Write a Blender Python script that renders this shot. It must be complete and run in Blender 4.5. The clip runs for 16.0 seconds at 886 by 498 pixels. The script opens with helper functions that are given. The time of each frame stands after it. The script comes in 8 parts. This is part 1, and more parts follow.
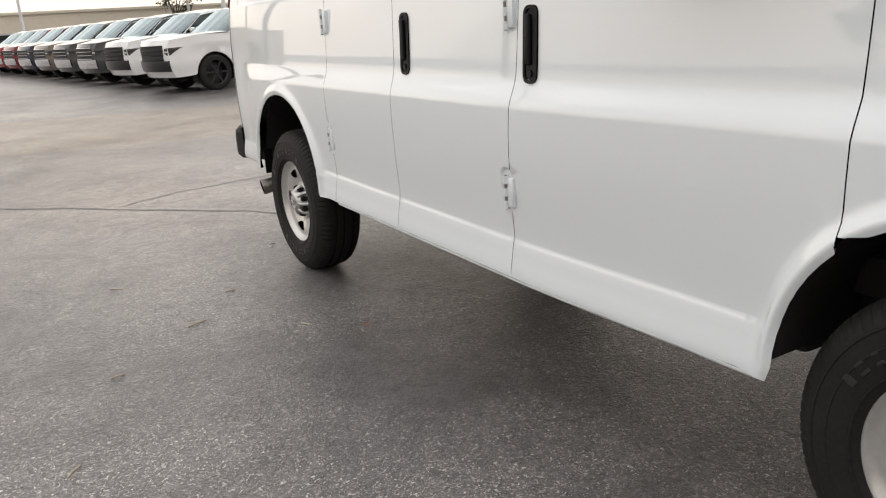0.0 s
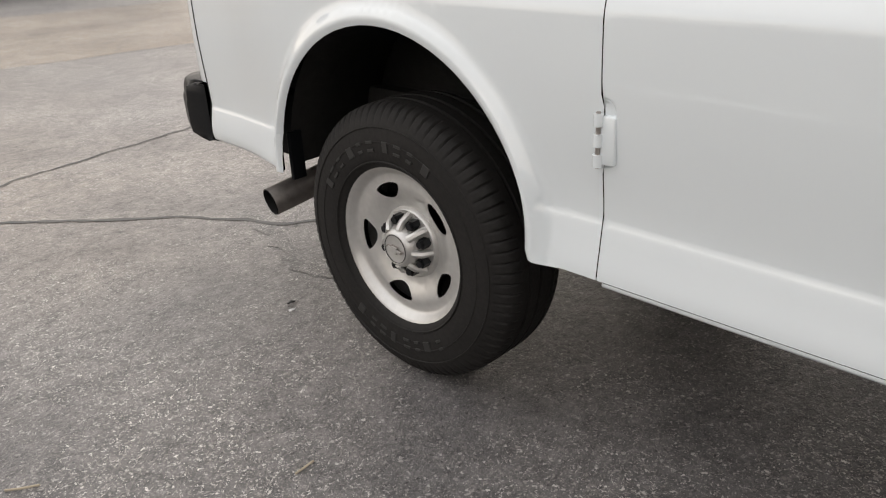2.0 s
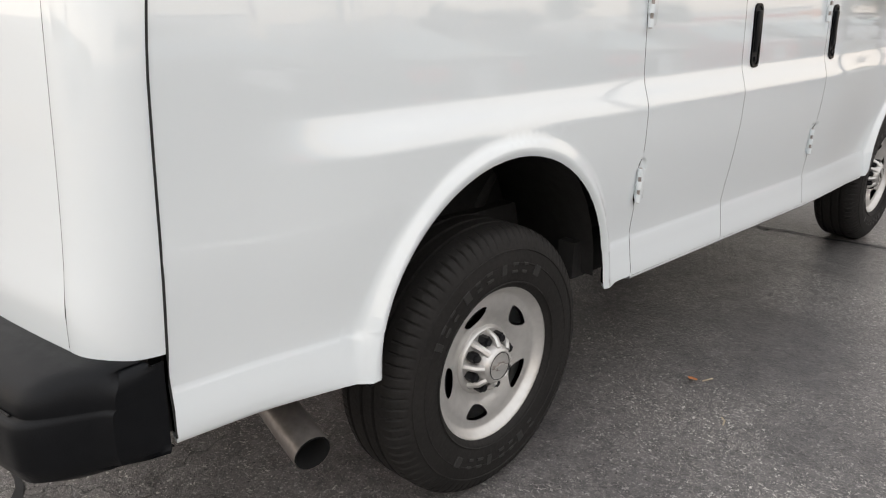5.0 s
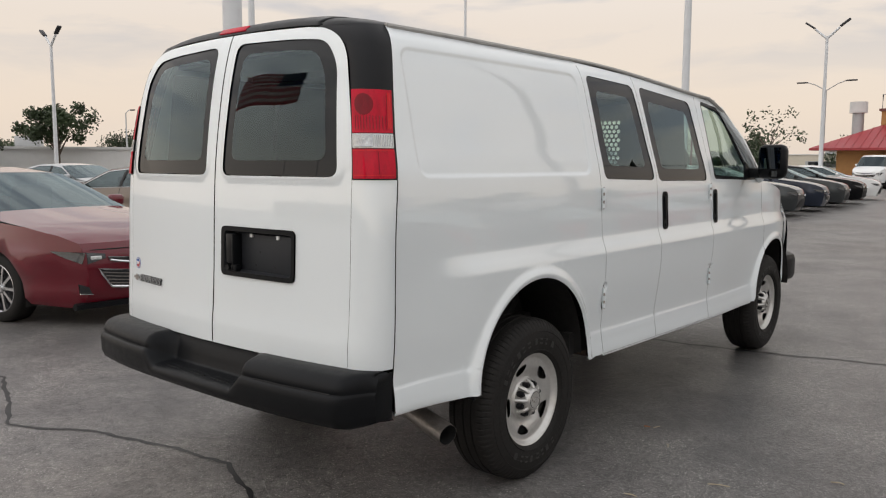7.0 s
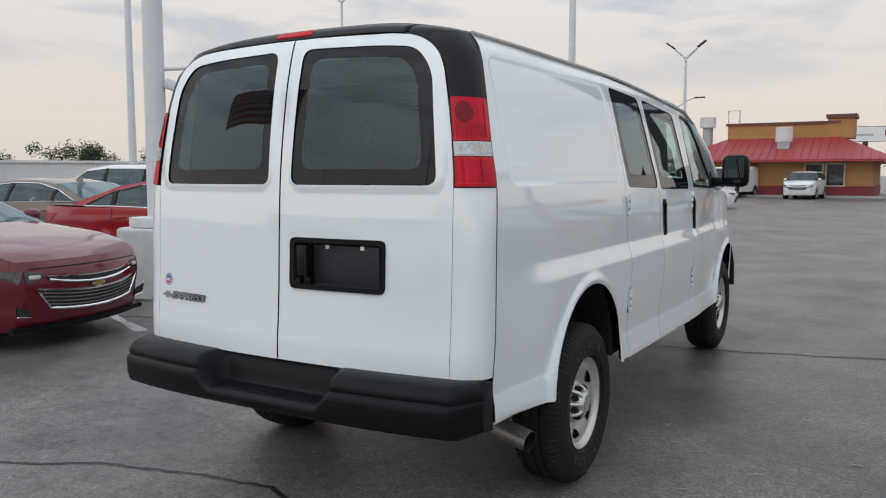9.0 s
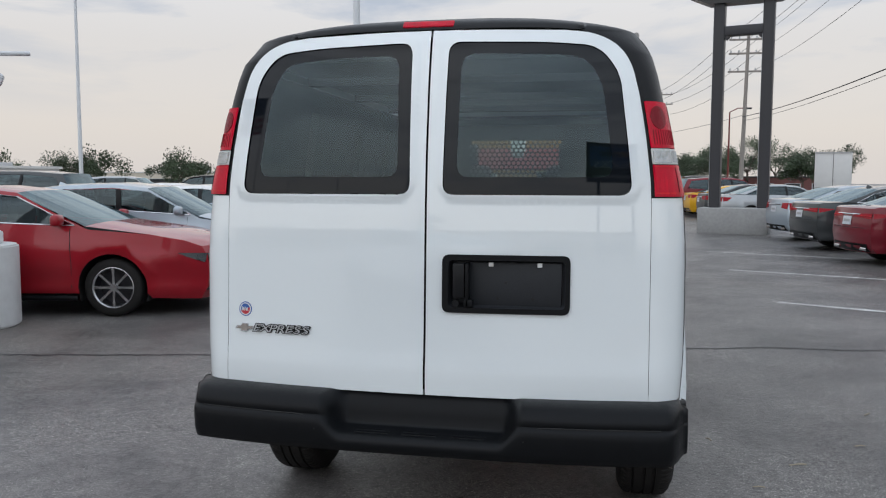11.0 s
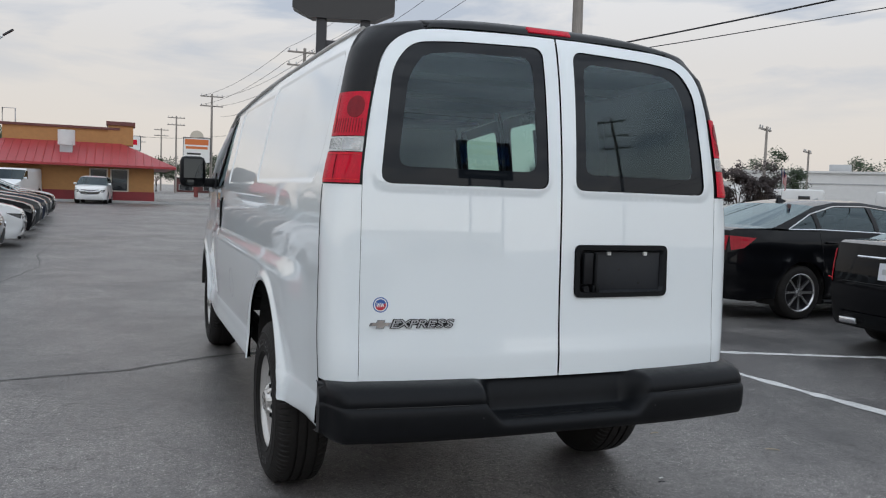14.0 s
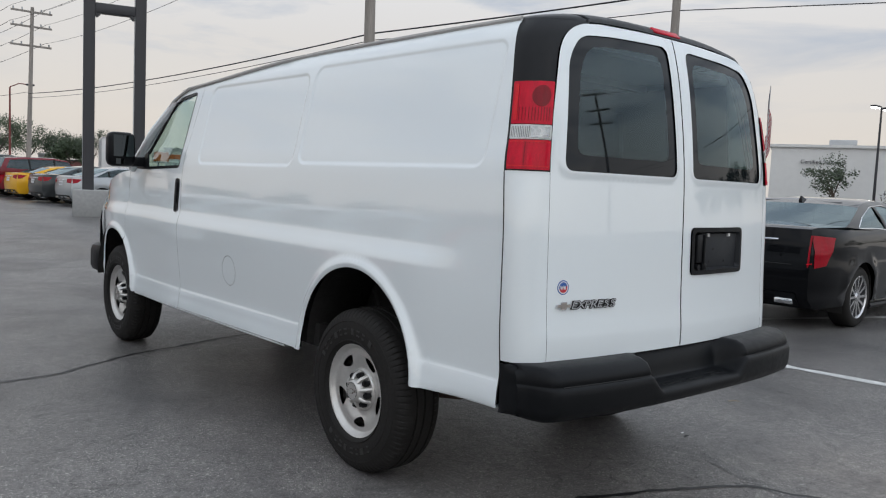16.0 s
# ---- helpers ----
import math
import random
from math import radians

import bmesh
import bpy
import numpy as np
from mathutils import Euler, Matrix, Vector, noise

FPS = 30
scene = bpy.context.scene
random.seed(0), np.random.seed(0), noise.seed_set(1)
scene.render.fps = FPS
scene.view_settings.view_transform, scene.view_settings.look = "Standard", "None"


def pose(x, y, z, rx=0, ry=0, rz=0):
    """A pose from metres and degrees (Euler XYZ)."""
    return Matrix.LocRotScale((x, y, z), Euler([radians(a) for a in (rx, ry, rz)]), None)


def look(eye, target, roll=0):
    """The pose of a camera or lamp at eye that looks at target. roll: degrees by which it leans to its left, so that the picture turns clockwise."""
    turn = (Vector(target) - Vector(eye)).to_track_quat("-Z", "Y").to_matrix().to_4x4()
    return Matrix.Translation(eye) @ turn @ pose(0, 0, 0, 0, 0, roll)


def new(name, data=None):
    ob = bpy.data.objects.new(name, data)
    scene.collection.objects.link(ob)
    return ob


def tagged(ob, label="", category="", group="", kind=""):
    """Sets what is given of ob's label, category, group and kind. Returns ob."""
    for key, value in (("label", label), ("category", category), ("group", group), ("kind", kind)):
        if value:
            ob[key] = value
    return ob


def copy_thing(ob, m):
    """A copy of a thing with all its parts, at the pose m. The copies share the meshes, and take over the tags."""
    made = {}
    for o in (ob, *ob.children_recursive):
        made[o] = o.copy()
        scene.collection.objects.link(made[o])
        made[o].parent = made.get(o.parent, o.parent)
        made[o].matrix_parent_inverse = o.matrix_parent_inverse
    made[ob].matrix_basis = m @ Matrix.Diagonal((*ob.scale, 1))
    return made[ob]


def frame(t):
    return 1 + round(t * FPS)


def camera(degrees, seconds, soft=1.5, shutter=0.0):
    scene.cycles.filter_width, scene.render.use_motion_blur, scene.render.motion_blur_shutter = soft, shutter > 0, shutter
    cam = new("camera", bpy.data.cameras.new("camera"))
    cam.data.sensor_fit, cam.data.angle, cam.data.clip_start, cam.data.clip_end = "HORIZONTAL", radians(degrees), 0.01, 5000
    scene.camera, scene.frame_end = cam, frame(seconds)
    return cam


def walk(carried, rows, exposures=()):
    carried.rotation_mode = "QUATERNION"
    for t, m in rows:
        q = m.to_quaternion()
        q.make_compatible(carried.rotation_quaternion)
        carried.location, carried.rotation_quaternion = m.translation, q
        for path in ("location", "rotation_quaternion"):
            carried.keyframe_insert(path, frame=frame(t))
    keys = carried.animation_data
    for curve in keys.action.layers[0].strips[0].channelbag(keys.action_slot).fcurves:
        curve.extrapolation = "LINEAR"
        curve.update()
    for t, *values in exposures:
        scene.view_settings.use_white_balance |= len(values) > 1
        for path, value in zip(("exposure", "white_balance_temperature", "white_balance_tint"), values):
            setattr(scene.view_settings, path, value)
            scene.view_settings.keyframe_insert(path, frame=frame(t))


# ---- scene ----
from mathutils import geometry

cam = camera(58.2, 16.0, soft=1.15)
PATH = [
    (0, (2.467, 4.224, 1.323), (1.512, 2.560, 0.759), -3.8),
    (0.5, (2.397, 3.525, 1.311), (1.439, 1.885, 0.686), -4.2),
    (1, (2.324, 2.837, 1.309), (1.288, 1.271, 0.620), -4.6),
    (1.5, (2.307, 2.162, 1.298), (1.185, 0.686, 0.548), -4.3),
    (2, (2.302, 1.494, 1.250), (1.011, 0.202, 0.429), -3.0),
    (2.5, (2.235, 0.897, 1.200), (0.725, -0.066, 0.295), -1.8),
    (3, (2.157, 0.303, 1.165), (0.470, -0.069, 0.168), -0.6),
    (3.2, (2.115, 0.119, 1.145), (0.381, -0.043, 0.135), -0.3),
    (5.3, (2.355, -1.855, 1.409), (1.103, -0.395, 0.863), 1.1),
    (5.5, (2.447, -2.04, 1.42), (1.184, -0.561, 0.954), 0.8),
    (6, (2.684, -2.503, 1.469), (1.404, -1.0, 1.146), 0.5),
    (6.5, (2.863, -2.897, 1.501), (1.582, -1.382, 1.25), 0.3),
    (7, (3.075, -3.171, 1.513), (1.794, -1.65, 1.296), 0.2),
    (7.5, (3.161, -3.309, 1.518), (1.896, -1.773, 1.317), 0.1),
    (8, (3.095, -3.353, 1.516), (1.874, -1.781, 1.322), 0.0),
    (8.5, (2.765, -3.553, 1.516), (1.631, -1.916, 1.325), 0.0),
    (9, (2.327, -3.695, 1.493), (1.321, -1.977, 1.308), -0.0),
    (9.5, (1.845, -3.878, 1.505), (1.004, -2.072, 1.322), -0.0),
    (9.7, (1.66, -3.944, 1.536), (0.885, -2.111, 1.341), -0.2),
    (11.8, (0.213, -4.027, 1.484), (0.11, -2.036, 1.322), 0.7),
    (12, (0.135, -4.04, 1.502), (0.11, -2.047, 1.327), 0.8),
    (12.5, (-0.143, -4.07, 1.51), (-0.018, -2.082, 1.325), 1.2),
    (13, (-0.598, -4.078, 1.46), (-0.297, -2.108, 1.301), 1.6),
    (13.5, (-1.106, -4.0, 1.437), (-0.585, -2.074, 1.293), 1.9),
    (14, (-1.635, -3.922, 1.421), (-0.895, -2.069, 1.282), 2.1),
    (14.5, (-2.098, -3.744, 1.403), (-1.163, -1.982, 1.262), 2.3),
    (15, (-2.545, -3.554, 1.394), (-1.45, -1.887, 1.248), 2.5),
    (15.5, (-2.869, -3.303, 1.381), (-1.654, -1.721, 1.23), 2.6),
    (16, (-3.126, -3.127, 1.379), (-1.832, -1.611, 1.216), 2.6),
]
walk(cam, [(t, look(eye, target, roll)) for t, eye, target, roll in PATH],
     [(0, 0.62, 7230, 13.6), (1.5, 0.62, 7230, 13.6), (2.4, 0.80, 7230, 13.6), (3.2, 1.18, 7230, 13.6), (5.3, 0.66, 7080, 13.4), (6, 0.40, 7080, 13.4), (7, 0.18, 7080, 13), (8, 0.14, 6560, 11), (8.5, 0.12, 6450, 10.5), (9.5, 0.10, 6330, 10.2), (12, 0.09, 6160, 9.8), (16, 0.06, 6260, 9.6)])


# ---- world, sun, exposure ----
world = bpy.data.worlds.new("overcast_sky")
scene.world = world
world.use_nodes = True
SUN_EL, SUN_AZ = 38.0, 200.0


def build_sky():
    nt = world.node_tree
    n, l = nt.nodes, nt.links
    n.clear()
    out, bg = n.new("ShaderNodeOutputWorld"), n.new("ShaderNodeBackground")
    sky = n.new("ShaderNodeTexSky")
    sky.sky_type, sky.sun_disc = "NISHITA", False
    sky.sun_elevation, sky.sun_rotation = radians(SUN_EL), radians(SUN_AZ)
    sky.dust_density, sky.air_density = 3.0, 1.2
    tc = n.new("ShaderNodeTexCoord")
    sep = n.new("ShaderNodeSeparateXYZ")
    l.new(tc.outputs["Generated"], sep.inputs[0])
    # cloud deck: overcast gradient, dim and warm at the horizon, bright grey above
    ramp = n.new("ShaderNodeValToRGB")
    e = ramp.color_ramp.elements
    e[0].position, e[0].color = 0.0, (0.76, 0.69, 0.63, 1)
    e[1].position, e[1].color = 1.0, (0.94, 1.0, 1.08, 1)
    for p, c in ((0.06, (0.80, 0.72, 0.64, 1)), (0.16, (0.79, 0.735, 0.68, 1)), (0.34, (0.90, 0.90, 0.90, 1)), (0.6, (1.0, 1.035, 1.07, 1))):
        k = e.new(p)
        k.color = c
    l.new(sep.outputs["Z"], ramp.inputs[0])
    # the side away from the low light is cooler and greyer
    cool = n.new("ShaderNodeMix")
    cool.data_type, cool.blend_type = "RGBA", "MULTIPLY"
    side = n.new("ShaderNodeMapRange")
    side.inputs[1].default_value, side.inputs[2].default_value, side.inputs[3].default_value, side.inputs[4].default_value = -0.7, 0.25, 1.0, 0.0
    l.new(sep.outputs["Y"], side.inputs[0])
    l.new(side.outputs[0], cool.inputs[0])
    l.new(ramp.outputs[0], cool.inputs[6])
    cool.inputs[7].default_value = (1.10, 1.16, 1.22, 1)
    # streaks of darker blue-grey cloud, flattened towards the horizon
    mp = n.new("ShaderNodeMapping")
    mp.inputs["Scale"].default_value = (1.6, 1.6, 8.0)
    mp.inputs["Location"].default_value = (0.9, 0.35, 0.2)
    l.new(tc.outputs["Generated"], mp.inputs[0])
    nz = n.new("ShaderNodeTexNoise")
    nz.inputs["Scale"].default_value, nz.inputs["Detail"].default_value, nz.inputs["Roughness"].default_value = 2.1, 6, 0.55
    nz.inputs["Distortion"].default_value = 0.35
    l.new(mp.outputs[0], nz.inputs["Vector"])
    cr = n.new("ShaderNodeValToRGB")
    cr.color_ramp.elements[0].position, cr.color_ramp.elements[1].position = 0.48, 0.62
    l.new(nz.outputs[0], cr.inputs[0])
    hi = n.new("ShaderNodeMapRange")
    hi.inputs[1].default_value, hi.inputs[2].default_value = 0.07, 0.20
    l.new(sep.outputs["Z"], hi.inputs[0])
    mul = n.new("ShaderNodeMath")
    mul.operation = "MULTIPLY"
    l.new(cr.outputs[0], mul.inputs[0])
    l.new(hi.outputs[0], mul.inputs[1])
    m2 = n.new("ShaderNodeMath")
    m2.operation, m2.inputs[1].default_value = "MULTIPLY", 0.75
    l.new(mul.outputs[0], m2.inputs[0])
    mix = n.new("ShaderNodeMix")
    mix.data_type, mix.blend_type = "RGBA", "MIX"
    l.new(m2.outputs[0], mix.inputs[0])
    l.new(cool.outputs[2], mix.inputs[6])
    mix.inputs[7].default_value = (0.43, 0.485, 0.575, 1)
    # a little of the clear sky shows through the deck
    add = n.new("ShaderNodeMix")
    add.data_type, add.blend_type = "RGBA", "ADD"
    add.inputs[0].default_value = 0.012
    l.new(mix.outputs[2], add.inputs[6])
    l.new(sky.outputs[0], add.inputs[7])
    bg.inputs["Strength"].default_value = 0.86
    l.new(add.outputs[2], bg.inputs[0])
    l.new(bg.outputs[0], out.inputs[0])


build_sky()
sun_data = bpy.data.lights.new("sun", "SUN")
sun_data.energy, sun_data.angle, sun_data.color = 0.5, radians(120), (1.0, 0.94, 0.86)
sun = new("sun", sun_data)
sun.matrix_world = pose(0, 0, 30, 90 - SUN_EL, 0, -SUN_AZ + 180)


# ---- materials ----
def material(name, color, rough=0.5, metal=0.0, coat=0.0, bump=0.0, scale=20.0, vary=0.0, stretch=None, spec=0.5, random_tint=0.0, coat_ior=1.5):
    """Principled surface whose colour varies at two scales, with fine relief."""
    m = bpy.data.materials.new(name)
    m.use_nodes = True
    nt = m.node_tree
    n, l = nt.nodes, nt.links
    b = n["Principled BSDF"]
    b.inputs["Base Color"].default_value = (*color, 1)
    b.inputs["Roughness"].default_value, b.inputs["Metallic"].default_value = rough, metal
    b.inputs["Coat Weight"].default_value, b.inputs["Coat Roughness"].default_value = coat, 0.02
    b.inputs["Coat IOR"].default_value = coat_ior
    b.inputs["Specular IOR Level"].default_value = spec
    if vary or bump:
        tc = n.new("ShaderNodeTexCoord")
        vec = tc.outputs["Object"]
        if stretch:
            mp = n.new("ShaderNodeMapping")
            mp.inputs["Scale"].default_value = stretch
            l.new(vec, mp.inputs[0])
            vec = mp.outputs[0]
        fine, broad = n.new("ShaderNodeTexNoise"), n.new("ShaderNodeTexNoise")
        fine.inputs["Scale"].default_value, fine.inputs["Detail"].default_value = scale, 5
        broad.inputs["Scale"].default_value, broad.inputs["Detail"].default_value = scale * 0.09, 3
        l.new(vec, fine.inputs["Vector"])
        l.new(vec, broad.inputs["Vector"])
        if vary:
            av = n.new("ShaderNodeMath")
            av.operation = "ADD"
            l.new(fine.outputs[0], av.inputs[0])
            l.new(broad.outputs[0], av.inputs[1])
            mr = n.new("ShaderNodeMapRange")
            mr.inputs[1].default_value, mr.inputs[2].default_value = 0.6, 1.4
            mr.inputs[3].default_value, mr.inputs[4].default_value = 1 - vary, 1 + vary
            l.new(av.outputs[0], mr.inputs[0])
            hsv = n.new("ShaderNodeHueSaturation")
            hsv.inputs["Color"].default_value = (*color, 1)
            last = mr.outputs[0]
            if random_tint:
                oi = n.new("ShaderNodeObjectInfo")
                r2 = n.new("ShaderNodeMapRange")
                r2.inputs[3].default_value, r2.inputs[4].default_value = 1 - random_tint, 1 + random_tint
                l.new(oi.outputs["Random"], r2.inputs[0])
                mu = n.new("ShaderNodeMath")
                mu.operation = "MULTIPLY"
                l.new(last, mu.inputs[0])
                l.new(r2.outputs[0], mu.inputs[1])
                last = mu.outputs[0]
            l.new(last, hsv.inputs["Value"])
            l.new(hsv.outputs[0], b.inputs["Base Color"])
            rr = n.new("ShaderNodeMapRange")
            rr.inputs[3].default_value, rr.inputs[4].default_value = max(rough - 0.12, 0.02), min(rough + 0.12, 1)
            l.new(broad.outputs[0], rr.inputs[0])
            l.new(rr.outputs[0], b.inputs["Roughness"])
        if bump:
            bp = n.new("ShaderNodeBump")
            bp.inputs["Strength"].default_value, bp.inputs["Distance"].default_value = bump, 0.01
            l.new(fine.outputs[0], bp.inputs["Height"])
            l.new(bp.outputs[0], b.inputs["Normal"])
    return m


def car_paint(name, color, flake=0.0, rough=0.35, ior=1.36, spec=0.25):
    m = material(name, color, rough=rough, metal=flake, coat=1.0, coat_ior=ior, spec=spec)
    return m


def glass(name, tint, gloss=1.0, ior=1.5):
    """A pane: see-through with a tint, mirror-like by Fresnel."""
    m = bpy.data.materials.new(name)
    m.use_nodes = True
    nt = m.node_tree
    n, l = nt.nodes, nt.links
    n.clear()
    out, mix = n.new("ShaderNodeOutputMaterial"), n.new("ShaderNodeMixShader")
    tr, gl, fr = n.new("ShaderNodeBsdfTransparent"), n.new("ShaderNodeBsdfGlossy"), n.new("ShaderNodeLayerWeight")
    tr.inputs[0].default_value = (*tint, 1)
    gl.inputs[0].default_value, gl.inputs["Roughness"].default_value = (gloss * 0.80, gloss * 0.95, gloss, 1), 0.0
    fr.inputs[0].default_value = 0.5
    f0 = 2 * ((ior - 1) / (ior + 1)) ** 2
    pw, mr = n.new("ShaderNodeMath"), n.new("ShaderNodeMapRange")
    pw.operation, pw.inputs[1].default_value = "POWER", 4.0
    l.new(fr.outputs["Facing"], pw.inputs[0])
    l.new(pw.outputs[0], mr.inputs[0])
    mr.inputs[3].default_value, mr.inputs[4].default_value = f0, 1.0
    l.new(mr.outputs[0], mix.inputs[0])
    l.new(tr.outputs[0], mix.inputs[1])
    l.new(gl.outputs[0], mix.inputs[2])
    l.new(mix.outputs[0], out.inputs[0])
    return m


def lens_material(name, color, emit=0.0):
    m = material(name, color, rough=0.45, coat=0.45, bump=0.3, scale=170, stretch=(3, 3, 0.1), spec=0.05, vary=0.3)
    return m


M = {}
M["van_white"] = car_paint("van_white_paint", (0.795, 0.845, 0.865), rough=0.3, ior=1.9)
M["white"] = car_paint("white_paint", (0.78, 0.79, 0.79))
M["silver"] = car_paint("silver_paint", (0.42, 0.44, 0.46), 0.5)
M["grey"] = car_paint("grey_paint", (0.045, 0.05, 0.053), 0.3)
M["pale_blue"] = car_paint("pale_blue_silver_paint", (0.40, 0.46, 0.52), 0.5)
M["red"] = car_paint("red_paint", (0.125, 0.0025, 0.011), 0.0, ior=1.5)
M["bright_red"] = car_paint("bright_red_paint", (0.30, 0.005, 0.014), 0.0)
M["maroon"] = car_paint("maroon_paint", (0.16, 0.004, 0.014), 0.0)
M["black"] = car_paint("black_paint", (0.003, 0.0033, 0.0045), ior=1.26, spec=0.05)
M["dark_blue"] = car_paint("dark_blue_paint", (0.015, 0.022, 0.04), 0.2)
M["bronze"] = car_paint("bronze_paint", (0.16, 0.13, 0.11), 0.5)
M["yellow"] = car_paint("yellow_paint", (0.72, 0.38, 0.008))
M["plastic"] = material("black_textured_plastic", (0.0055, 0.0062, 0.0075), rough=0.40, spec=0.16, bump=0.06, scale=300, vary=0.2)
M["tub_grey"] = material("dark_grey_moulded_plastic", (0.022, 0.024, 0.028), rough=0.5, spec=0.3, bump=0.05, scale=200, vary=0.15)
M["cap_black"] = material("satin_black_trim", (0.009, 0.0095, 0.011), rough=0.36, spec=0.22, bump=0.05, scale=220, vary=0.15)
M["rail_grey"] = material("weathered_grey_moulding", (0.40, 0.39, 0.375), rough=0.5, vary=0.15, scale=15)
M["frit"] = material("black_glass_border", (0.007, 0.009, 0.012), rough=0.03, spec=0.3)
M["seam"] = material("panel_gap_black", (0.02, 0.02, 0.02), rough=0.9)
M["jamb"] = material("door_jamb_grey", (0.10, 0.10, 0.10), rough=0.8)
M["under"] = material("underbody_black", (0.018, 0.017, 0.0165), rough=0.8, bump=0.3, scale=30, vary=0.5)
M["soot"] = material("black_soot", (0.004, 0.004, 0.004), rough=0.95)
M["rust"] = material("rusty_steel", (0.07, 0.045, 0.032), rough=0.75, bump=0.4, scale=60, vary=0.6)
M["rubber"] = material("tyre_rubber", (0.018, 0.0168, 0.016), rough=0.65, spec=0.2, bump=0.15, scale=90, vary=0.35)
M["rubber_letter"] = material("raised_tyre_letter_rubber", (0.020, 0.0192, 0.0185), rough=0.5)
M["wheel_silver"] = material("silver_wheel_paint", (0.58, 0.57, 0.55), rough=0.32, metal=0.6, bump=0.02, scale=50, vary=0.10)
M["alloy"] = material("bright_alloy", (0.55, 0.55, 0.56), rough=0.25, metal=0.9)
M["alloy_dark"] = material("dark_alloy", (0.03, 0.03, 0.032), rough=0.3, metal=0.5)
M["chrome"] = material("chrome", (0.75, 0.76, 0.78), rough=0.07, metal=1.0)
M["steel"] = material("dull_steel_pipe", (0.34, 0.31, 0.29), rough=0.45, metal=0.8, bump=0.1, scale=40, vary=0.3)
M["lens_red"] = lens_material("red_lens", (0.55, 0.0006, 0.022))
M["lens_dark_red"] = lens_material("dark_red_lens", (0.30, 0.0006, 0.010))
M["lens_bowl"] = lens_material("deep_red_lens", (0.20, 0.0006, 0.008))
M["lens_bright_red"] = lens_material("bright_red_lens", (0.66, 0.012, 0.022))
M["lens_mirror"] = material("silvered_reflector", (0.42, 0.43, 0.43), rough=0.22, metal=0.8, bump=0.3, scale=60, vary=0.3)
M["lens_clear"] = lens_material("clear_lens", (0.62, 0.63, 0.62))
M["headlamp"] = material("clear_headlamp_lens", (0.022, 0.024, 0.027), rough=0.1, coat=1.0, bump=0.3, scale=40, vary=0.5, stretch=(1, 1, 4))
M["glass_rear"] = glass("dark_tinted_glass", (0.54, 0.71, 0.68), ior=1.43)
M["glass_front"] = glass("green_tinted_glass", (0.66, 0.76, 0.71), ior=1.55)
M["glass_car"] = glass("car_glass", (0.22, 0.27, 0.27), ior=1.45)
M["mirror"] = material("mirror_glass", (0.055, 0.06, 0.063), rough=0.0, metal=1.0)
M["interior"] = material("grey_interior_metal", (0.085, 0.10, 0.098), rough=0.8, vary=0.2, scale=12)
M["seat"] = material("grey_seat_cloth", (0.06, 0.06, 0.062), rough=0.9, bump=0.2, scale=200, vary=0.2)
M["cab_dark"] = material("dark_cabin", (0.03, 0.03, 0.032), rough=0.8)
M["bulkhead"] = material("grey_bulkhead_steel", (0.06, 0.065, 0.065), rough=0.5, vary=0.05)
M["gold"] = material("gold_emblem", (0.45, 0.33, 0.13), rough=0.25, metal=0.9)
M["sticker_blue"] = material("sticker_blue", (0.03, 0.10, 0.35), rough=0.4)
M["sticker_red"] = material("sticker_red", (0.5, 0.03, 0.05), rough=0.4)
M["white_plain"] = material("white_plastic", (0.75, 0.75, 0.74), rough=0.5, vary=0.04)
M["plate_white"] = material("white_plate_card", (0.62, 0.64, 0.68), rough=0.5, vary=0.05)
M["pole_white"] = material("white_painted_steel", (0.66, 0.68, 0.70), rough=0.5, vary=0.06, scale=6)
M["pole_grey"] = material("galvanised_steel", (0.42, 0.43, 0.44), rough=0.5, metal=0.3, vary=0.08)
M["pole_dark"] = material("dark_painted_steel", (0.03, 0.03, 0.035), rough=0.45, vary=0.1)
M["pole_red"] = material("rusty_red_steel", (0.17, 0.035, 0.03), rough=0.6, vary=0.15)
M["wood_pole"] = material("weathered_pole_wood", (0.29, 0.265, 0.24), rough=0.9, bump=0.6, scale=10, vary=0.35, stretch=(6, 6, 0.35))
M["wire"] = material("cable_black", (0.012, 0.012, 0.013), rough=0.7)
M["concrete"] = material("white_painted_concrete", (0.62, 0.63, 0.63), rough=0.75, bump=0.25, scale=9, vary=0.10)
M["grey_concrete"] = material("grey_concrete", (0.34, 0.34, 0.335), rough=0.85, bump=0.3, scale=12, vary=0.15)
M["line_paint"] = material("worn_white_line_paint", (0.55, 0.55, 0.54), rough=0.8, bump=0.4, scale=60, vary=0.35)
M["roof_red"] = material("red_metal_roof", (0.33, 0.035, 0.042), rough=0.42, vary=0.12, scale=3)
M["stucco"] = material("ochre_stucco", (0.42, 0.22, 0.085), rough=0.85, bump=0.2, scale=40, vary=0.12)
M["brick_red"] = material("red_painted_base", (0.22, 0.03, 0.035), rough=0.7, vary=0.15)
M["parapet"] = material("maroon_coping", (0.14, 0.05, 0.045), rough=0.6, vary=0.1)
M["wall_cream"] = material("cream_wall", (0.60, 0.55, 0.46), rough=0.8, vary=0.08, scale=2)
M["wall_white"] = material("white_wall", (0.66, 0.66, 0.65), rough=0.8, vary=0.06, scale=2)
M["stripe_red"] = material("red_stripe_paint", (0.50, 0.05, 0.04), rough=0.6, vary=0.08)
M["dark_window"] = material("dark_window_glass", (0.02, 0.024, 0.028), rough=0.05, coat=1.0)
M["sign_white"] = material("white_sign_face", (0.80, 0.80, 0.78), rough=0.5, vary=0.04)
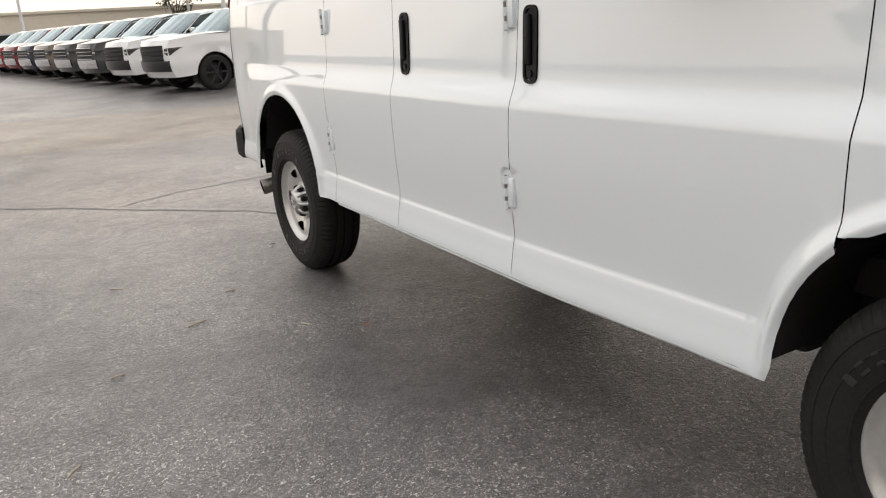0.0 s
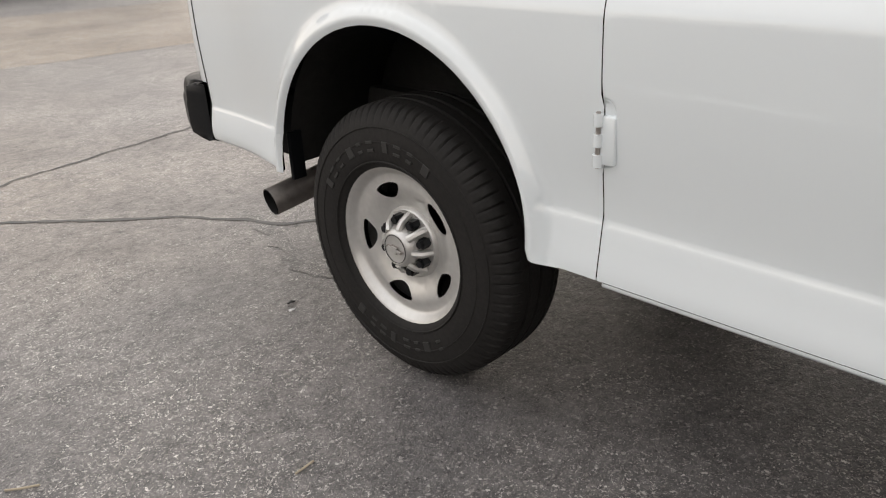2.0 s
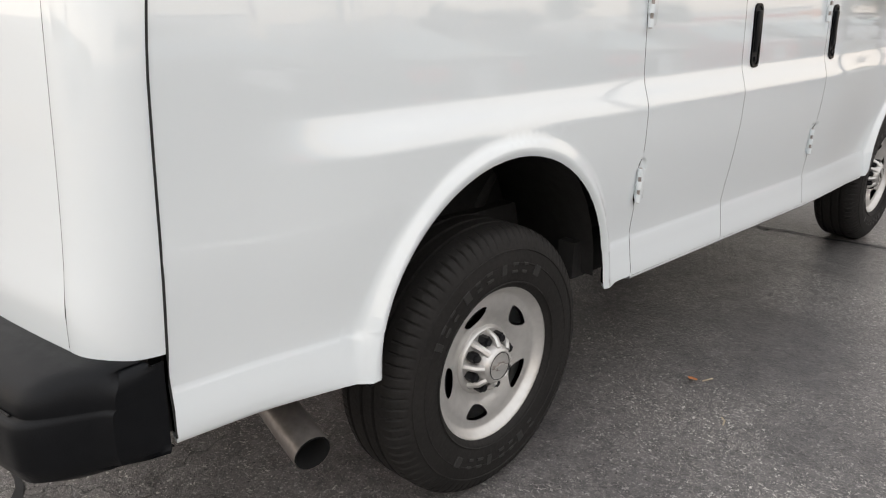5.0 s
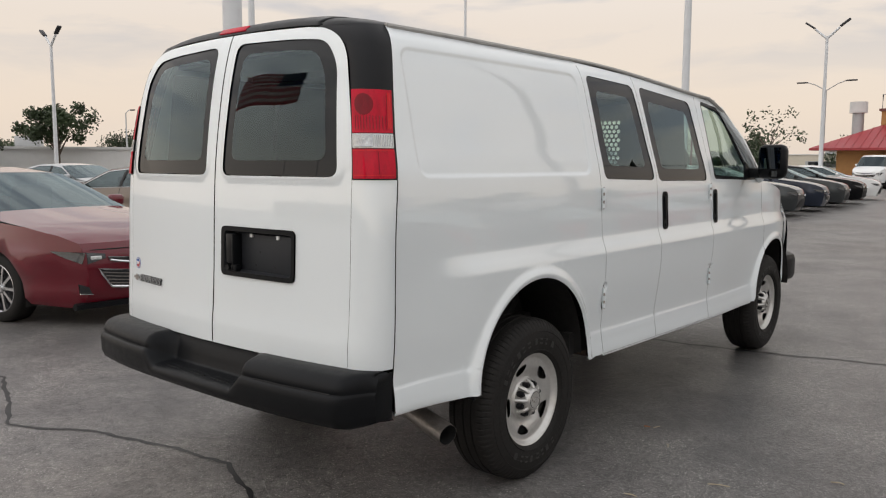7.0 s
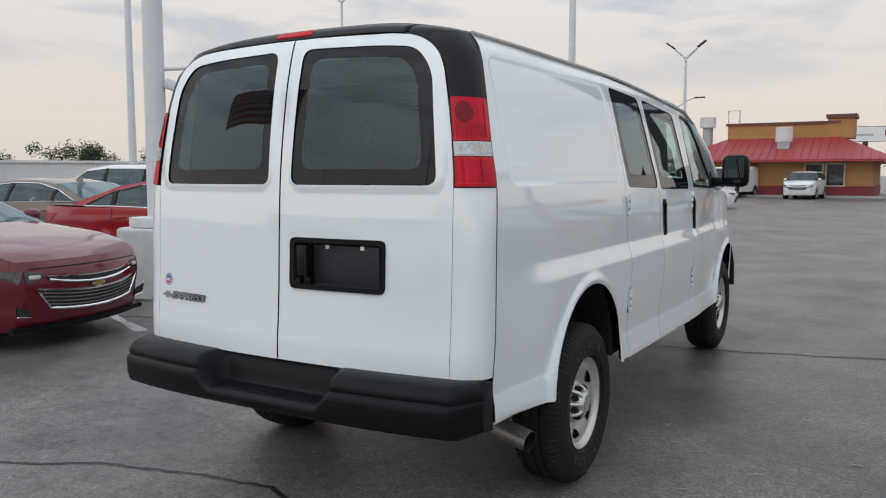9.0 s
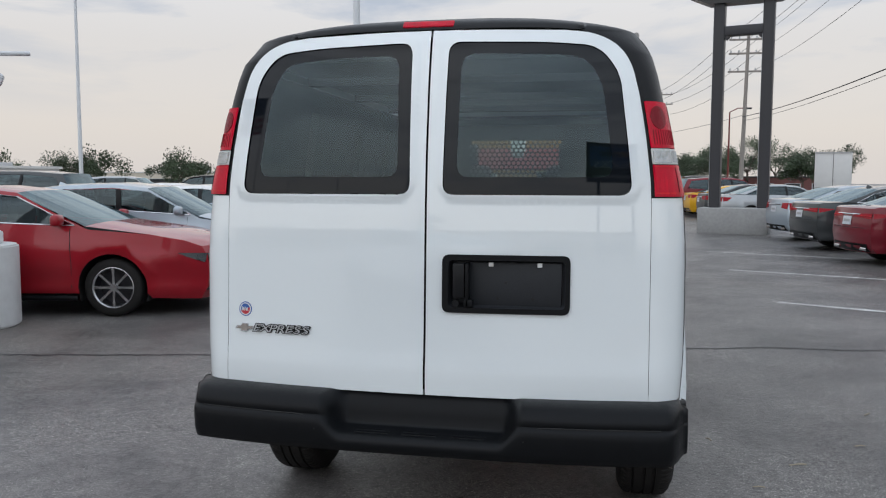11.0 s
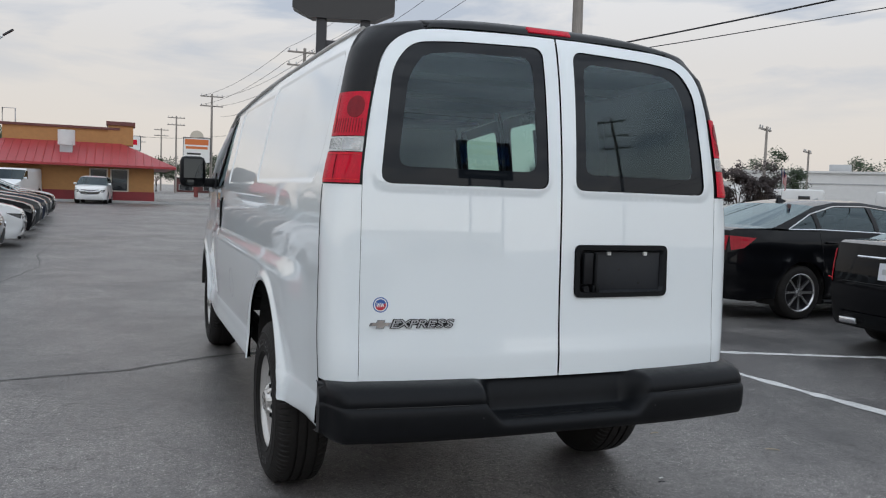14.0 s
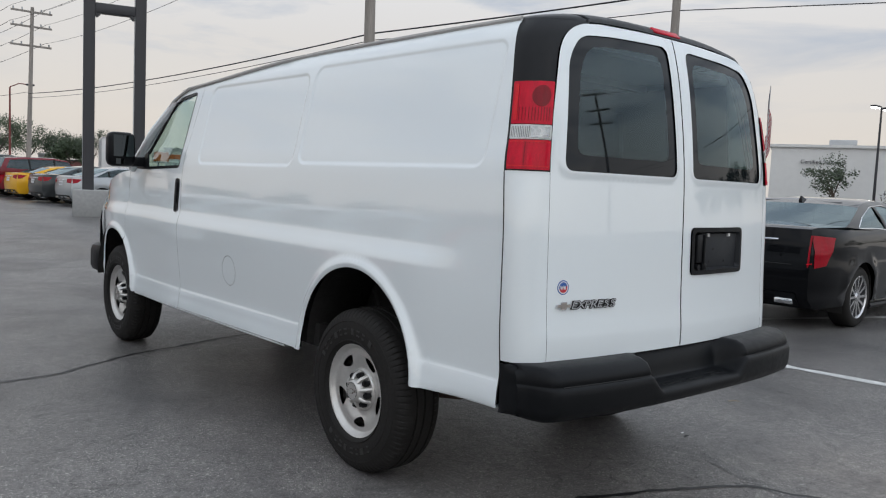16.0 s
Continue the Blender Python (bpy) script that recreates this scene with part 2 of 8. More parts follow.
M["sign_black"] = material("black_sign_face", (0.02, 0.02, 0.022), rough=0.3)
M["sign_orange"] = material("orange_sign_face", (0.62, 0.17, 0.04), rough=0.5)
M["sign_blue"] = material("blue_sign_face", (0.02, 0.10, 0.32), rough=0.4)
M["leaf"] = material("green_leaf", (0.036, 0.058, 0.022), rough=0.6, vary=0.5, scale=3, random_tint=0.2)
M["leaf_red"] = material("purple_leaf", (0.036, 0.022, 0.020), rough=0.6, vary=0.4, scale=3)
M["straw"] = material("pale_straw", (0.40, 0.34, 0.25), rough=0.8, vary=0.2)
M["leaf_dry"] = material("dry_leaf", (0.42, 0.16, 0.06), rough=0.8, vary=0.2)
M["bark"] = material("bark", (0.09, 0.07, 0.055), rough=0.95, bump=0.6, scale=14, vary=0.3)
M["flag_red"] = material("flag_red_cloth", (0.38, 0.03, 0.04), rough=0.85)
M["flag_white"] = material("flag_white_cloth", (0.62, 0.60, 0.58), rough=0.85)
M["flag_blue"] = material("flag_blue_cloth", (0.02, 0.03, 0.10), rough=0.85)
for cloth in ("flag_red", "flag_white", "flag_blue"):
    # thin cloth lets the sky shine through
    tree_n = M[cloth].node_tree
    lit, both = tree_n.nodes.new("ShaderNodeBsdfTranslucent"), tree_n.nodes.new("ShaderNodeMixShader")
    lit.inputs[0].default_value = tree_n.nodes["Principled BSDF"].inputs["Base Color"].default_value
    both.inputs[0].default_value = 0.5
    tree_n.links.new(tree_n.nodes["Principled BSDF"].outputs[0], both.inputs[1])
    tree_n.links.new(lit.outputs[0], both.inputs[2])
    tree_n.links.new(both.outputs[0], tree_n.nodes["Material Output"].inputs[0])


def lamp_glow():
    m = bpy.data.materials.new("lamp_glow")
    m.use_nodes = True
    b = m.node_tree.nodes["Principled BSDF"]
    b.inputs["Emission Color"].default_value, b.inputs["Emission Strength"].default_value = (1, 0.97, 0.9, 1), 6
    return m


M["glow"] = lamp_glow()


def asphalt_material(name, tones):
    """Old sealed asphalt: dark binder, exposed pale stones, broad worn tan patches and dark ones, and sky sheen painted
    as one paler patch.
    """
    m = bpy.data.materials.new(name)
    m.use_nodes = True
    nt = m.node_tree
    n, l = nt.nodes, nt.links
    b = n["Principled BSDF"]
    tc = n.new("ShaderNodeTexCoord")
    vec = tc.outputs["Object"]

    def noise_node(scale, detail=4, rough=0.6, dist=0.0):
        k = n.new("ShaderNodeTexNoise")
        k.inputs["Scale"].default_value, k.inputs["Detail"].default_value = scale, detail
        k.inputs["Roughness"].default_value, k.inputs["Distortion"].default_value = rough, dist
        l.new(vec, k.inputs["Vector"])
        return k.outputs[0]

    def ramp(src, stops):
        k = n.new("ShaderNodeValToRGB")
        el = k.color_ramp.elements
        el[0].position, el[0].color = stops[0][0], (*stops[0][1], 1)
        el[1].position, el[1].color = stops[-1][0], (*stops[-1][1], 1)
        for p, c in stops[1:-1]:
            q = el.new(p)
            q.color = (*c, 1)
        l.new(src, k.inputs[0])
        return k.outputs[0]

    def mix(fac, a, c, blend="MIX"):
        k = n.new("ShaderNodeMix")
        k.data_type, k.blend_type = "RGBA", blend
        if isinstance(fac, float):
            k.inputs[0].default_value = fac
        else:
            l.new(fac, k.inputs[0])
        l.new(a, k.inputs[6])
        if isinstance(c, tuple):
            k.inputs[7].default_value = (*c, 1)
        else:
            l.new(c, k.inputs[7])
        return k.outputs[2]

    broad = noise_node(0.11, 4, 0.55, 0.4)
    mid = noise_node(0.9, 5, 0.65, 0.3)
    base = ramp(broad, list(zip((0.36, 0.52, 0.66), tones)))
    base = mix(0.75, base, ramp(mid, [(0.3, (0.6, 0.6, 0.61)), (0.7, (1.4, 1.38, 1.35))]), "MULTIPLY")
    # a paler round patch with a ragged edge: sky sheen on the ground, put into the colour
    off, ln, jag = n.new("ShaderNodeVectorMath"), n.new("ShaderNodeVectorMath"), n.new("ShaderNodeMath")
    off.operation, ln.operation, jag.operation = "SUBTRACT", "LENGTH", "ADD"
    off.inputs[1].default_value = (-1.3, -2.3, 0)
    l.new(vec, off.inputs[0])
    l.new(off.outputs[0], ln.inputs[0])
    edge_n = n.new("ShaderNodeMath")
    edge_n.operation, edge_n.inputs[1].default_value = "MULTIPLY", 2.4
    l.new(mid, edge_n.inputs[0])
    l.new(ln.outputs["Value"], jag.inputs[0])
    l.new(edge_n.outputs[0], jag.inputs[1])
    sky_sheen = n.new("ShaderNodeMapRange")
    sky_sheen.inputs[1].default_value, sky_sheen.inputs[2].default_value, sky_sheen.inputs[3].default_value, sky_sheen.inputs[4].default_value = 3.5, 5.6, 0.75, 0.0
    l.new(jag.outputs[0], sky_sheen.inputs[0])
    base = mix(sky_sheen.outputs[0], base, mix(1.0, base, (2.0, 1.98, 1.97), "MULTIPLY"))
    # stones at two sizes, their outlines broken by noise
    jit = n.new("ShaderNodeTexNoise")
    jit.inputs["Scale"].default_value, jit.inputs["Detail"].default_value = 70, 3
    l.new(vec, jit.inputs["Vector"])
    warp = n.new("ShaderNodeMix")
    warp.data_type, warp.blend_type = "RGBA", "LINEAR_LIGHT"
    warp.inputs[0].default_value = 0.014
    l.new(vec, warp.inputs[6])
    l.new(jit.outputs[1], warp.inputs[7])
    heights = []
    col = base
    wear = ramp(mid, [(0.36, (0.12, 0.12, 0.12)), (0.60, (1, 1, 1))])
    # small dark pits where stones have come out
    pit = n.new("ShaderNodeTexVoronoi")
    pit.inputs["Scale"].default_value = 58
    l.new(warp.outputs[2], pit.inputs["Vector"])
    pc = n.new("ShaderNodeSeparateColor")
    l.new(pit.outputs["Color"], pc.inputs[0])
    hole = mix(1.0, ramp(pc.outputs[2], [(0.72, (0, 0, 0)), (0.76, (1, 1, 1))]), ramp(pit.outputs["Distance"], [(0.22, (1, 1, 1)), (0.36, (0, 0, 0))]), "MULTIPLY")
    col = mix(hole, col, (0.022, 0.021, 0.021))
    grit = noise_node(260, 2, 0.5)
    col = mix(0.5, col, ramp(grit, [(0.3, (0.40, 0.40, 0.40)), (0.7, (1.5, 1.5, 1.5))]), "MULTIPLY")
    blotch = noise_node(14, 4, 0.7)
    col = mix(0.8, col, ramp(blotch, [(0.32, (0.50, 0.50, 0.51)), (0.68, (1.45, 1.43, 1.4))]), "MULTIPLY")
    pebble = noise_node(46, 3, 0.6)
    col = mix(0.5, col, ramp(pebble, [(0.34, (0.50, 0.50, 0.50)), (0.66, (1.42, 1.41, 1.40))]), "MULTIPLY")
    for scale, p0, p1 in ((88, 0.72, 0.76), (150, 0.66, 0.71), (230, 0.60, 0.66)):
        vo = n.new("ShaderNodeTexVoronoi")
        vo.inputs["Scale"].default_value, vo.inputs["Randomness"].default_value = scale, 1
        l.new(warp.outputs[2], vo.inputs["Vector"])
        sepc = n.new("ShaderNodeSeparateColor")
        l.new(vo.outputs["Color"], sepc.inputs[0])
        stone_pick = ramp(sepc.outputs[0], [(p0, (0, 0, 0)), (p1, (1, 1, 1))])
        near = ramp(vo.outputs["Distance"], [(0.36, (1, 1, 1)), (0.46, (0, 0, 0))])
        fac = mix(1.0, mix(1.0, stone_pick, near, "MULTIPLY"), wear, "MULTIPLY")
        stone = ramp(sepc.outputs[1], [(0.0, (0.16, 0.15, 0.14)), (0.5, (0.32, 0.30, 0.275)), (1.0, (0.74, 0.71, 0.67))])
        col = mix(fac, col, stone)
        heights.append(near)
    near = heights[0]
    # fine hairline cracks
    vc = n.new("ShaderNodeTexVoronoi")
    vc.feature = "DISTANCE_TO_EDGE"
    vc.inputs["Scale"].default_value = 2.2
    wob = n.new("ShaderNodeTexNoise")
    wob.inputs["Scale"].default_value, wob.inputs["Detail"].default_value = 5, 4
    l.new(vec, wob.inputs["Vector"])
    addv = n.new("ShaderNodeMix")
    addv.data_type, addv.blend_type = "RGBA", "LINEAR_LIGHT"
    addv.inputs[0].default_value = 0.16
    l.new(vec, addv.inputs[6])
    l.new(wob.outputs[1], addv.inputs[7])
    l.new(addv.outputs[2], vc.inputs["Vector"])
    crack = ramp(vc.outputs["Distance"], [(0.0, (1, 1, 1)), (0.012, (0, 0, 0))])
    where = ramp(noise_node(0.5, 3), [(0.52, (0, 0, 0)), (0.62, (1, 1, 1))])
    col = mix(mix(0.8, mix(1.0, crack, where, "MULTIPLY"), (0.7, 0.7, 0.7), "MULTIPLY"), col, (0.012, 0.012, 0.012))
    l.new(col, b.inputs["Base Color"])
    rg = n.new("ShaderNodeMapRange")
    rg.inputs[1].default_value, rg.inputs[2].default_value, rg.inputs[3].default_value, rg.inputs[4].default_value = 0.35, 0.65, 0.28, 0.46
    l.new(broad, rg.inputs[0])
    l.new(rg.outputs[0], b.inputs["Roughness"])
    bp = n.new("ShaderNodeBump")
    bp.inputs["Strength"].default_value, bp.inputs["Distance"].default_value = 0.55, 0.004
    l.new(near, bp.inputs["Height"])
    bp2 = n.new("ShaderNodeBump")
    bp2.inputs["Strength"].default_value, bp2.inputs["Distance"].default_value = 0.35, 0.006
    l.new(grit, bp2.inputs["Height"])
    l.new(bp.outputs[0], bp2.inputs["Normal"])
    lump = noise_node(46, 3, 0.6)
    bp3 = n.new("ShaderNodeBump")
    bp3.inputs["Strength"].default_value, bp3.inputs["Distance"].default_value = 0.42, 0.012
    l.new(lump, bp3.inputs["Height"])
    l.new(bp2.outputs[0], bp3.inputs["Normal"])
    l.new(bp3.outputs[0], b.inputs["Normal"])
    return m


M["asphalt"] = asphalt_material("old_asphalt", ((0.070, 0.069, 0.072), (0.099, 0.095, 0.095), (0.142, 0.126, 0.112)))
M["asphalt_tan"] = asphalt_material("sandy_asphalt", ((0.140, 0.108, 0.076), (0.160, 0.124, 0.088), (0.180, 0.141, 0.100)))
M["asphalt_oily"] = asphalt_material("oil_dark_asphalt", ((0.052, 0.051, 0.053), (0.072, 0.070, 0.071), (0.092, 0.088, 0.085)))


# ---- mesh helpers ----
def mesh_object(name, verts, faces, mat, parent=None, label="", normals=None, smooth=True, kind=""):
    me = bpy.data.meshes.new(name)
    me.from_pydata([tuple(v) for v in verts], [], [tuple(f) for f in faces])
    mats = mat if isinstance(mat, (list, tuple)) else [mat]
    for k in mats:
        me.materials.append(k)
    if smooth:
        me.polygons.foreach_set("use_smooth", [True] * len(me.polygons))
    if normals is not None:
        me.normals_split_custom_set_from_vertices([tuple(v) for v in normals])
    ob = new(name, me)
    if parent is not None:
        ob.parent = parent
    return tagged(ob, label, kind=kind)


def part(name, bm, mat, parent, label="", smooth=False, angle=40):
    """Links a bmesh as one mesh object under a thing or a part; edges sharper than angle stay crisp."""
    me = bpy.data.meshes.new(name)
    bmesh.ops.recalc_face_normals(bm, faces=bm.faces)
    if smooth:
        for f in bm.faces:
            f.smooth = True
        for e in bm.edges:
            if len(e.link_faces) == 2 and e.calc_face_angle() > radians(angle):
                e.smooth = False
    bm.to_mesh(me)
    bm.free()
    me.materials.append(mat)
    ob = new(name, me)
    if parent is not None:
        ob.parent = parent
    return tagged(ob, label)


def thing(name, label, category, group="", x=0, y=0, z=0, rz=0, kind=""):
    e = new(name)
    e.matrix_world = pose(x, y, z, 0, 0, rz)
    e.empty_display_size = 0.2
    return tagged(e, label, category, group, kind)


def add_box(bm, c, s, rz=0.0, bevel=0.0, rx=0.0, ry=0.0):
    g = bmesh.ops.create_cube(bm, size=1, matrix=pose(*c, rx, ry, rz) @ Matrix.Diagonal((*s, 1)))
    if bevel:
        vs = set(g["verts"])
        es = [e for e in bm.edges if e.verts[0] in vs and e.verts[1] in vs]
        bmesh.ops.bevel(bm, geom=es, offset=bevel, segments=2, affect="EDGES", profile=0.5)


def box(name, c, s, mat, parent=None, label="", rz=0.0, bevel=0.0, rx=0.0, ry=0.0):
    bm = bmesh.new()
    add_box(bm, c, s, rz, bevel, rx, ry)
    return part(name, bm, mat, parent, label, smooth=bevel > 0)


def tube(bm, pts, r, seg=10, r2=None, cap=True):
    """A round bar along pts, tapering from r to r2."""
    pts = [Vector(p) for p in pts]
    rings = []
    for i, p in enumerate(pts):
        d = (pts[min(i + 1, len(pts) - 1)] - pts[max(i - 1, 0)]).normalized()
        a = d.cross(Vector((0, 0, 1)))
        if a.length < 1e-3:
            a = d.cross(Vector((1, 0, 0)))
        a.normalize()
        b = d.cross(a)
        rr = r if r2 is None else r + (r2 - r) * i / (len(pts) - 1)
        rings.append([bm.verts.new(p + (a * math.cos(k * math.tau / seg) + b * math.sin(k * math.tau / seg)) * rr) for k in range(seg)])
    for a, b in zip(rings, rings[1:]):
        for k in range(seg):
            bm.faces.new((a[k], a[(k + 1) % seg], b[(k + 1) % seg], b[k]))
    if cap:
        bm.faces.new(rings[0])
        bm.faces.new(rings[-1])


def bar(name, pts, r, mat, parent=None, label="", seg=10, r2=None, cap=True):
    bm = bmesh.new()
    tube(bm, pts, r, seg, r2, cap)
    return part(name, bm, mat, parent, label, smooth=True)


def lathe(bm, profile, seg=48, axis="x", m=None, sx=1, notch=None):
    """Turns profile rows (along, radius) round the x axis."""
    rings = []
    for i, (a, r) in enumerate(profile):
        ring = []
        for k in range(seg):
            t = k * math.tau / seg
            rr = r - (notch[1] if notch and i in notch[0] and k % notch[2] == 0 else 0)
            v = Vector((a * sx, rr * math.cos(t), rr * math.sin(t)))
            ring.append(bm.verts.new(m @ v if m else v))
        rings.append(ring)
    for a, b in zip(rings, rings[1:]):
        for k in range(seg):
            bm.faces.new((a[k], a[(k + 1) % seg], b[(k + 1) % seg], b[k]))
    return rings


def lerp_table(table):
    xs, ys = np.array([a for a, _ in table], float), np.array([b for _, b in table], float)
    # monotone cubic through the table
    h, d = np.diff(xs), np.diff(ys) / np.diff(xs)
    mslope = np.zeros(len(xs))
    mslope[0], mslope[-1] = d[0], d[-1]
    for i in range(1, len(xs) - 1):
        if d[i - 1] * d[i] > 0:
            w1, w2 = 2 * h[i] + h[i - 1], h[i] + 2 * h[i - 1]
            mslope[i] = (w1 + w2) / (w1 / d[i - 1] + w2 / d[i])

    def f(x):
        x = np.clip(np.asarray(x, float), xs[0], xs[-1])
        i = np.clip(np.searchsorted(xs, x) - 1, 0, len(xs) - 2)
        t = (x - xs[i]) / h[i]
        return ((1 + 2 * t) * (1 - t) ** 2 * ys[i] + t * (1 - t) ** 2 * h[i] * mslope[i]
                + t * t * (3 - 2 * t) * ys[i + 1] + t * t * (t - 1) * h[i] * mslope[i + 1])
    return f


def smooth01(t):
    t = np.clip(t, 0, 1)
    return t * t * (3 - 2 * t)


def inside(px, py, poly):
    c = np.zeros(len(px), bool)
    n = len(poly)
    for i in range(n):
        (x1, y1), (x2, y2) = poly[i], poly[(i + 1) % n]
        if y1 == y2:
            continue
        cond = ((y1 > py) != (y2 > py)) & (px < (x2 - x1) * (py - y1) / (y2 - y1) + x1)
        c ^= cond
    return c


def resample(poly, step, closed=True):
    out = []
    n = len(poly)
    for i in range(n if closed else n - 1):
        a, b = poly[i], poly[(i + 1) % n]
        k = max(1, int(math.ceil(math.hypot(b[0] - a[0], b[1] - a[1]) / step)))
        out += [(a[0] + (b[0] - a[0]) * j / k, a[1] + (b[1] - a[1]) * j / k) for j in range(k)]
    if not closed:
        out.append(poly[-1])
    return out


def rounded(poly, r, seg=5):
    """The polygon with its corners rounded."""
    out = []
    n = len(poly)
    for i in range(n):
        p, a, b = Vector(poly[i]), Vector(poly[i - 1]), Vector(poly[(i + 1) % n])
        rr = r[i] if isinstance(r, (list, tuple)) else r
        u, v = (a - p), (b - p)
        k = min(rr, u.length * 0.45, v.length * 0.45)
        p1, p2 = p + u.normalized() * k, p + v.normalized() * k
        for j in range(seg + 1):
            t = j / seg
            q = p1 * (1 - t) ** 2 + p * 2 * t * (1 - t) + p2 * t * t
            out.append((q.x, q.y))
    return out


def circle(c, r, n=24, rv=None):
    return [(c[0] + r * math.cos(i * math.tau / n), c[1] + (rv or r) * math.sin(i * math.tau / n)) for i in range(n)]


def surf_data(poly, S, step=0.06, holes=(), lines=(), depth=0.02, out=None, edge=None):
    """Triangles of a region (u, v) laid on the surface S, with a rim turned inward by depth. out: a direction or point sense of the outside."""
    edge = edge or step
    loops = [resample(poly, edge)] + [resample(h, edge) for h in holes]
    pts, edges, rims = [], [], []
    for lp in loops:
        k0 = len(pts)
        pts += lp
        idx = list(range(k0, k0 + len(lp)))
        rims.append(idx)
        edges += [(idx[i], idx[(i + 1) % len(idx)]) for i in range(len(idx))]
    nb = len(pts)
    for ln in lines:
        pts += resample(ln, edge, False)
    arr = np.array(pts)
    lo, hi = arr[:nb].min(0), arr[:nb].max(0)
    gu, gv = np.meshgrid(np.arange(lo[0] + step * 0.5, hi[0], step), np.arange(lo[1] + step * 0.5, hi[1], step))
    gu, gv = gu.ravel(), gv.ravel()

    def keep(px, py):
        k = inside(px, py, loops[0])
        for h in loops[1:]:
            k &= ~inside(px, py, h)
        return k
    ok = keep(gu, gv)
    gu, gv = gu[ok], gv[ok]
    if len(gu):
        d = np.full(len(gu), 9.0)
        for p in arr:
            d = np.minimum(d, (gu - p[0]) ** 2 + (gv - p[1]) ** 2)
        ok = d > (0.45 * min(step, edge * 1.5)) ** 2
        pts += list(zip(gu[ok].tolist(), gv[ok].tolist()))
    if lines:
        a2 = np.array(pts)
        kk = keep(a2[:, 0], a2[:, 1])
        pts = [p for i, p in enumerate(pts) if i < nb or kk[i]]
    co, _, tri, orig, _, _ = geometry.delaunay_2d_cdt([Vector(p) for p in pts], edges, [], 0, 1e-6)
    uv = np.array([(c.x, c.y) for c in co])
    tri = np.array([t for t in tri if len(t) == 3])
    cen = uv[tri].mean(1)
    tri = tri[keep(cen[:, 0], cen[:, 1])]
    back = {}
    for i, o in enumerate(orig):
        for k in o:
            back[k] = i
    P = S(uv[:, 0], uv[:, 1])
    e = 0.002
    du, dv = S(uv[:, 0] + e, uv[:, 1]) - S(uv[:, 0] - e, uv[:, 1]), S(uv[:, 0], uv[:, 1] + e) - S(uv[:, 0], uv[:, 1] - e)
    N = np.cross(du, dv)
    N /= np.linalg.norm(N, axis=1)[:, None] + 1e-12
    if out is not None and (N * np.array(out)).sum(1).mean() < 0:
        N = -N
    fn = np.cross(P[tri[:, 1]] - P[tri[:, 0]], P[tri[:, 2]] - P[tri[:, 0]])
    fl = (fn * N[tri[:, 0]]).sum(1) < 0
    tri[fl] = tri[fl][:, ::-1]
    V, NN, F = [P], [N], [tuple(t) for t in tri.tolist()]
    off = len(P)
    if depth:
        for r in rims:
            ids = [back[i] for i in r]
            top, bot = P[ids], P[ids] - N[ids] * depth
            rn = np.cross(np.roll(top, -1, 0) - np.roll(top, 1, 0), N[ids])
            rn /= np.linalg.norm(rn, axis=1)[:, None] + 1e-12
            V += [top, bot]
            NN += [rn, rn]
            k = len(ids)
            F += [(off + i, off + (i + 1) % k, off + k + (i + 1) % k, off + k + i) for i in range(k)]
            off += 2 * k
    return np.concatenate(V), F, np.concatenate(NN)


def patch(name, poly, S, mat, parent, label="", step=0.06, holes=(), lines=(), depth=0.02, out=None, edge=None, lift=0.0):
    """A piece of sheet laid on S, raised by lift."""
    v, f, nn = surf_data(poly, S, step, holes, lines, depth, out, edge)
    if lift:
        v = v + nn_lift(poly, S, v, out, lift)
    return mesh_object(name, v, f, mat, parent, label, normals=nn if not depth else None, smooth=not depth) if depth == 0 else rimmed(name, v, f, nn, mat, parent, label)


def nn_lift(poly, S, v, out, lift):
    o = np.array(out, float)
    return (o / np.linalg.norm(o) * lift)[None, :]


def rimmed(name, v, f, nn, mat, parent, label):
    return mesh_object(name, v, f, mat, parent, label, normals=nn)


def strip(name, pts3, width_dir, w, mat, parent, label=""):
    """A thin flat band along 3D points."""
    v, f = [], []
    d = Vector(width_dir) * w / 2
    for p in pts3:
        v += [Vector(p) - d, Vector(p) + d]
    f = [(2 * i, 2 * i + 1, 2 * i + 3, 2 * i + 2) for i in range(len(pts3) - 1)]
    return mesh_object(name, v, f, mat, parent, label, smooth=False)


def seam_line(name, line, S, mat, parent, r=0.003, label=""):
    """A round bead along a line (u, v) on S."""
    q = np.array(resample(line, 0.06, False))
    P = S(q[:, 0], q[:, 1])
    return bar(name, [tuple(p) for p in P], r, mat, parent, label, seg=5)


def text_on(name, body, size, m, mat, parent, label="", depth=0.004, bold=0.0, shear=0.0):
    """Lettering turned to a mesh."""
    cu = bpy.data.curves.new(name, "FONT")
    cu.body, cu.size, cu.extrude, cu.align_x, cu.align_y, cu.offset, cu.shear = body, size, depth, "CENTER", "CENTER", bold, shear
    tmp = bpy.data.objects.new("tmp_text", cu)
    scene.collection.objects.link(tmp)
    dg = bpy.context.evaluated_depsgraph_get()
    me = bpy.data.meshes.new_from_object(tmp.evaluated_get(dg))
    bpy.data.objects.remove(tmp)
    me.name = name
    me.materials.clear()
    me.materials.append(mat)
    ob = new(name, me)
    ob.parent = parent
    ob.matrix_basis = m
    return tagged(ob, label)


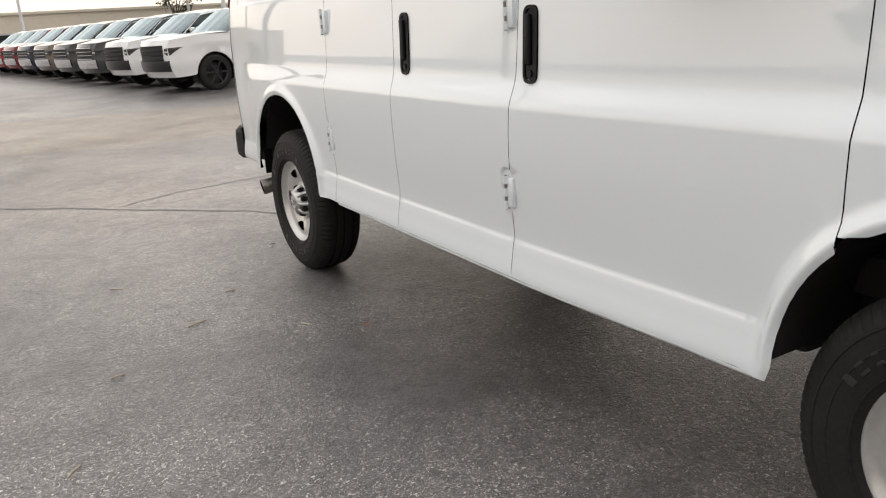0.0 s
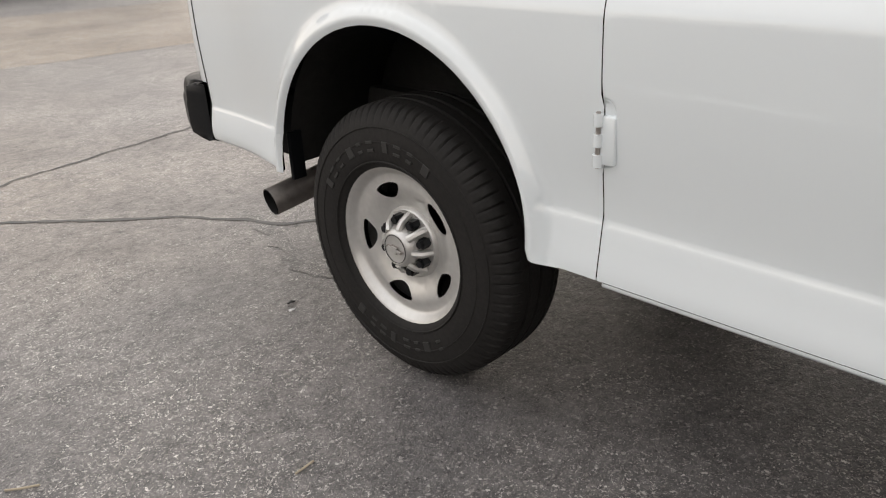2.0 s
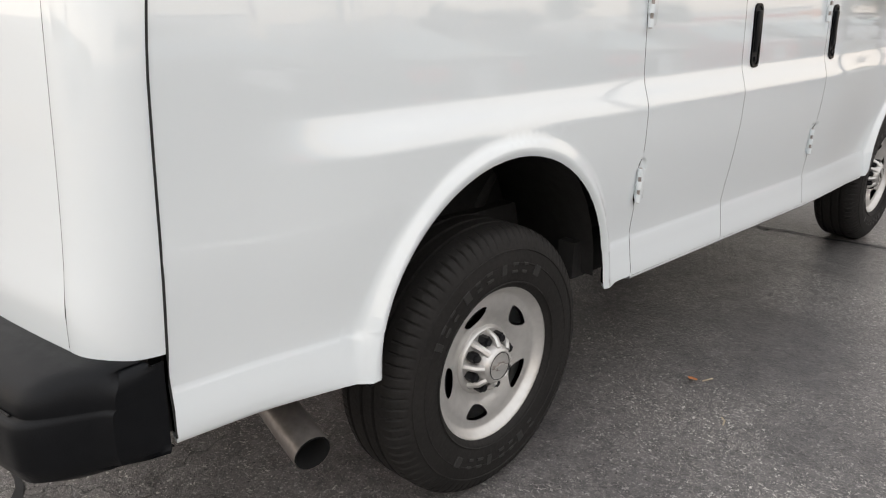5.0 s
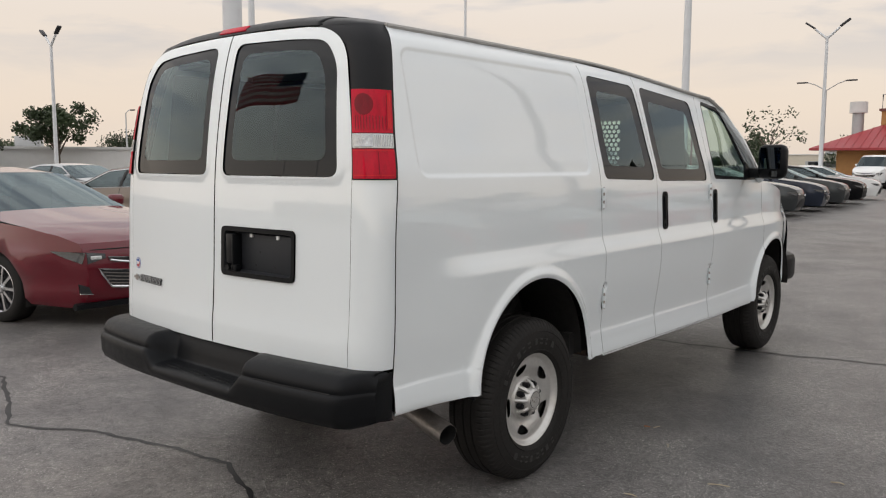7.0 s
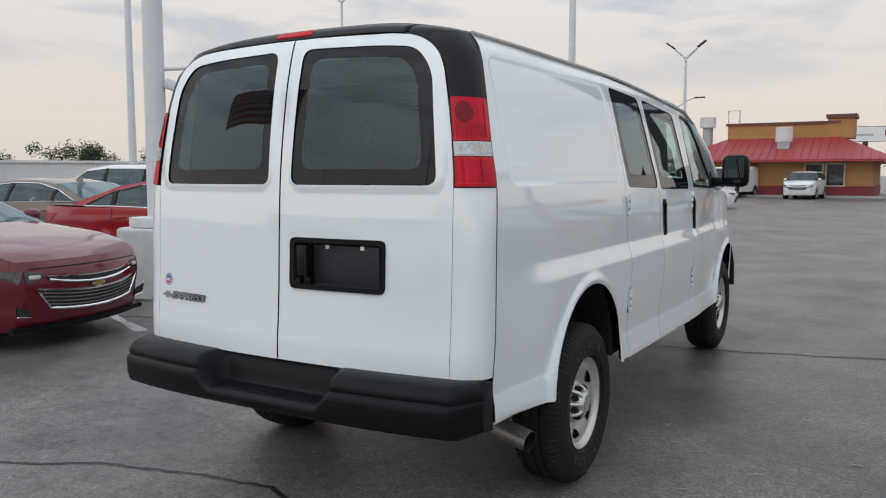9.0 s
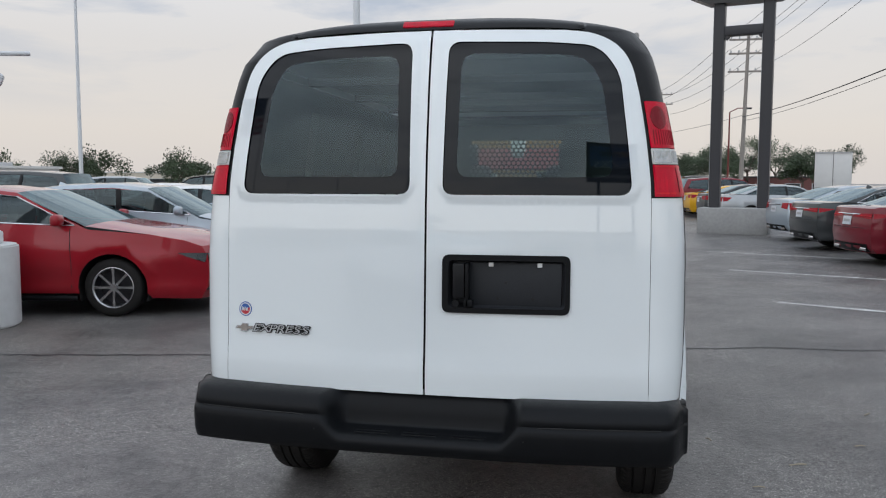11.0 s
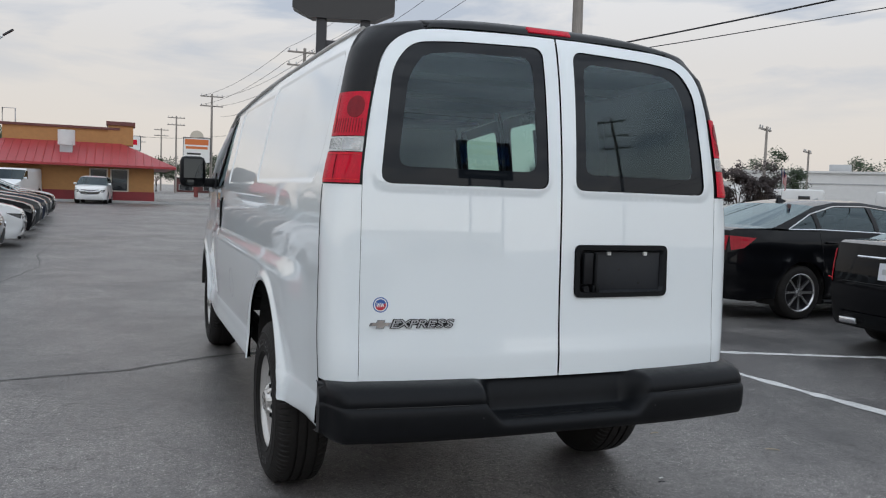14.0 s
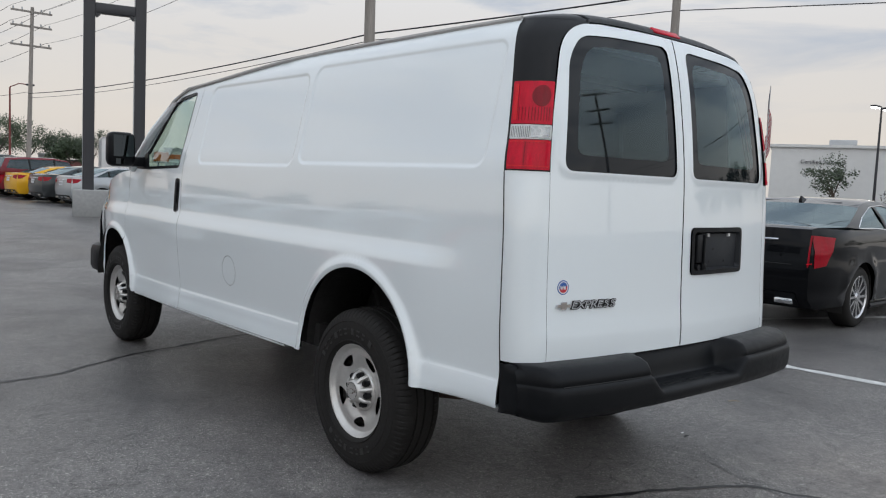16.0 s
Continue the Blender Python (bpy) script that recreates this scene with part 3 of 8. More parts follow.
# ---- the cargo van; rear axle at y = 0, nose towards +y ----
van = thing("cargo_van", "white cargo van with black rear bumper, parked on dark asphalt", "van")
HALF = lerp_table([(0.38, 0.90), (0.425, 0.952), (0.442, 0.984), (0.458, 0.999), (0.48, 1.002), (0.55, 0.9925), (0.598, 0.9855), (0.606, 0.983), (0.614, 0.9815), (0.624, 0.9818), (0.8, 0.999), (0.95, 1.007), (1.02, 1.007),
                   (1.034, 1.0055), (1.046, 1.0025), (1.108, 0.982), (1.118, 0.9796), (1.13, 0.9785), (1.18, 0.976), (1.40, 0.963), (1.45, 0.957), (1.6, 0.925), (1.79, 0.885), (1.95, 0.846), (2.0, 0.826), (2.04, 0.80), (2.065, 0.775), (2.09, 0.74), (2.15, 0.62)])
HALF_REAR = lerp_table([(0.38, 0.92), (0.48, 0.955), (0.50, 0.972), (0.52, 0.975), (0.598, 0.9645), (0.606, 0.962), (0.614, 0.9605), (0.63, 0.961), (0.9, 0.973), (1.2, 0.972), (1.45, 0.957), (1.6, 0.925), (1.79, 0.885), (1.95, 0.846), (2.0, 0.826), (2.04, 0.80), (2.065, 0.775), (2.09, 0.74), (2.15, 0.62)])
R_ARCH, F_ARCH = (0.004, 0.502), (3.545, 0.48)
R_RAD, F_RAD = 0.462, 0.42


def drip_z(y):
    return 2.065 - 0.11 * smooth01((np.asarray(y, float) - 0.6) / 2.1)


def rounded_rect_depth(y, z, rect, w=0.022, r=0.07):
    """0 outside a rounded rectangle, 1 inside, over a band of width w."""
    (y0, z0, y1, z1) = rect
    qx, qz = np.abs(y - (y0 + y1) / 2) - (y1 - y0) / 2 + r, np.abs(z - (z0 + z1) / 2) - (z1 - z0) / 2 + r
    d = np.hypot(np.maximum(qx, 0), np.maximum(qz, 0)) + np.minimum(np.maximum(qx, qz), 0) - r
    return smooth01(-d / w)


RIGHT_RECESS = [(-0.79, 1.445, 0.575, 1.985)]
LEFT_RECESS = [(-0.80, 1.445, 0.66, 1.985), (0.70, 1.43, 1.95, 1.955)]
HINGE_DISH = [(0.615, 0.725, 0.685, 0.875), (2.078, 0.695, 2.148, 0.835)]


def side_x(y, z, side):
    k = smooth01((-0.42 - y) / 0.38)
    z_low = z + 0.0125 * (np.maximum(y, -0.4) - 0.5) * smooth01((0.78 - z) / 0.12)  # the sill and its crease fall towards the nose
    x = HALF(z_low) * (1 - k) + HALF_REAR(z_low) * k - 0.022 * smooth01((-0.25 - y) / 0.8) ** 1.3
    nose = 0.035 * smooth01((y - 2.15) / 0.95) + 0.18 * smooth01((y - 3.35) / 1.15) ** 1.6
    x = x - nose
    for (cy, cz), rad in ((R_ARCH, R_RAD), (F_ARCH, F_RAD)):
        dz = np.where(z > cz, z - cz, 0.0)
        dy = np.abs(y - cy) - np.where(z > cz, 0, (cz - z) * 0.35)
        r = np.where(z > cz, np.hypot(dy, dz), dy)
        lip = np.exp(-((r - rad - 0.018) / 0.026) ** 2)
        x = x + lip * np.maximum(0.016, np.minimum(1.022 - nose - x, 0.05)) * smooth01((z - 0.36) / 0.12)
    for rect in (RIGHT_RECESS if side > 0 else LEFT_RECESS):
        x = x - 0.007 * rounded_rect_depth(y, z, rect)
    if side > 0:
        for rect in HINGE_DISH:
            x = x - 0.010 * rounded_rect_depth(y, z, rect, 0.012, 0.03)
    return x


def side_surface(side):
    def S(u, v):
        return np.stack([side * side_x(u, v, side), u, v], 1)
    return S


def arch_line(c, rad, z_end, n=30, lo=None):
    """The wheel opening from its rear foot over the top to its front foot."""
    legs = []
    for k in range(n + 1):
        t = math.pi * (1 - k / n)
        legs.append((c[0] + rad * math.cos(t), c[1] + rad * math.sin(t)))
    foot = (c[1] - z_end) * 0.35
    return [(c[0] - rad - foot, z_end)] + legs + [(c[0] + rad + foot, z_end)]


Y_OUT = lerp_table([(0.4, -0.945), (1.2, -0.935), (1.446, -0.908), (1.79, -0.858), (2.05, -0.80), (2.15, -0.76)])
REAR_Y = lerp_table([(0.6, -1.137), (0.78, -1.1365), (0.825, -1.1325), (0.87, -1.128), (1.45, -1.10), (1.8, -1.055), (2.0, -1.01), (2.08, -0.98), (2.15, -0.93)])
X_IN = lerp_table([(0.6, 0.822), (1.446, 0.818), (1.6, 0.804), (1.79, 0.775), (1.90, 0.750), (1.96, 0.724), (2.0, 0.690), (2.03, 0.645), (2.05, 0.59), (2.064, 0.52), (2.15, 0.44)])


def rear_y(x, z):
    return REAR_Y(z) + 0.062 * np.abs(np.asarray(x, float) / 0.82) ** 2.2


def rear_surface(u, v):
    return np.stack([u, rear_y(u, v), v], 1)


def corner_surface(side):
    """From the door's edge (u = 0) round to the side panel (u = 1)."""
    def S(u, v):
        u = np.clip(u, 0, 1)
        xi = X_IN(v)
        yi, yo = rear_y(xi, v), Y_OUT(v)
        xo = side_x(yo, v, side)
        a = u * math.pi / 2
        return np.stack([side * (xi + (xo - xi) * np.sin(a)), yi + (yo - yi) * (1 - np.cos(a)), v], 1)
    return S


SEAM_R = lambda z: 0.65 - 0.02 * smooth01((np.asarray(z, float) - 1.4) / 0.6)
SEAM_M = lambda z: 1.335 - 0.10 * smooth01((np.asarray(z, float) - 1.35) / 0.7) - 0.032 * smooth01((1.0 - np.asarray(z, float)) / 0.5)
SEAM_B = lambda z: 2.17 - 0.05 * smooth01((1.4 - np.asarray(z, float)) / 0.9) - 0.07 * smooth01((np.asarray(z, float) - 1.4) / 0.55)
G = 0.0014  # half a panel gap


def edge_up(f, z0, z1, shift=0.0, n=14):
    return [(float(f(z0 + (z1 - z0) * i / n)) + shift, z0 + (z1 - z0) * i / n) for i in range(n + 1)]


def top_edge(y0, y1, n=12, drop=0.004):
    return [(y0 + (y1 - y0) * i / n, float(drip_z(y0 + (y1 - y0) * i / n)) - drop) for i in range(n + 1)]


def arch_lines(c, rad):
    return [arch_line(c, rad + d, 0.46, 30) for d in (0.012, 0.026, 0.045, 0.07, 0.10)]


def rect_lines(rects):
    res = []
    for (y0, z0, y1, z1) in rects:
        for i in (-0.006, 0.0, 0.0055, 0.011, 0.0165, 0.022, 0.028):
            p = rounded([(y0 + i, z0 + i), (y1 - i, z0 + i), (y1 - i, z1 - i), (y0 + i, z1 - i)], 0.075, 7)
            res.append(resample(p, 0.012) + [p[0]])
    return res


def level_lines(y0, y1, zs=(0.445, 0.452, 0.46, 0.47, 0.48, 0.491, 0.505, 0.53, 0.565, 0.592, 0.598, 0.602, 0.606, 0.611, 0.616, 0.63, 0.65, 1.0, 1.02, 1.03, 1.038, 1.046, 1.054, 1.075, 1.1, 1.108, 1.114, 1.12, 1.13, 1.15)):
    drop = lambda y: 0.0125 * (max(y, -0.4) - 0.5)
    return [[(y0, z - drop(y0)), (y1, z - drop(y1))] if z < 0.66 else [(y0, z), (y1, z)] for z in zs]


def sill_z(y):
    """Lower edge of the doors, falling slightly towards the nose."""
    return 0.478 - 0.0125 * (float(y) - 0.5)


def build_rear_quarter(side, y_front):
    """Side panel from the rear corner over the wheel to the seam at y_front(z)."""
    S = side_surface(side)
    bot = arch_line(R_ARCH, R_RAD, 0.479)
    bot[0] = (bot[0][0] + 0.006, 0.498)
    poly = [(float(Y_OUT(0.5)) + G, 0.507)] + [(-0.75, 0.503)] + bot + [(float(y_front(0.47)) - G, sill_z(y_front(0.47)))]
    poly += edge_up(y_front, 0.485, float(drip_z(y_front(2.05))) - 0.006, -G)
    poly += top_edge(float(y_front(2.05)) - G, float(Y_OUT(2.06)) + G)[1:-1]
    poly += [(float(Y_OUT(z)) + G, z) for z in np.linspace(2.06, 0.53, 16)]
    lines = arch_lines(R_ARCH, R_RAD) + level_lines(-0.94, float(y_front(1.0)) - 0.01) + rect_lines(RIGHT_RECESS if side > 0 else LEFT_RECESS)
    return poly, lines, S


poly, lines, S_R = build_rear_quarter(1, SEAM_R)
patch("side_panel", poly, S_R, M["van_white"], van, "white pressed rear side panel with flared wheel arch", 0.07, lines=lines, out=(1, 0, 0), edge=0.03)
poly, lines, S_L = build_rear_quarter(-1, SEAM_B)
FUEL = ((1.355, 0.797), 0.088)
patch("side_panel", poly, S_L, M["van_white"], van, "long white side panel with two pressed recesses", 0.07, lines=lines, out=(-1, 0, 0), edge=0.03,
      holes=[circle(FUEL[0], FUEL[1] + 0.003, 28)])
patch("fuel_door", circle(FUEL[0], FUEL[1], 28), S_L, M["van_white"], van, "round white fuel filler door", 0.05, out=(-1, 0, 0), edge=0.02)
patch("fuel_recess", circle(FUEL[0], FUEL[1] + 0.01, 24), lambda u, v: S_L(u, v) + np.array([0.014, 0, 0]), M["seam"], van, depth=0, out=(-1, 0, 0))


def inset(poly, d):
    c = Vector((sum(p[0] for p in poly) / len(poly), sum(p[1] for p in poly) / len(poly)))
    n = len(poly)
    out = []
    for i in range(n):
        a, p, b = Vector(poly[i - 1]), Vector(poly[i]), Vector(poly[(i + 1) % n])
        e1, e2 = (p - a).normalized(), (b - p).normalized()
        n1, n2 = Vector((-e1.y, e1.x)), Vector((-e2.y, e2.x))
        if n1.dot(c - p) < 0:
            n1, n2 = -n1, -n2
        k = (n1 + n2)
        k = k / max(k.length_squared / 2, 0.5)
        q = p + k * d
        out.append((q.x, q.y))
    return out


def window_unit(parent, corners, S, out, border, glass_mat, radius=0.05, trim=0.012, recess=0.004):
    """Glazing in a hole: black border ring, clear pane; returns the hole for the panel."""
    hole = rounded(corners, radius, 6)
    sgn = np.array(out, float) * -recess
    S2 = lambda u, v: S(u, v) + sgn
    glazing = inset(hole, 0.003)
    clear = rounded(inset(corners, border), radius, 6)
    w = patch("window", glazing, S2, M["frit"], parent, "fixed window with wide black glass border", 0.08, holes=[clear], depth=0.006, out=out, edge=0.04)
    pane = patch("pane", clear, S2, glass_mat, w, "dark tinted pane", 0.12, depth=0, out=out, edge=0.06)
    pane.visible_shadow = False
    return hole


def door_part(label, poly, S, out, holes=(), lines=(), name="door"):
    return patch(name, poly, S, M["van_white"], van, label, 0.07, holes=holes, lines=lines, out=out, edge=0.03)


def side_handle(parent, S, side, y, z):
    """Upright black pull handle in a rounded dish."""
    h = rounded([(y - 0.034, z - 0.115), (y + 0.034, z - 0.115), (y + 0.034, z + 0.115), (y - 0.034, z + 0.115)], 0.034, 6)
    lift = np.array([side * 0.006, 0, 0])
    inner = rounded(inset([(y - 0.034, z - 0.115), (y + 0.034, z - 0.115), (y + 0.034, z + 0.115), (y - 0.034, z + 0.115)], 0.010), 0.024, 6)
    hd = patch("handle", h, lambda u, v: S(u, v) + lift, M["plastic"], parent, "upright black door handle", 0.05, holes=[inner], depth=0.008, out=(side, 0, 0), edge=0.02)
    patch("handle_dish", inner, lambda u, v: S(u, v) + np.array([side * 0.001, 0, 0]), M["seam"], hd, depth=0, out=(side, 0, 0), edge=0.03)
    x = side * (float(side_x(y, z, side)) + 0.006)
    box("grip", (x, y - 0.006, z + 0.015), (0.016, 0.028, 0.15), M["plastic"], hd, bevel=0.006)
    bar("lock", [(x - side * 0.004, y, z - 0.085), (x + side * 0.006, y, z - 0.085)], 0.011, M["cap_black"], hd, seg=12)
    return hd


def hinge(S, side, y, z, tall=0.10):
    """White exposed door hinge of two leaves and a knuckle."""
    x = side * (float(side_x(y, z, side)))
    h = box("door_hinge", (x + side * 0.006, y + 0.012, z), (0.018, 0.034, tall), M["van_white"], van, "white exposed door hinge", bevel=0.005)
    bm = bmesh.new()
    for k in range(3):
        zz = z - tall * 0.42 + k * tall * 0.42
        tube(bm, [(x + side * 0.016, y - 0.008, zz - tall * 0.13), (x + side * 0.016, y - 0.008, zz + tall * 0.13)], 0.010, 10)
    part("knuckle", bm, M["van_white"], h, smooth=True)
    bar("pin", [(x + side * 0.016, y - 0.008, z - tall * 0.58), (x + side * 0.016, y - 0.008, z + tall * 0.58)], 0.005, M["steel"], h, seg=8)


# side doors on the kerb side
def door_poly(f0, f1):
    zb, zb1 = sill_z(f0(0.47)), sill_z(f1(0.47))
    zt0, zt1 = float(drip_z(f0(2.0))) - 0.012, float(drip_z(f1(2.0))) - 0.012
    p = [(float(f0(zb)) + G, zb)] + [(float(f1(zb1)) - G, zb1)] + edge_up(f1, zb1, zt1, -G)[1:]
    p += edge_up(f0, zb, zt0, G)[::-1][:-1]
    return p


W1 = [(0.70, 1.425), (1.308, 1.41), (1.20, 1.965), (0.672, 1.985)]
W2 = [(1.362, 1.405), (2.105, 1.395), (1.99, 1.915), (1.285, 1.965)]
W3 = [(2.235, 1.405), (3.08, 1.385), (2.97, 1.50), (2.60, 1.865), (2.50, 1.905), (2.185, 1.935)]
OUT_R, OUT_L = (1, 0, 0), (-1, 0, 0)
for (f0, f1, corners, text, hy) in ((SEAM_R, SEAM_M, W1, "white rear-hinged side cargo door with window", None), (SEAM_M, SEAM_B, W2, "white front-hinged side cargo door with window", 1.435)):
    dp = door_poly(f0, f1)
    hole = rounded(corners, 0.05, 6)
    d = door_part(text, dp, S_R, OUT_R, [hole], level_lines(float(f0(1.0)) + 0.02, float(f1(1.0)) - 0.02) + rect_lines(HINGE_DISH))
    window_unit(d, corners, S_R, OUT_R, 0.075, M["glass_rear"])
    if hy:
        side_handle(d, S_R, 1, hy, 1.225)
for y, z in ((0.658, 1.325), (0.652, 0.785), (2.13, 1.32), (2.118, 0.75)):
    hinge(S_R, 1, y, z)


def front_door(side, S, out):
    zb = sill_z(SEAM_B(0.46))
    poly = [(float(SEAM_B(zb)) + G, zb)] + arch_line(F_ARCH, F_RAD, 0.442)[:1] + [p for p in arch_line(F_ARCH, F_RAD, 0.442) if p[0] < 3.28 and 0.46 < p[1] < 0.80]
    poly += [(3.268, 0.83), (3.272, 1.0), (3.276, 1.2), (3.278, 1.372), (3.12, 1.45), (2.66, 1.88), (2.56, 1.935)]
    poly += [(2.35, float(drip_z(2.35)) - 0.014), (2.105, float(drip_z(2.1)) - 0.012)]
    poly += edge_up(SEAM_B, 0.49, 1.93, G)[::-1]
    hole = rounded(W3, [0.04, 0.02, 0.03, 0.06, 0.05, 0.05], 5)
    d = patch("door", poly, S, M["van_white"], van, "white front door with black mirror", 0.07, holes=[hole],
              lines=level_lines(2.2, 3.2) + arch_lines(F_ARCH, F_RAD), out=out, edge=0.03)
    patch("window_frame", inset(hole, 0.001), lambda u, v: S(u, v) - np.array(out) * 0.003, M["cap_black"], d, "black window seal", 0.06, holes=[inset(hole, 0.02)], depth=0.01, out=out, edge=0.03)
    g = patch("window", inset(hole, 0.018), lambda u, v: S(u, v) - np.array(out) * 0.008, M["glass_front"], d, "lightly green front door glass", 0.12, depth=0, out=out, edge=0.06)
    g.visible_shadow = False
    side_handle(d, S, side, 2.235, 1.22)
    # mirror: two arms and a tall rounded housing
    bm = bmesh.new()
    add_box(bm, (side * 1.0, 2.92, 1.44), (0.14, 0.075, 0.075), bevel=0.02)
    mir = part("mirror_arm", bm, M["plastic"], d, "black mirror arm", smooth=True)
    bm = bmesh.new()
    add_box(bm, (side * 1.135, 2.90, 1.525), (0.20, 0.13, 0.25), bevel=0.045)
    part("mirror_housing", bm, M["plastic"], mir, "black door mirror housing", smooth=True, angle=60)
    box("mirror_glass", (side * 1.135, 2.833, 1.55), (0.145, 0.004, 0.155), M["mirror"], mir, "mirror glass", rx=-3)
    box("spot_mirror", (side * 1.16, 2.833, 1.437), (0.06, 0.006, 0.04), M["mirror"], mir)
    bm = bmesh.new()
    v = [bm.verts.new(p) for p in ((side * 0.958, 3.03, 1.39), (side * 0.958, 2.80, 1.39), (side * 0.945, 2.84, 1.52))]
    w = [bm.verts.new((p.co.x + side * 0.012, p.co.y, p.co.z)) for p in v]
    bm.faces.new(w)
    for i in range(3):
        bm.faces.new((v[i], v[(i + 1) % 3], w[(i + 1) % 3], w[i]))
    part("mirror_sail", bm, M["plastic"], mir)
    return d


front_door(1, S_R, OUT_R)
front_door(-1, S_L, OUT_L)


def fender(side, S, out):
    hood_line = [(3.2815, 1.374), (3.45, 1.36), (3.9, 1.28), (4.2, 1.17), (4.35, 1.05)]
    arc = arch_line(F_ARCH, F_RAD, 0.45)
    k = [p for p in arc if p[1] > 0.82 or p[0] > 3.55]
    k[-1] = (3.98, 0.58)
    poly = [(3.2715, 0.832)] + k + [(4.2, 0.60), (4.38, 0.62), (4.40, 0.9)] + hood_line[::-1] + [(3.2795, 1.2), (3.2755, 1.0)]
    patch("fender", poly, S, M["van_white"], van, "white front fender", 0.06, lines=arch_lines(F_ARCH, F_RAD) + level_lines(3.3, 4.3), out=out, edge=0.03)


fender(1, S_R, OUT_R)
fender(-1, S_L, OUT_L)


# bonnet, windscreen, nose
def loft(name, rows, mat, parent, label="", smooth=True):
    n = len(rows[0])
    v = [p for r in rows for p in r]
    f = [(i * n + j, (i + 1) * n + j, (i + 1) * n + j + 1, i * n + j + 1) for i in range(len(rows) - 1) for j in range(n - 1)]
    return mesh_object(name, v, f, mat, parent, label, smooth=smooth)


def cross(y, z, half, crown, n=16, bow=0.0):
    return [(half * (2 * j / n - 1), y + bow * (1 - (2 * j / n - 1) ** 2), z + crown * (1 - abs(2 * j / n - 1) ** 3)) for j in range(n + 1)]


def sx(y, z):
    return float(side_x(np.array([y]), np.array([z]), 1)[0])


loft("bonnet", [cross(y, z, sx(y, z) - 0.002, 0.06, bow=0.05) for y, z in ((3.20, 1.376), (3.45, 1.36), (3.7, 1.325), (3.9, 1.28), (4.2, 1.17), (4.35, 1.05), (4.42, 0.98))], M["van_white"], van, "short white bonnet")
loft("nose", [cross(y, z, 0.80, 0, bow=0.12) for y, z in ((4.40, 1.0), (4.44, 0.9), (4.44, 0.62))], M["plastic"], van, "dark grille panel")
bm = bmesh.new()
add_box(bm, (0, 4.40, 0.57), (1.72, 0.34, 0.26), bevel=0.06)
part("front_bumper", bm, M["plastic"], van, "black front bumper", smooth=True)
ws = loft("windscreen", [cross(y, z, h, 0.0, bow=0.16) for y, z, h in ((3.22, 1.40, 0.90), (2.86, 1.66, 0.86), (2.58, 1.90, 0.80))], M["glass_front"], van, "windscreen")
ws.visible_shadow = False
for s in (1, -1):
    bar("a_pillar", [(s * 0.95, 3.19, 1.385), (s * 0.915, 2.86, 1.66), (s * 0.835, 2.58, 1.895), (s * 0.81, 2.44, 1.925)], 0.03, M["van_white"], van, seg=8)


def roof_row(y, z_edge, half, n=20, crown=0.085):
    return [(half * t, y, z_edge + crown * (1 - abs(t) ** 3.2)) for t in (2 * j / n - 1 for j in range(n + 1))]


ROOF = []
for y in np.linspace(-0.80, 2.50, 20):
    ze = float(drip_z(y))
    ROOF.append(roof_row(float(y), ze, float(HALF(ze)) - 0.024 * float(smooth01((-0.25 - y) / 0.8)), crown=0.085 - 0.072 * float(smooth01((y - 0.2) / 1.6))))
loft("roof", ROOF, M["van_white"], van, "white roof panel")
for s in (1, -1):
    pts = [(s * (float(HALF(drip_z(y))) - 0.024 * float(smooth01((-0.25 - y) / 0.8)) + 0.004), float(y), float(drip_z(y))) for y in np.linspace(-0.79, 2.36, 30)]
    pts += [(s * 0.846, 2.46, 1.938), (s * 0.862, 2.60, 1.882), (s * 0.905, 2.80, 1.70), (s * 0.945, 3.0, 1.535), (s * 0.972, 3.17, 1.40)]
    bm = bmesh.new()
    tube(bm, pts, 0.012, 8)
    part("roof_drip_rail", bm, M["rail_grey"], van, "weathered grey roof drip moulding", smooth=True)

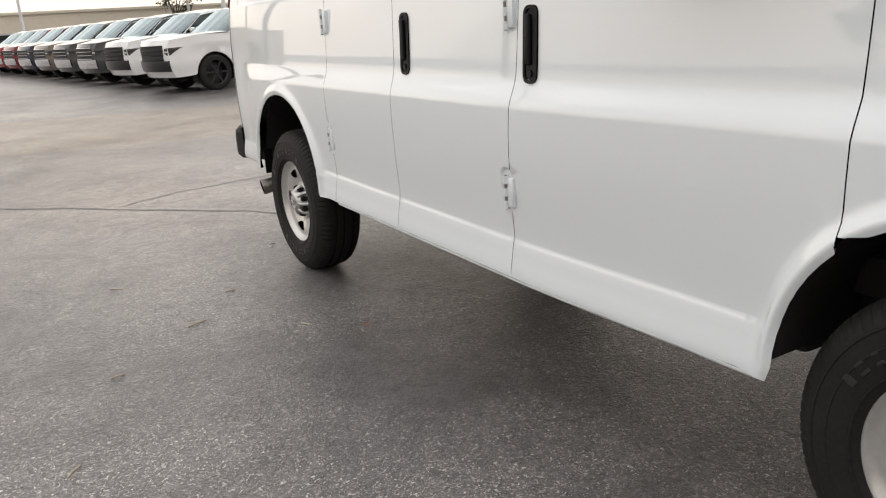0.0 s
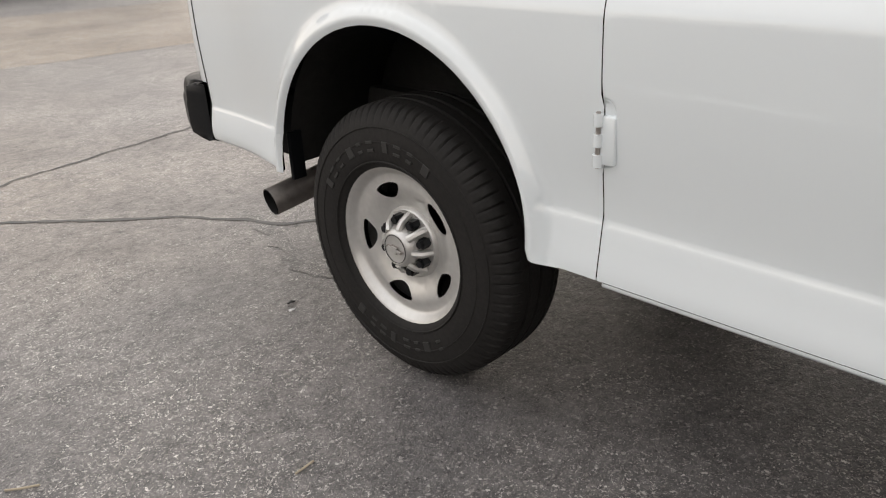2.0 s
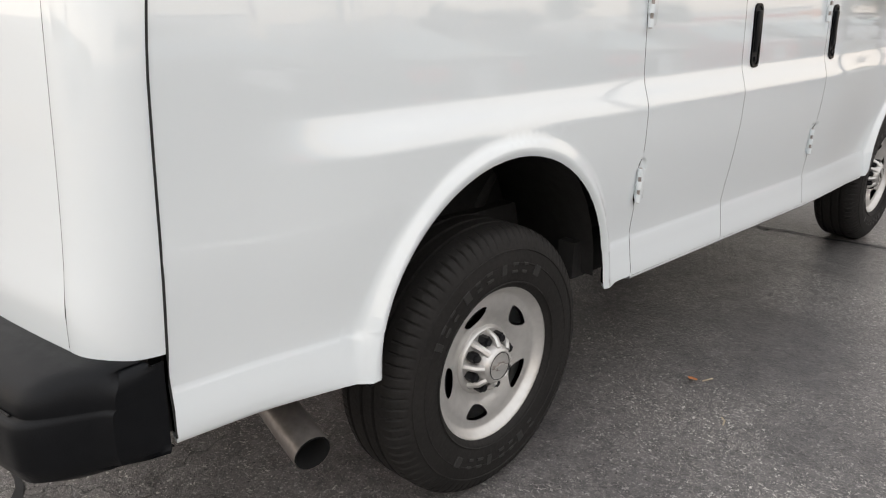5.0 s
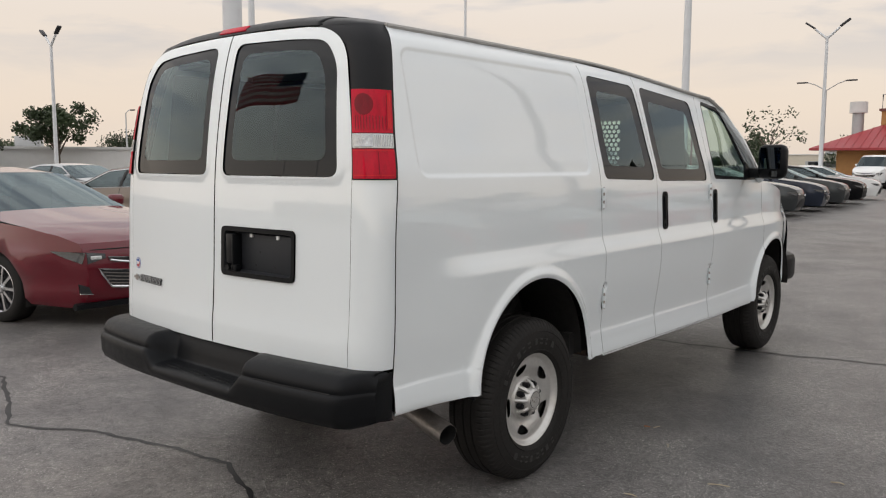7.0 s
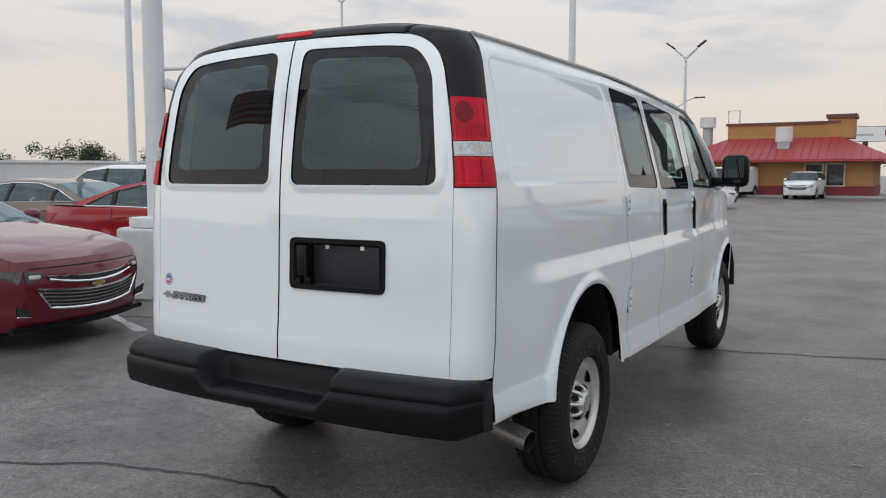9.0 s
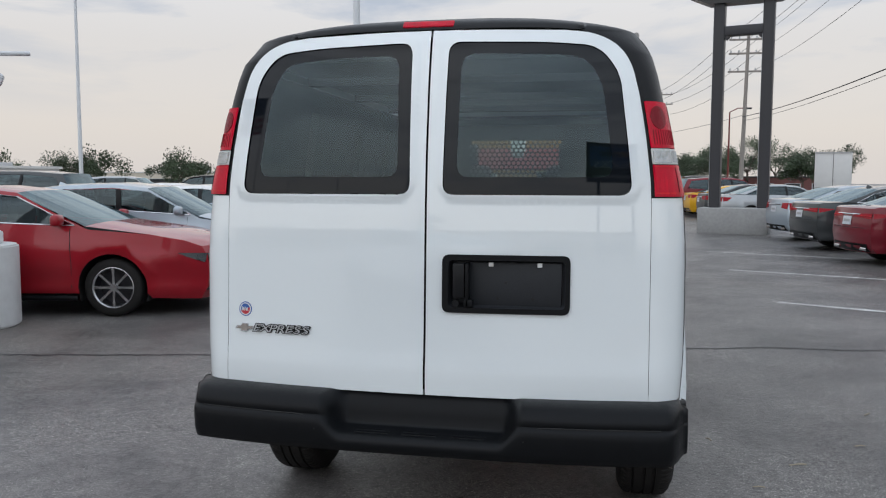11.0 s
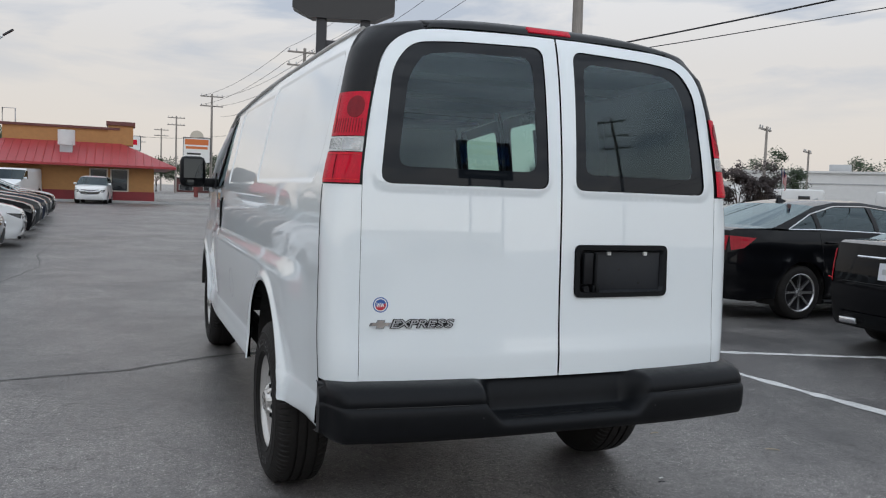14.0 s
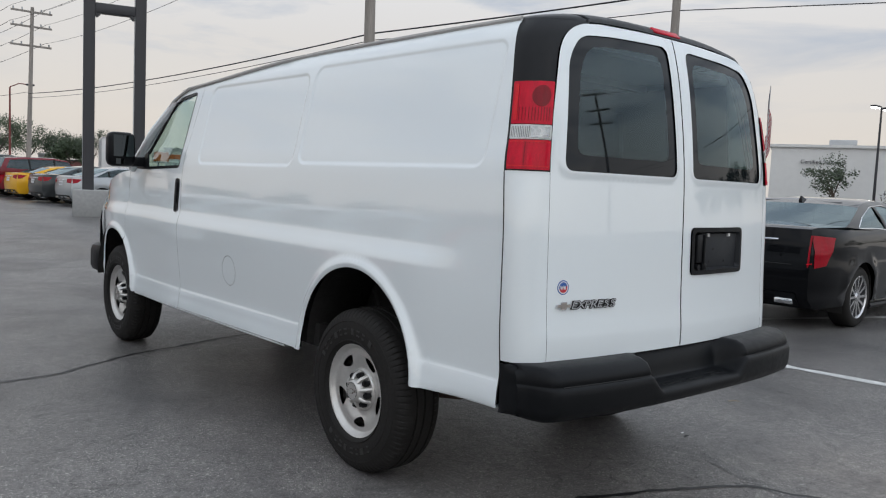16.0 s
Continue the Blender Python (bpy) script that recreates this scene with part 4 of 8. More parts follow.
# rear: doors, corner pillars, tail lamps, black cap
def rear_door(side):
    xo = lambda z: float(X_IN(z)) - 0.0006
    outer = [(side * xo(z), z) for z in list(np.linspace(0.702, 1.90, 16)) + [1.93, 1.96, 1.985, 2.005, 2.02, 2.034, 2.044, 2.052]]
    poly = [(side * 0.004, 0.702)] + outer + [(side * 0.50, 2.061), (side * 0.25, 2.068), (side * 0.004, 2.072)]
    corners = [(side * 0.062, 1.452), (side * 0.752, 1.452), (side * 0.735, 1.62), (side * 0.70, 1.90), (side * 0.622, 2.0), (side * 0.45, 2.016), (side * 0.070, 2.026)]
    rad = [0.045, 0.05, 0.05, 0.08, 0.08, 0.1, 0.05]
    hole = rounded(corners, rad, 6)
    clear = rounded([(side * 0.112, 1.518), (side * 0.684, 1.518), (side * 0.670, 1.64), (side * 0.640, 1.86), (side * 0.578, 1.958), (side * 0.45, 1.972), (side * 0.120, 1.980)],
                    [0.05, 0.05, 0.05, 0.08, 0.08, 0.1, 0.06], 6)
    holes = [hole]
    if side > 0:
        px0, px1, pz0, pz1 = 0.066, 0.536, 1.016, 1.232
        holes.append(rounded([(px0, pz0), (px1, pz0), (px1, pz1), (px0, pz1)], 0.028, 5))

    def S(u, v):
        # door skin swells towards a raised band round the glass
        d = rounded_rect_depth(np.abs(u), v, (0.03, 1.418, 0.80, 2.10), 0.03, 0.09)
        p = rear_surface(u, v)
        p[:, 1] -= 0.006 * d
        return p
    ring = [rounded(inset(corners, -0.012), 0.06, 6), rounded(inset(corners, -0.026), 0.07, 6), rounded(inset(corners, -0.04), 0.07, 6)]
    lines = [r + [r[0]] for r in ring] + [[(side * 0.01, z), (side * 0.81, z)] for z in (0.76, 0.785, 0.80, 0.815, 0.83, 0.85, 0.875)]
    d = patch("door", poly, S, M["van_white"], van, "tall white rear cargo door", 0.07, holes=holes, lines=lines, out=(0, -1, 0), edge=0.03)
    Sg = lambda u, v: S(u, v) + np.array([0, 0.006, 0])
    w = patch("window", inset(hole, 0.003), Sg, M["frit"], d, "rear window with wide black border", 0.08, holes=[clear], depth=0.006, out=(0, -1, 0), edge=0.04)
    pane = patch("pane", clear, Sg, M["glass_rear"], w, "tinted rear pane", 0.12, depth=0, out=(0, -1, 0), edge=0.06)
    pane.visible_shadow = False
    return d


door_l, door_r = rear_door(-1), rear_door(1)


def plate_tub(parent):
    """Moulded black recess for the number plate, with latch handle and two screws."""
    x0, x1, z0, z1 = 0.066, 0.536, 1.016, 1.232
    yb = -1.128
    outer = rounded([(x0, z0), (x1, z0), (x1, z1), (x0, z1)], 0.028, 5)
    inner = rounded([(x0 + 0.022, z0 + 0.02), (x1 - 0.016, z0 + 0.02), (x1 - 0.016, z1 - 0.02), (x0 + 0.022, z1 - 0.02)], 0.022, 5)
    S = lambda u, v: rear_surface(u, v) + np.array([0, -0.009, 0])
    t = patch("plate_recess", outer, S, M["plastic"], parent, "empty black plate recess", 0.06, holes=[inner], depth=0.035, out=(0, -1, 0), edge=0.03)
    n = len(inner)
    deep = [(0.5 * (x0 + x1) + (p[0] - 0.5 * (x0 + x1)) * 0.95, 0.5 * (z0 + z1) + (p[1] - 0.5 * (z0 + z1)) * 0.9) for p in inner]
    v = [tuple(q) for q in S(np.array([p[0] for p in inner]), np.array([p[1] for p in inner]))] + [(p[0], yb + 0.055, p[1]) for p in deep]
    f = [(i, (i + 1) % n, n + (i + 1) % n, n + i) for i in range(n)] + [tuple(range(n, 2 * n))]
    mesh_object("tub", v, f, M["tub_grey"], t, smooth=False)
    yy = yb + 0.05
    box("backplate", (0.335, yy - 0.004, 1.12), (0.34, 0.010, 0.165), M["tub_grey"], t, bevel=0.004)
    for x in (0.245, 0.425):
        bm = bmesh.new()
        add_box(bm, (x, yy - 0.012, 1.196), (0.018, 0.010, 0.016), bevel=0.002)
        part("plate_screw", bm, M["white_plain"], t, "pale plate screw insert")
    for x, z in ((0.30, 1.128), (0.27, 1.07), (0.40, 1.07)):
        bar("bolt_hole", [(x, yy - 0.008, z), (x, yy - 0.0105, z)], 0.006, M["seam"], t, seg=8)
    box("latch_divider", (0.160, yb + 0.02, 1.12), (0.012, 0.05, 0.16), M["plastic"], t, bevel=0.003)
    box("latch_handle", (0.128, yb + 0.012, 1.135), (0.045, 0.022, 0.13), M["cap_black"], t, bevel=0.006)
    bar("lock_cylinder", [(0.118, yb + 0.02, 1.052), (0.118, yb - 0.004, 1.052)], 0.013, M["cap_black"], t, seg=14)
    box("latch_pull", (0.165, yb + 0.01, 1.052), (0.035, 0.03, 0.03), M["plastic"], t, bevel=0.006)
    return t


plate_tub(door_r)


def rear_corner(side):
    S = corner_surface(side)
    out = (side * 0.7, -0.7, 0)
    patch("corner_pillar", [(0.006, 0.70), (0.985, 0.70), (0.985, 1.443), (0.006, 1.443)], S, M["van_white"], van, "white rear corner panel", 0.09, out=out, edge=0.06)
    patch("corner_cap", [(0.01, 1.797), (1.0, 1.797), (1.0, 2.066), (0.01, 2.060)], S, M["cap_black"], van, "satin black upper corner cap", 0.07, out=out, edge=0.05)
    # tail lamp: red upper, clear reversing band, red lower
    Sl = lambda u, v: S(u, v) + np.array([side * 0.006, -0.007, 0])
    housing = patch("tail_lamp", [(0.0, 1.443), (1.0, 1.443), (1.0, 1.797), (0.0, 1.797)], S, M["cap_black"], van, "tall red tail lamp with clear centre band", 0.06, out=out, edge=0.05)
    for nm, z0, z1, mat in (("upper_lens", 1.625, 1.793, M["lens_red"]), ("reversing_lens", 1.566, 1.622, M["lens_clear"]), ("lower_lens", 1.449, 1.563, M["lens_red"])):
        patch(nm, rounded([(0.03, z0), (0.96, z0), (0.96, z1), (0.03, z1)], 0.012, 3), Sl, mat, housing, "", 0.05, depth=0.012, out=out, edge=0.04)
    # bulb bowls, flutes and the dividing rib seen through the lenses
    Sq = lambda u, v: S(u, v) + np.array([side * 0.0075, -0.0085, 0])
    patch("bulb_bowl", [(0.34 + 0.22 * math.cos(t), 1.735 + 0.042 * math.sin(t)) for t in np.linspace(0, math.tau, 20, endpoint=False)], Sq, M["lens_bowl"], housing, "darker red bulb bowl", 0.06, depth=0.002, out=out, edge=0.05)
    patch("reflector_strip", rounded([(0.84, 1.64), (0.93, 1.64), (0.93, 1.782), (0.84, 1.782)], 0.01, 3), Sq, M["lens_bright_red"], housing, "bright red edge reflector", 0.06, depth=0.002, out=out, edge=0.05)
    patch("reversing_bowl", rounded([(0.07, 1.572), (0.52, 1.572), (0.52, 1.616), (0.07, 1.616)], 0.02, 4), Sq, M["lens_mirror"], housing, "silvered reversing bowl", 0.05, depth=0.002, out=out, edge=0.04)
    for z in (1.462, 1.556):
        patch("lens_rib", [(0.05, z - 0.002), (0.94, z - 0.002), (0.94, z + 0.002), (0.05, z + 0.002)], Sq, M["lens_bright_red"], housing, "", 0.06, depth=0.002, out=out, edge=0.05)
    patch("lens_rib", [(0.60, 1.466), (0.613, 1.466), (0.613, 1.552), (0.60, 1.552)], Sq, M["lens_bowl"], housing, "", 0.06, depth=0.002, out=out, edge=0.05)
    for nm, z0, z1, mat, u0, u1 in (("lens_flute", 1.637, 1.690, M["lens_bowl"], 0.14, 0.80), ("clear_flute", 1.573, 1.615, M["lens_mirror"], 0.56, 0.92)):
        for k in range(11):
            u = u0 + (u1 - u0) * k / 10
            q = np.linspace(z0, z1, 3)
            bar(nm, [tuple(p) for p in Sl(np.full(3, u), q)], 0.0018, mat, housing, seg=5)
    # side seam shadow gap
    seam_line("panel_gap", [(1.0, 0.52), (1.0, 1.44)], S, M["seam"], van, 0.0026)
    box("corner_clip", (side * 0.87, -1.06, 0.695), (0.05, 0.06, 0.02), M["white_plain"], van, bevel=0.004)


rear_corner(1)
rear_corner(-1)

# black cap over the doors, running into the corners
def roof_cap():
    low = []
    for k in range(9):
        low.append(tuple(corner_surface(-1)(np.array([1 - k / 8]), np.array([2.064 - 0.006 * k / 8]))[0]))
    for k in range(1, 32):
        x = -0.61 + 1.22 * k / 32
        z = 2.078 - 0.020 * (x / 0.61) ** 4
        low.append((x, float(rear_y(np.array([x]), np.array([z]))[0]), z))
    for k in range(9):
        low.append(tuple(corner_surface(1)(np.array([k / 8]), np.array([2.058 + 0.006 * k / 8]))[0]))
    rows = []
    for q in range(7):
        t = q / 6
        row = []
        for x, y, z in low:
            xt = x * 0.95
            h = float(HALF(drip_z(-0.7)))
            zt = float(drip_z(-0.7)) + 0.089 * (1 - min(1, abs(xt) / h) ** 3.2)
            yt = -0.66
            a = t * math.pi / 2
            row.append((x + (xt - x) * t, y + (yt - y) * (1 - math.cos(a)), z + (max(zt, z) - z) * math.sin(a)))
        rows.append(row)
    loft("roof_cap", rows, M["cap_black"], van, "satin black trim over the rear doors")


roof_cap()
box("brake_lamp", (-0.02, -0.962, 2.099), (0.20, 0.014, 0.036), M["lens_red"], van, "red high brake lamp", bevel=0.005, rx=-45)
# liner behind the panel gaps
rows = []
for z in np.linspace(0.46, 2.04, 26):
    sidepts = []
    for y in np.linspace(3.1 - 0.9 * float(smooth01((z - 1.4) / 0.6)), -0.80, 34):
        sidepts.append((sx(y, z) - 0.022, float(y), float(z)))
    rows.append(sidepts)


def gap_liner(side, seam, zs):
    v = []
    for z in zs:
        y = float(seam(z))
        for dy in (-0.03, 0.03):
            v.append((side * (sx(y + dy, z) - 0.016), y + dy, float(z)))
    f = [(2 * i, 2 * i + 1, 2 * i + 3, 2 * i + 2) for i in range(len(zs) - 1)]
    mesh_object("door_jamb", v, f, M["jamb"], van, smooth=False)


zz = np.linspace(0.475, 1.98, 24)
for sm in (SEAM_R, SEAM_M, SEAM_B):
    gap_liner(1, sm, zz)
gap_liner(-1, SEAM_B, zz)
F_SEAM = lambda z: 3.271 + 0.009 * smooth01((np.asarray(z, float) - 0.83) / 0.5)
for s in (1, -1):
    gap_liner(s, F_SEAM, np.linspace(0.86, 1.37, 10))
v = []
for z in np.linspace(0.70, 2.07, 20):
    yb = float(REAR_Y(z)) + 0.02
    v += [(-0.03, yb, z), (0.03, yb, z)]
mesh_object("door_jamb", v, [(2 * i, 2 * i + 1, 2 * i + 3, 2 * i + 2) for i in range(19)], M["seam"], van, smooth=False)
for s in (1, -1):
    v = []
    for z in np.linspace(0.70, 2.05, 24):
        xi = float(X_IN(z))
        yb = float(rear_y(np.array([xi]), np.array([z]))[0]) + 0.018
        v += [(s * (xi - 0.03), yb, z), (s * (xi + 0.03), yb + 0.008, z)]
    mesh_object("door_jamb", v, [(2 * i, 2 * i + 1, 2 * i + 3, 2 * i + 2) for i in range(23)], M["van_white"], van, smooth=False)


# rear step bumper
def bumper():
    n = 168
    low = [(-1.06, 0.705), (-1.15, 0.706), (-1.20, 0.702), (-1.235, 0.688), (-1.253, 0.664), (-1.258, 0.645), (-1.2545, 0.639), (-1.2545, 0.635), (-1.266, 0.632), (-1.273, 0.622),
           (-1.275, 0.60), (-1.272, 0.54), (-1.258, 0.508), (-1.215, 0.494), (-1.0, 0.488)]
    mid = [(-1.105, 0.705), (-1.118, 0.695), (-1.136, 0.62), (-1.142, 0.588), (-1.146, 0.580), (-1.154, 0.577), (-1.19, 0.574), (-1.225, 0.572), (-1.25, 0.570), (-1.268, 0.564),
           (-1.276, 0.552), (-1.276, 0.535), (-1.258, 0.508), (-1.215, 0.494), (-1.0, 0.488)]
    rows = []
    for i in range(n + 1):
        x = -0.965 + 1.93 * i / n
        a = abs(x)
        k = float(smooth01((a - 0.292) / 0.088))
        row = []
        for j, (p, q) in enumerate(zip(low, mid)):
            y, z = q[0] + (p[0] - q[0]) * k, q[1] + (p[1] - q[1]) * k
            y += 0.075 * (a / 0.965) ** 3
            end = float(smooth01((a - 0.87) / 0.095))
            if j > 0:
                y += end ** 2 * (-0.96 - y) * 0.55
            xx = math.copysign(min(a, 0.965 - (0.03 * end if j in (0, 1, 2, 13, 14) else 0)), x)
            zc = 0.6
            z = zc + (z - zc) * (1 - 0.10 * end ** 2)
            row.append((xx, y, z))
        rows.append(row)
    b = loft("rear_bumper", rows, M["plastic"], van, "black plastic rear step bumper")
    for s in (1, -1):
        # end wraps forward to the wheel side
        r0 = rows[-1] if s > 0 else rows[0]
        wrap = [[p for p in r0], [(s * 0.962, p[1] * 0.5 - 0.49, p[2]) for p in r0], [(s * 0.95, -0.955, 0.6 + (p[2] - 0.6) * 0.97) for p in r0]]
        loft("bumper_end", wrap, M["plastic"], b)
        gz = [(0.86, 0.6365), (0.6, 0.6365), (0.47, 0.6365), (0.44, 0.634), (0.42, 0.625), (0.40, 0.606), (0.385, 0.586)]
        bar("seam_groove", [(s * x, -1.2585 - (0.637 - z) * 0.30 + 0.075 * (x / 0.965) ** 3, z) for x, z in gz], 0.0028, M["seam"], b, seg=5)
    for x in (-0.18, 0.0, 0.18):
        for dy in (0.0, 0.028):
            box("tread_rib", (x, -1.225 + dy, 0.572), (0.13, 0.008, 0.006), M["plastic"], b, bevel=0.002)
    return b


bumper()

# script badge, emblem and sticker on the driver-side rear door
Y_B = lambda x, z: float(rear_y(np.array([x]), np.array([z]))[0])


def on_rear(x, z, lift=0.006):
    dx = 0.01
    ang = math.degrees(math.atan2(Y_B(x + dx, z) - Y_B(x - dx, z), 2 * dx))
    dz = 0.01
    tilt = math.degrees(math.atan2(Y_B(x, z + dz) - Y_B(x, z - dz), 2 * dz))
    return pose(x, Y_B(x, z) - lift, z, 90 - tilt, 0, ang)


badge = box("badge", (0, 0, 0.001), (0.215, 0.008, 0.002), M["cap_black"], door_l, "dark raised model badge with chrome letter edges")
badge.matrix_basis = on_rear(-0.586, 0.921, 0.002)
for i, ch in enumerate("EXPRESS"):
    body = text_on("badge_letter", ch, 0.049, pose((i - 3) * 0.0352, 0, 0.002) @ Matrix.Diagonal((1.42, 0.92, 1, 1)), M["cap_black"], badge, "", 0.002, bold=0.0026, shear=0.25)
    text_on("letter_face", ch, 0.049, Matrix.Translation((0, 0, 0.0016)), M["pole_grey"], body, "", 0.0012, bold=-0.0002, shear=0.25)


def cross_emblem(name, m, w, parent, mat, rim):
    """A plain slanted cross shape: wide bar over a short one."""
    h = w * 0.36
    poly = [(-w / 2, -h * 0.2), (-w * 0.17, -h * 0.2), (-w * 0.21, -h / 2), (w * 0.15, -h / 2), (w * 0.19, -h * 0.2), (w * 0.42, -h * 0.2), (w / 2, h * 0.2), (w * 0.17, h * 0.2), (w * 0.21, h / 2),
            (-w * 0.15, h / 2), (-w * 0.19, h * 0.2), (-w * 0.42, h * 0.2)]
    for nm, k, d, mt in ((name, 1.0, 0.004, rim), ("inlay", 0.78, 0.007, mat)):
        bm = bmesh.new()
        lo = [bm.verts.new((x * k, y * k, 0)) for x, y in poly]
        hi = [bm.verts.new((x * k, y * k, d)) for x, y in poly]
        bm.faces.new(hi)
        for i in range(len(poly)):
            bm.faces.new((lo[i], lo[(i + 1) % len(poly)], hi[(i + 1) % len(poly)], hi[i]))
        ob = part(nm, bm, mt, parent)
        if nm == name:
            ob.matrix_basis = m
            parent = ob
    return ob


cross_emblem("emblem", on_rear(-0.742, 0.921, 0.003), 0.088, door_l, M["steel"], M["chrome"])


def sticker():
    m = on_rear(-0.742, 0.994, 0.001)
    for nm, r, d, mt in (("sticker", 0.029, 0.0006, M["sticker_blue"]), ("sticker_ring", 0.025, 0.001, M["white_plain"])):
        bm = bmesh.new()
        bmesh.ops.create_cone(bm, cap_ends=True, segments=28, radius1=r, radius2=r, depth=d * 2)
        ob = part(nm, bm, mt, door_l if nm == "sticker" else base, "round blue, white and red sticker" if nm == "sticker" else "")
        if nm == "sticker":
            ob.matrix_basis = m
            base = ob
    for mat, s in ((M["sticker_blue"], 1), (M["sticker_red"], -1)):
        bm = bmesh.new()
        pts = [(0.021 * math.cos(t), 0.021 * math.sin(t)) for t in np.linspace(0.3, 0.3 + math.pi, 14)]
        bm.faces.new([bm.verts.new((s * x, s * y, 0.0014)) for x, y in pts])
        part("sticker_half", bm, mat, base)
    for x0 in (-0.009, 0.006):
        bm = bmesh.new()
        for a, b in (((-0.006, 0.008), (-0.002, -0.008)), ((-0.002, -0.008), (0.002, 0.006)), ((0.002, 0.006), (0.006, -0.008))):
            tube(bm, [(x0 + a[0], a[1], 0.0018), (x0 + b[0], b[1], 0.0018)], 0.0016, 5)
        part("sticker_stroke", bm, M["white_plain"], base)


sticker()


# wheels
TYRE = [(-0.118, 0.220), (-0.125, 0.245), (-0.128, 0.29), (-0.124, 0.335), (-0.113, 0.362), (-0.098, 0.378), (-0.085, 0.384), (-0.066, 0.3865), (-0.064, 0.378), (-0.056, 0.378), (-0.054, 0.387),
        (-0.014, 0.3875), (-0.012, 0.378), (-0.004, 0.378), (-0.002, 0.3875), (0.030, 0.3875), (0.032, 0.378), (0.040, 0.378), (0.042, 0.387), (0.066, 0.3865), (0.085, 0.384), (0.098, 0.378), (0.113, 0.362),
        (0.122, 0.342), (0.1245, 0.334), (0.129, 0.30), (0.127, 0.255), (0.120, 0.235), (0.110, 0.226)]


TYRE = [(a, r if r < 0.25 else 0.25 + (r - 0.25) * 1.065) for a, r in TYRE]


def rim_surface(u, v):
    r = np.hypot(u, v)
    prof = RIM(r)
    return np.stack([prof, u, v], 1)


RIM = lerp_table([(0.0, 0.060), (0.08, 0.060), (0.105, 0.058), (0.125, 0.066), (0.15, 0.078), (0.172, 0.083), (0.188, 0.082), (0.200, 0.083), (0.209, 0.089), (0.217, 0.100), (0.226, 0.109)])


def van_wheel(turn):
    w = new("wheel")
    bm = bmesh.new()
    lathe(bm, TYRE, 504, notch=((4, 5, 6, 20, 21, 22), 0.007, 6))
    ty = part("tyre", bm, M["rubber"], w, "worn black all-season tyre", smooth=True, angle=30)
    for r, x in ((0.338, 0.1272), (0.300, 0.1305), (0.245, 0.1282)):
        bm = bmesh.new()
        lathe(bm, [(x - 0.003, r + 0.003), (x, r + 0.001), (x, r - 0.001), (x - 0.003, r - 0.003)], 72)
        part("sidewall_rib", bm, M["rubber"], ty, smooth=True)
    holes = []
    for k in range(5):
        a = math.radians(turn + k * 72)
        c = Vector((math.cos(a), math.sin(a))) * 0.160
        u, t = Vector((math.cos(a), math.sin(a))), Vector((-math.sin(a), math.cos(a)))
        holes.append([tuple(c + t * (0.047 * math.cos(q)) + u * (0.0225 * math.sin(q) * (1 - 0.25 * math.cos(q) ** 2) + 0.004 * math.cos(2 * q))) for q in np.linspace(0, math.tau, 20, endpoint=False)])
    patch("rim", circle((0, 0), 0.226, 72), rim_surface, M["wheel_silver"], w, "silver painted steel wheel", 0.028, holes=holes,
                 lines=[circle((0, 0), r, 64) for r in (0.145, 0.165, 0.180, 0.188, 0.193, 0.197, 0.20, 0.203, 0.206, 0.21, 0.218)], depth=0.014, out=(1, 0, 0), edge=0.012)
    bm = bmesh.new()
    lathe(bm, [(0.110, 0.226), (0.112, 0.230), (0.104, 0.233), (-0.10, 0.222), (-0.10, 0.20), (0.02, 0.19)], 64)
    part("rim_lip", bm, M["wheel_silver"], w, smooth=True, angle=50)
    bm = bmesh.new()
    bmesh.ops.create_cone(bm, cap_ends=True, segments=32, radius1=0.19, radius2=0.19, depth=0.03, matrix=pose(-0.02, 0, 0, 0, 90, 0))
    part("brake_drum", bm, M["under"], w, smooth=True)
    # centre cap with eight ribs between the wheel nuts
    bm = bmesh.new()
    lathe(bm, [(0.055, 0.104), (0.068, 0.102), (0.072, 0.096), (0.070, 0.090), (0.078, 0.066), (0.112, 0.056), (0.122, 0.050), (0.126, 0.044), (0.1245, 0.040), (0.126, 0.001)], 64)
    cap = part("centre_cap", bm, M["wheel_silver"], w, "silver centre cap", smooth=True, angle=50)
    for k in range(8):
        a = math.radians(turn + 22.5 + k * 45)
        c, s = math.cos(a), math.sin(a)
        bm = bmesh.new()
        tube(bm, [(0.058, 0.075 * c, 0.075 * s), (0.096, 0.075 * c, 0.075 * s)], 0.0155, 6)
        tube(bm, [(0.096, 0.075 * c, 0.075 * s), (0.104, 0.075 * c, 0.075 * s)], 0.0105, 10)
        part("wheel_nut", bm, M["cap_black"], w, "black wheel nut", smooth=True, angle=30)
        a += math.radians(22.5)
        c, s = math.cos(a), math.sin(a)
        bm = bmesh.new()
        tube(bm, [(0.064, 0.088 * c, 0.088 * s), (0.098, 0.072 * c, 0.072 * s), (0.112, 0.052 * c, 0.052 * s)], 0.011, 8)
        part("cap_rib", bm, M["wheel_silver"], cap, smooth=True)
    bm = bmesh.new()
    lathe(bm, [(0.1255, 0.0415), (0.1272, 0.0405), (0.1255, 0.0395)], 40)
    part("cap_ring", bm, M["cap_black"], cap, smooth=True)
    cross_emblem("emblem", Matrix(((0, 0, 1, 0.1255), (1, 0, 0, 0), (0, 1, 0, 0), (0, 0, 0, 1))) @ pose(0, 0, 0, 0, 0, turn - 50), 0.066, cap, M["wheel_silver"], M["steel"])
    a = math.radians(turn - 40)
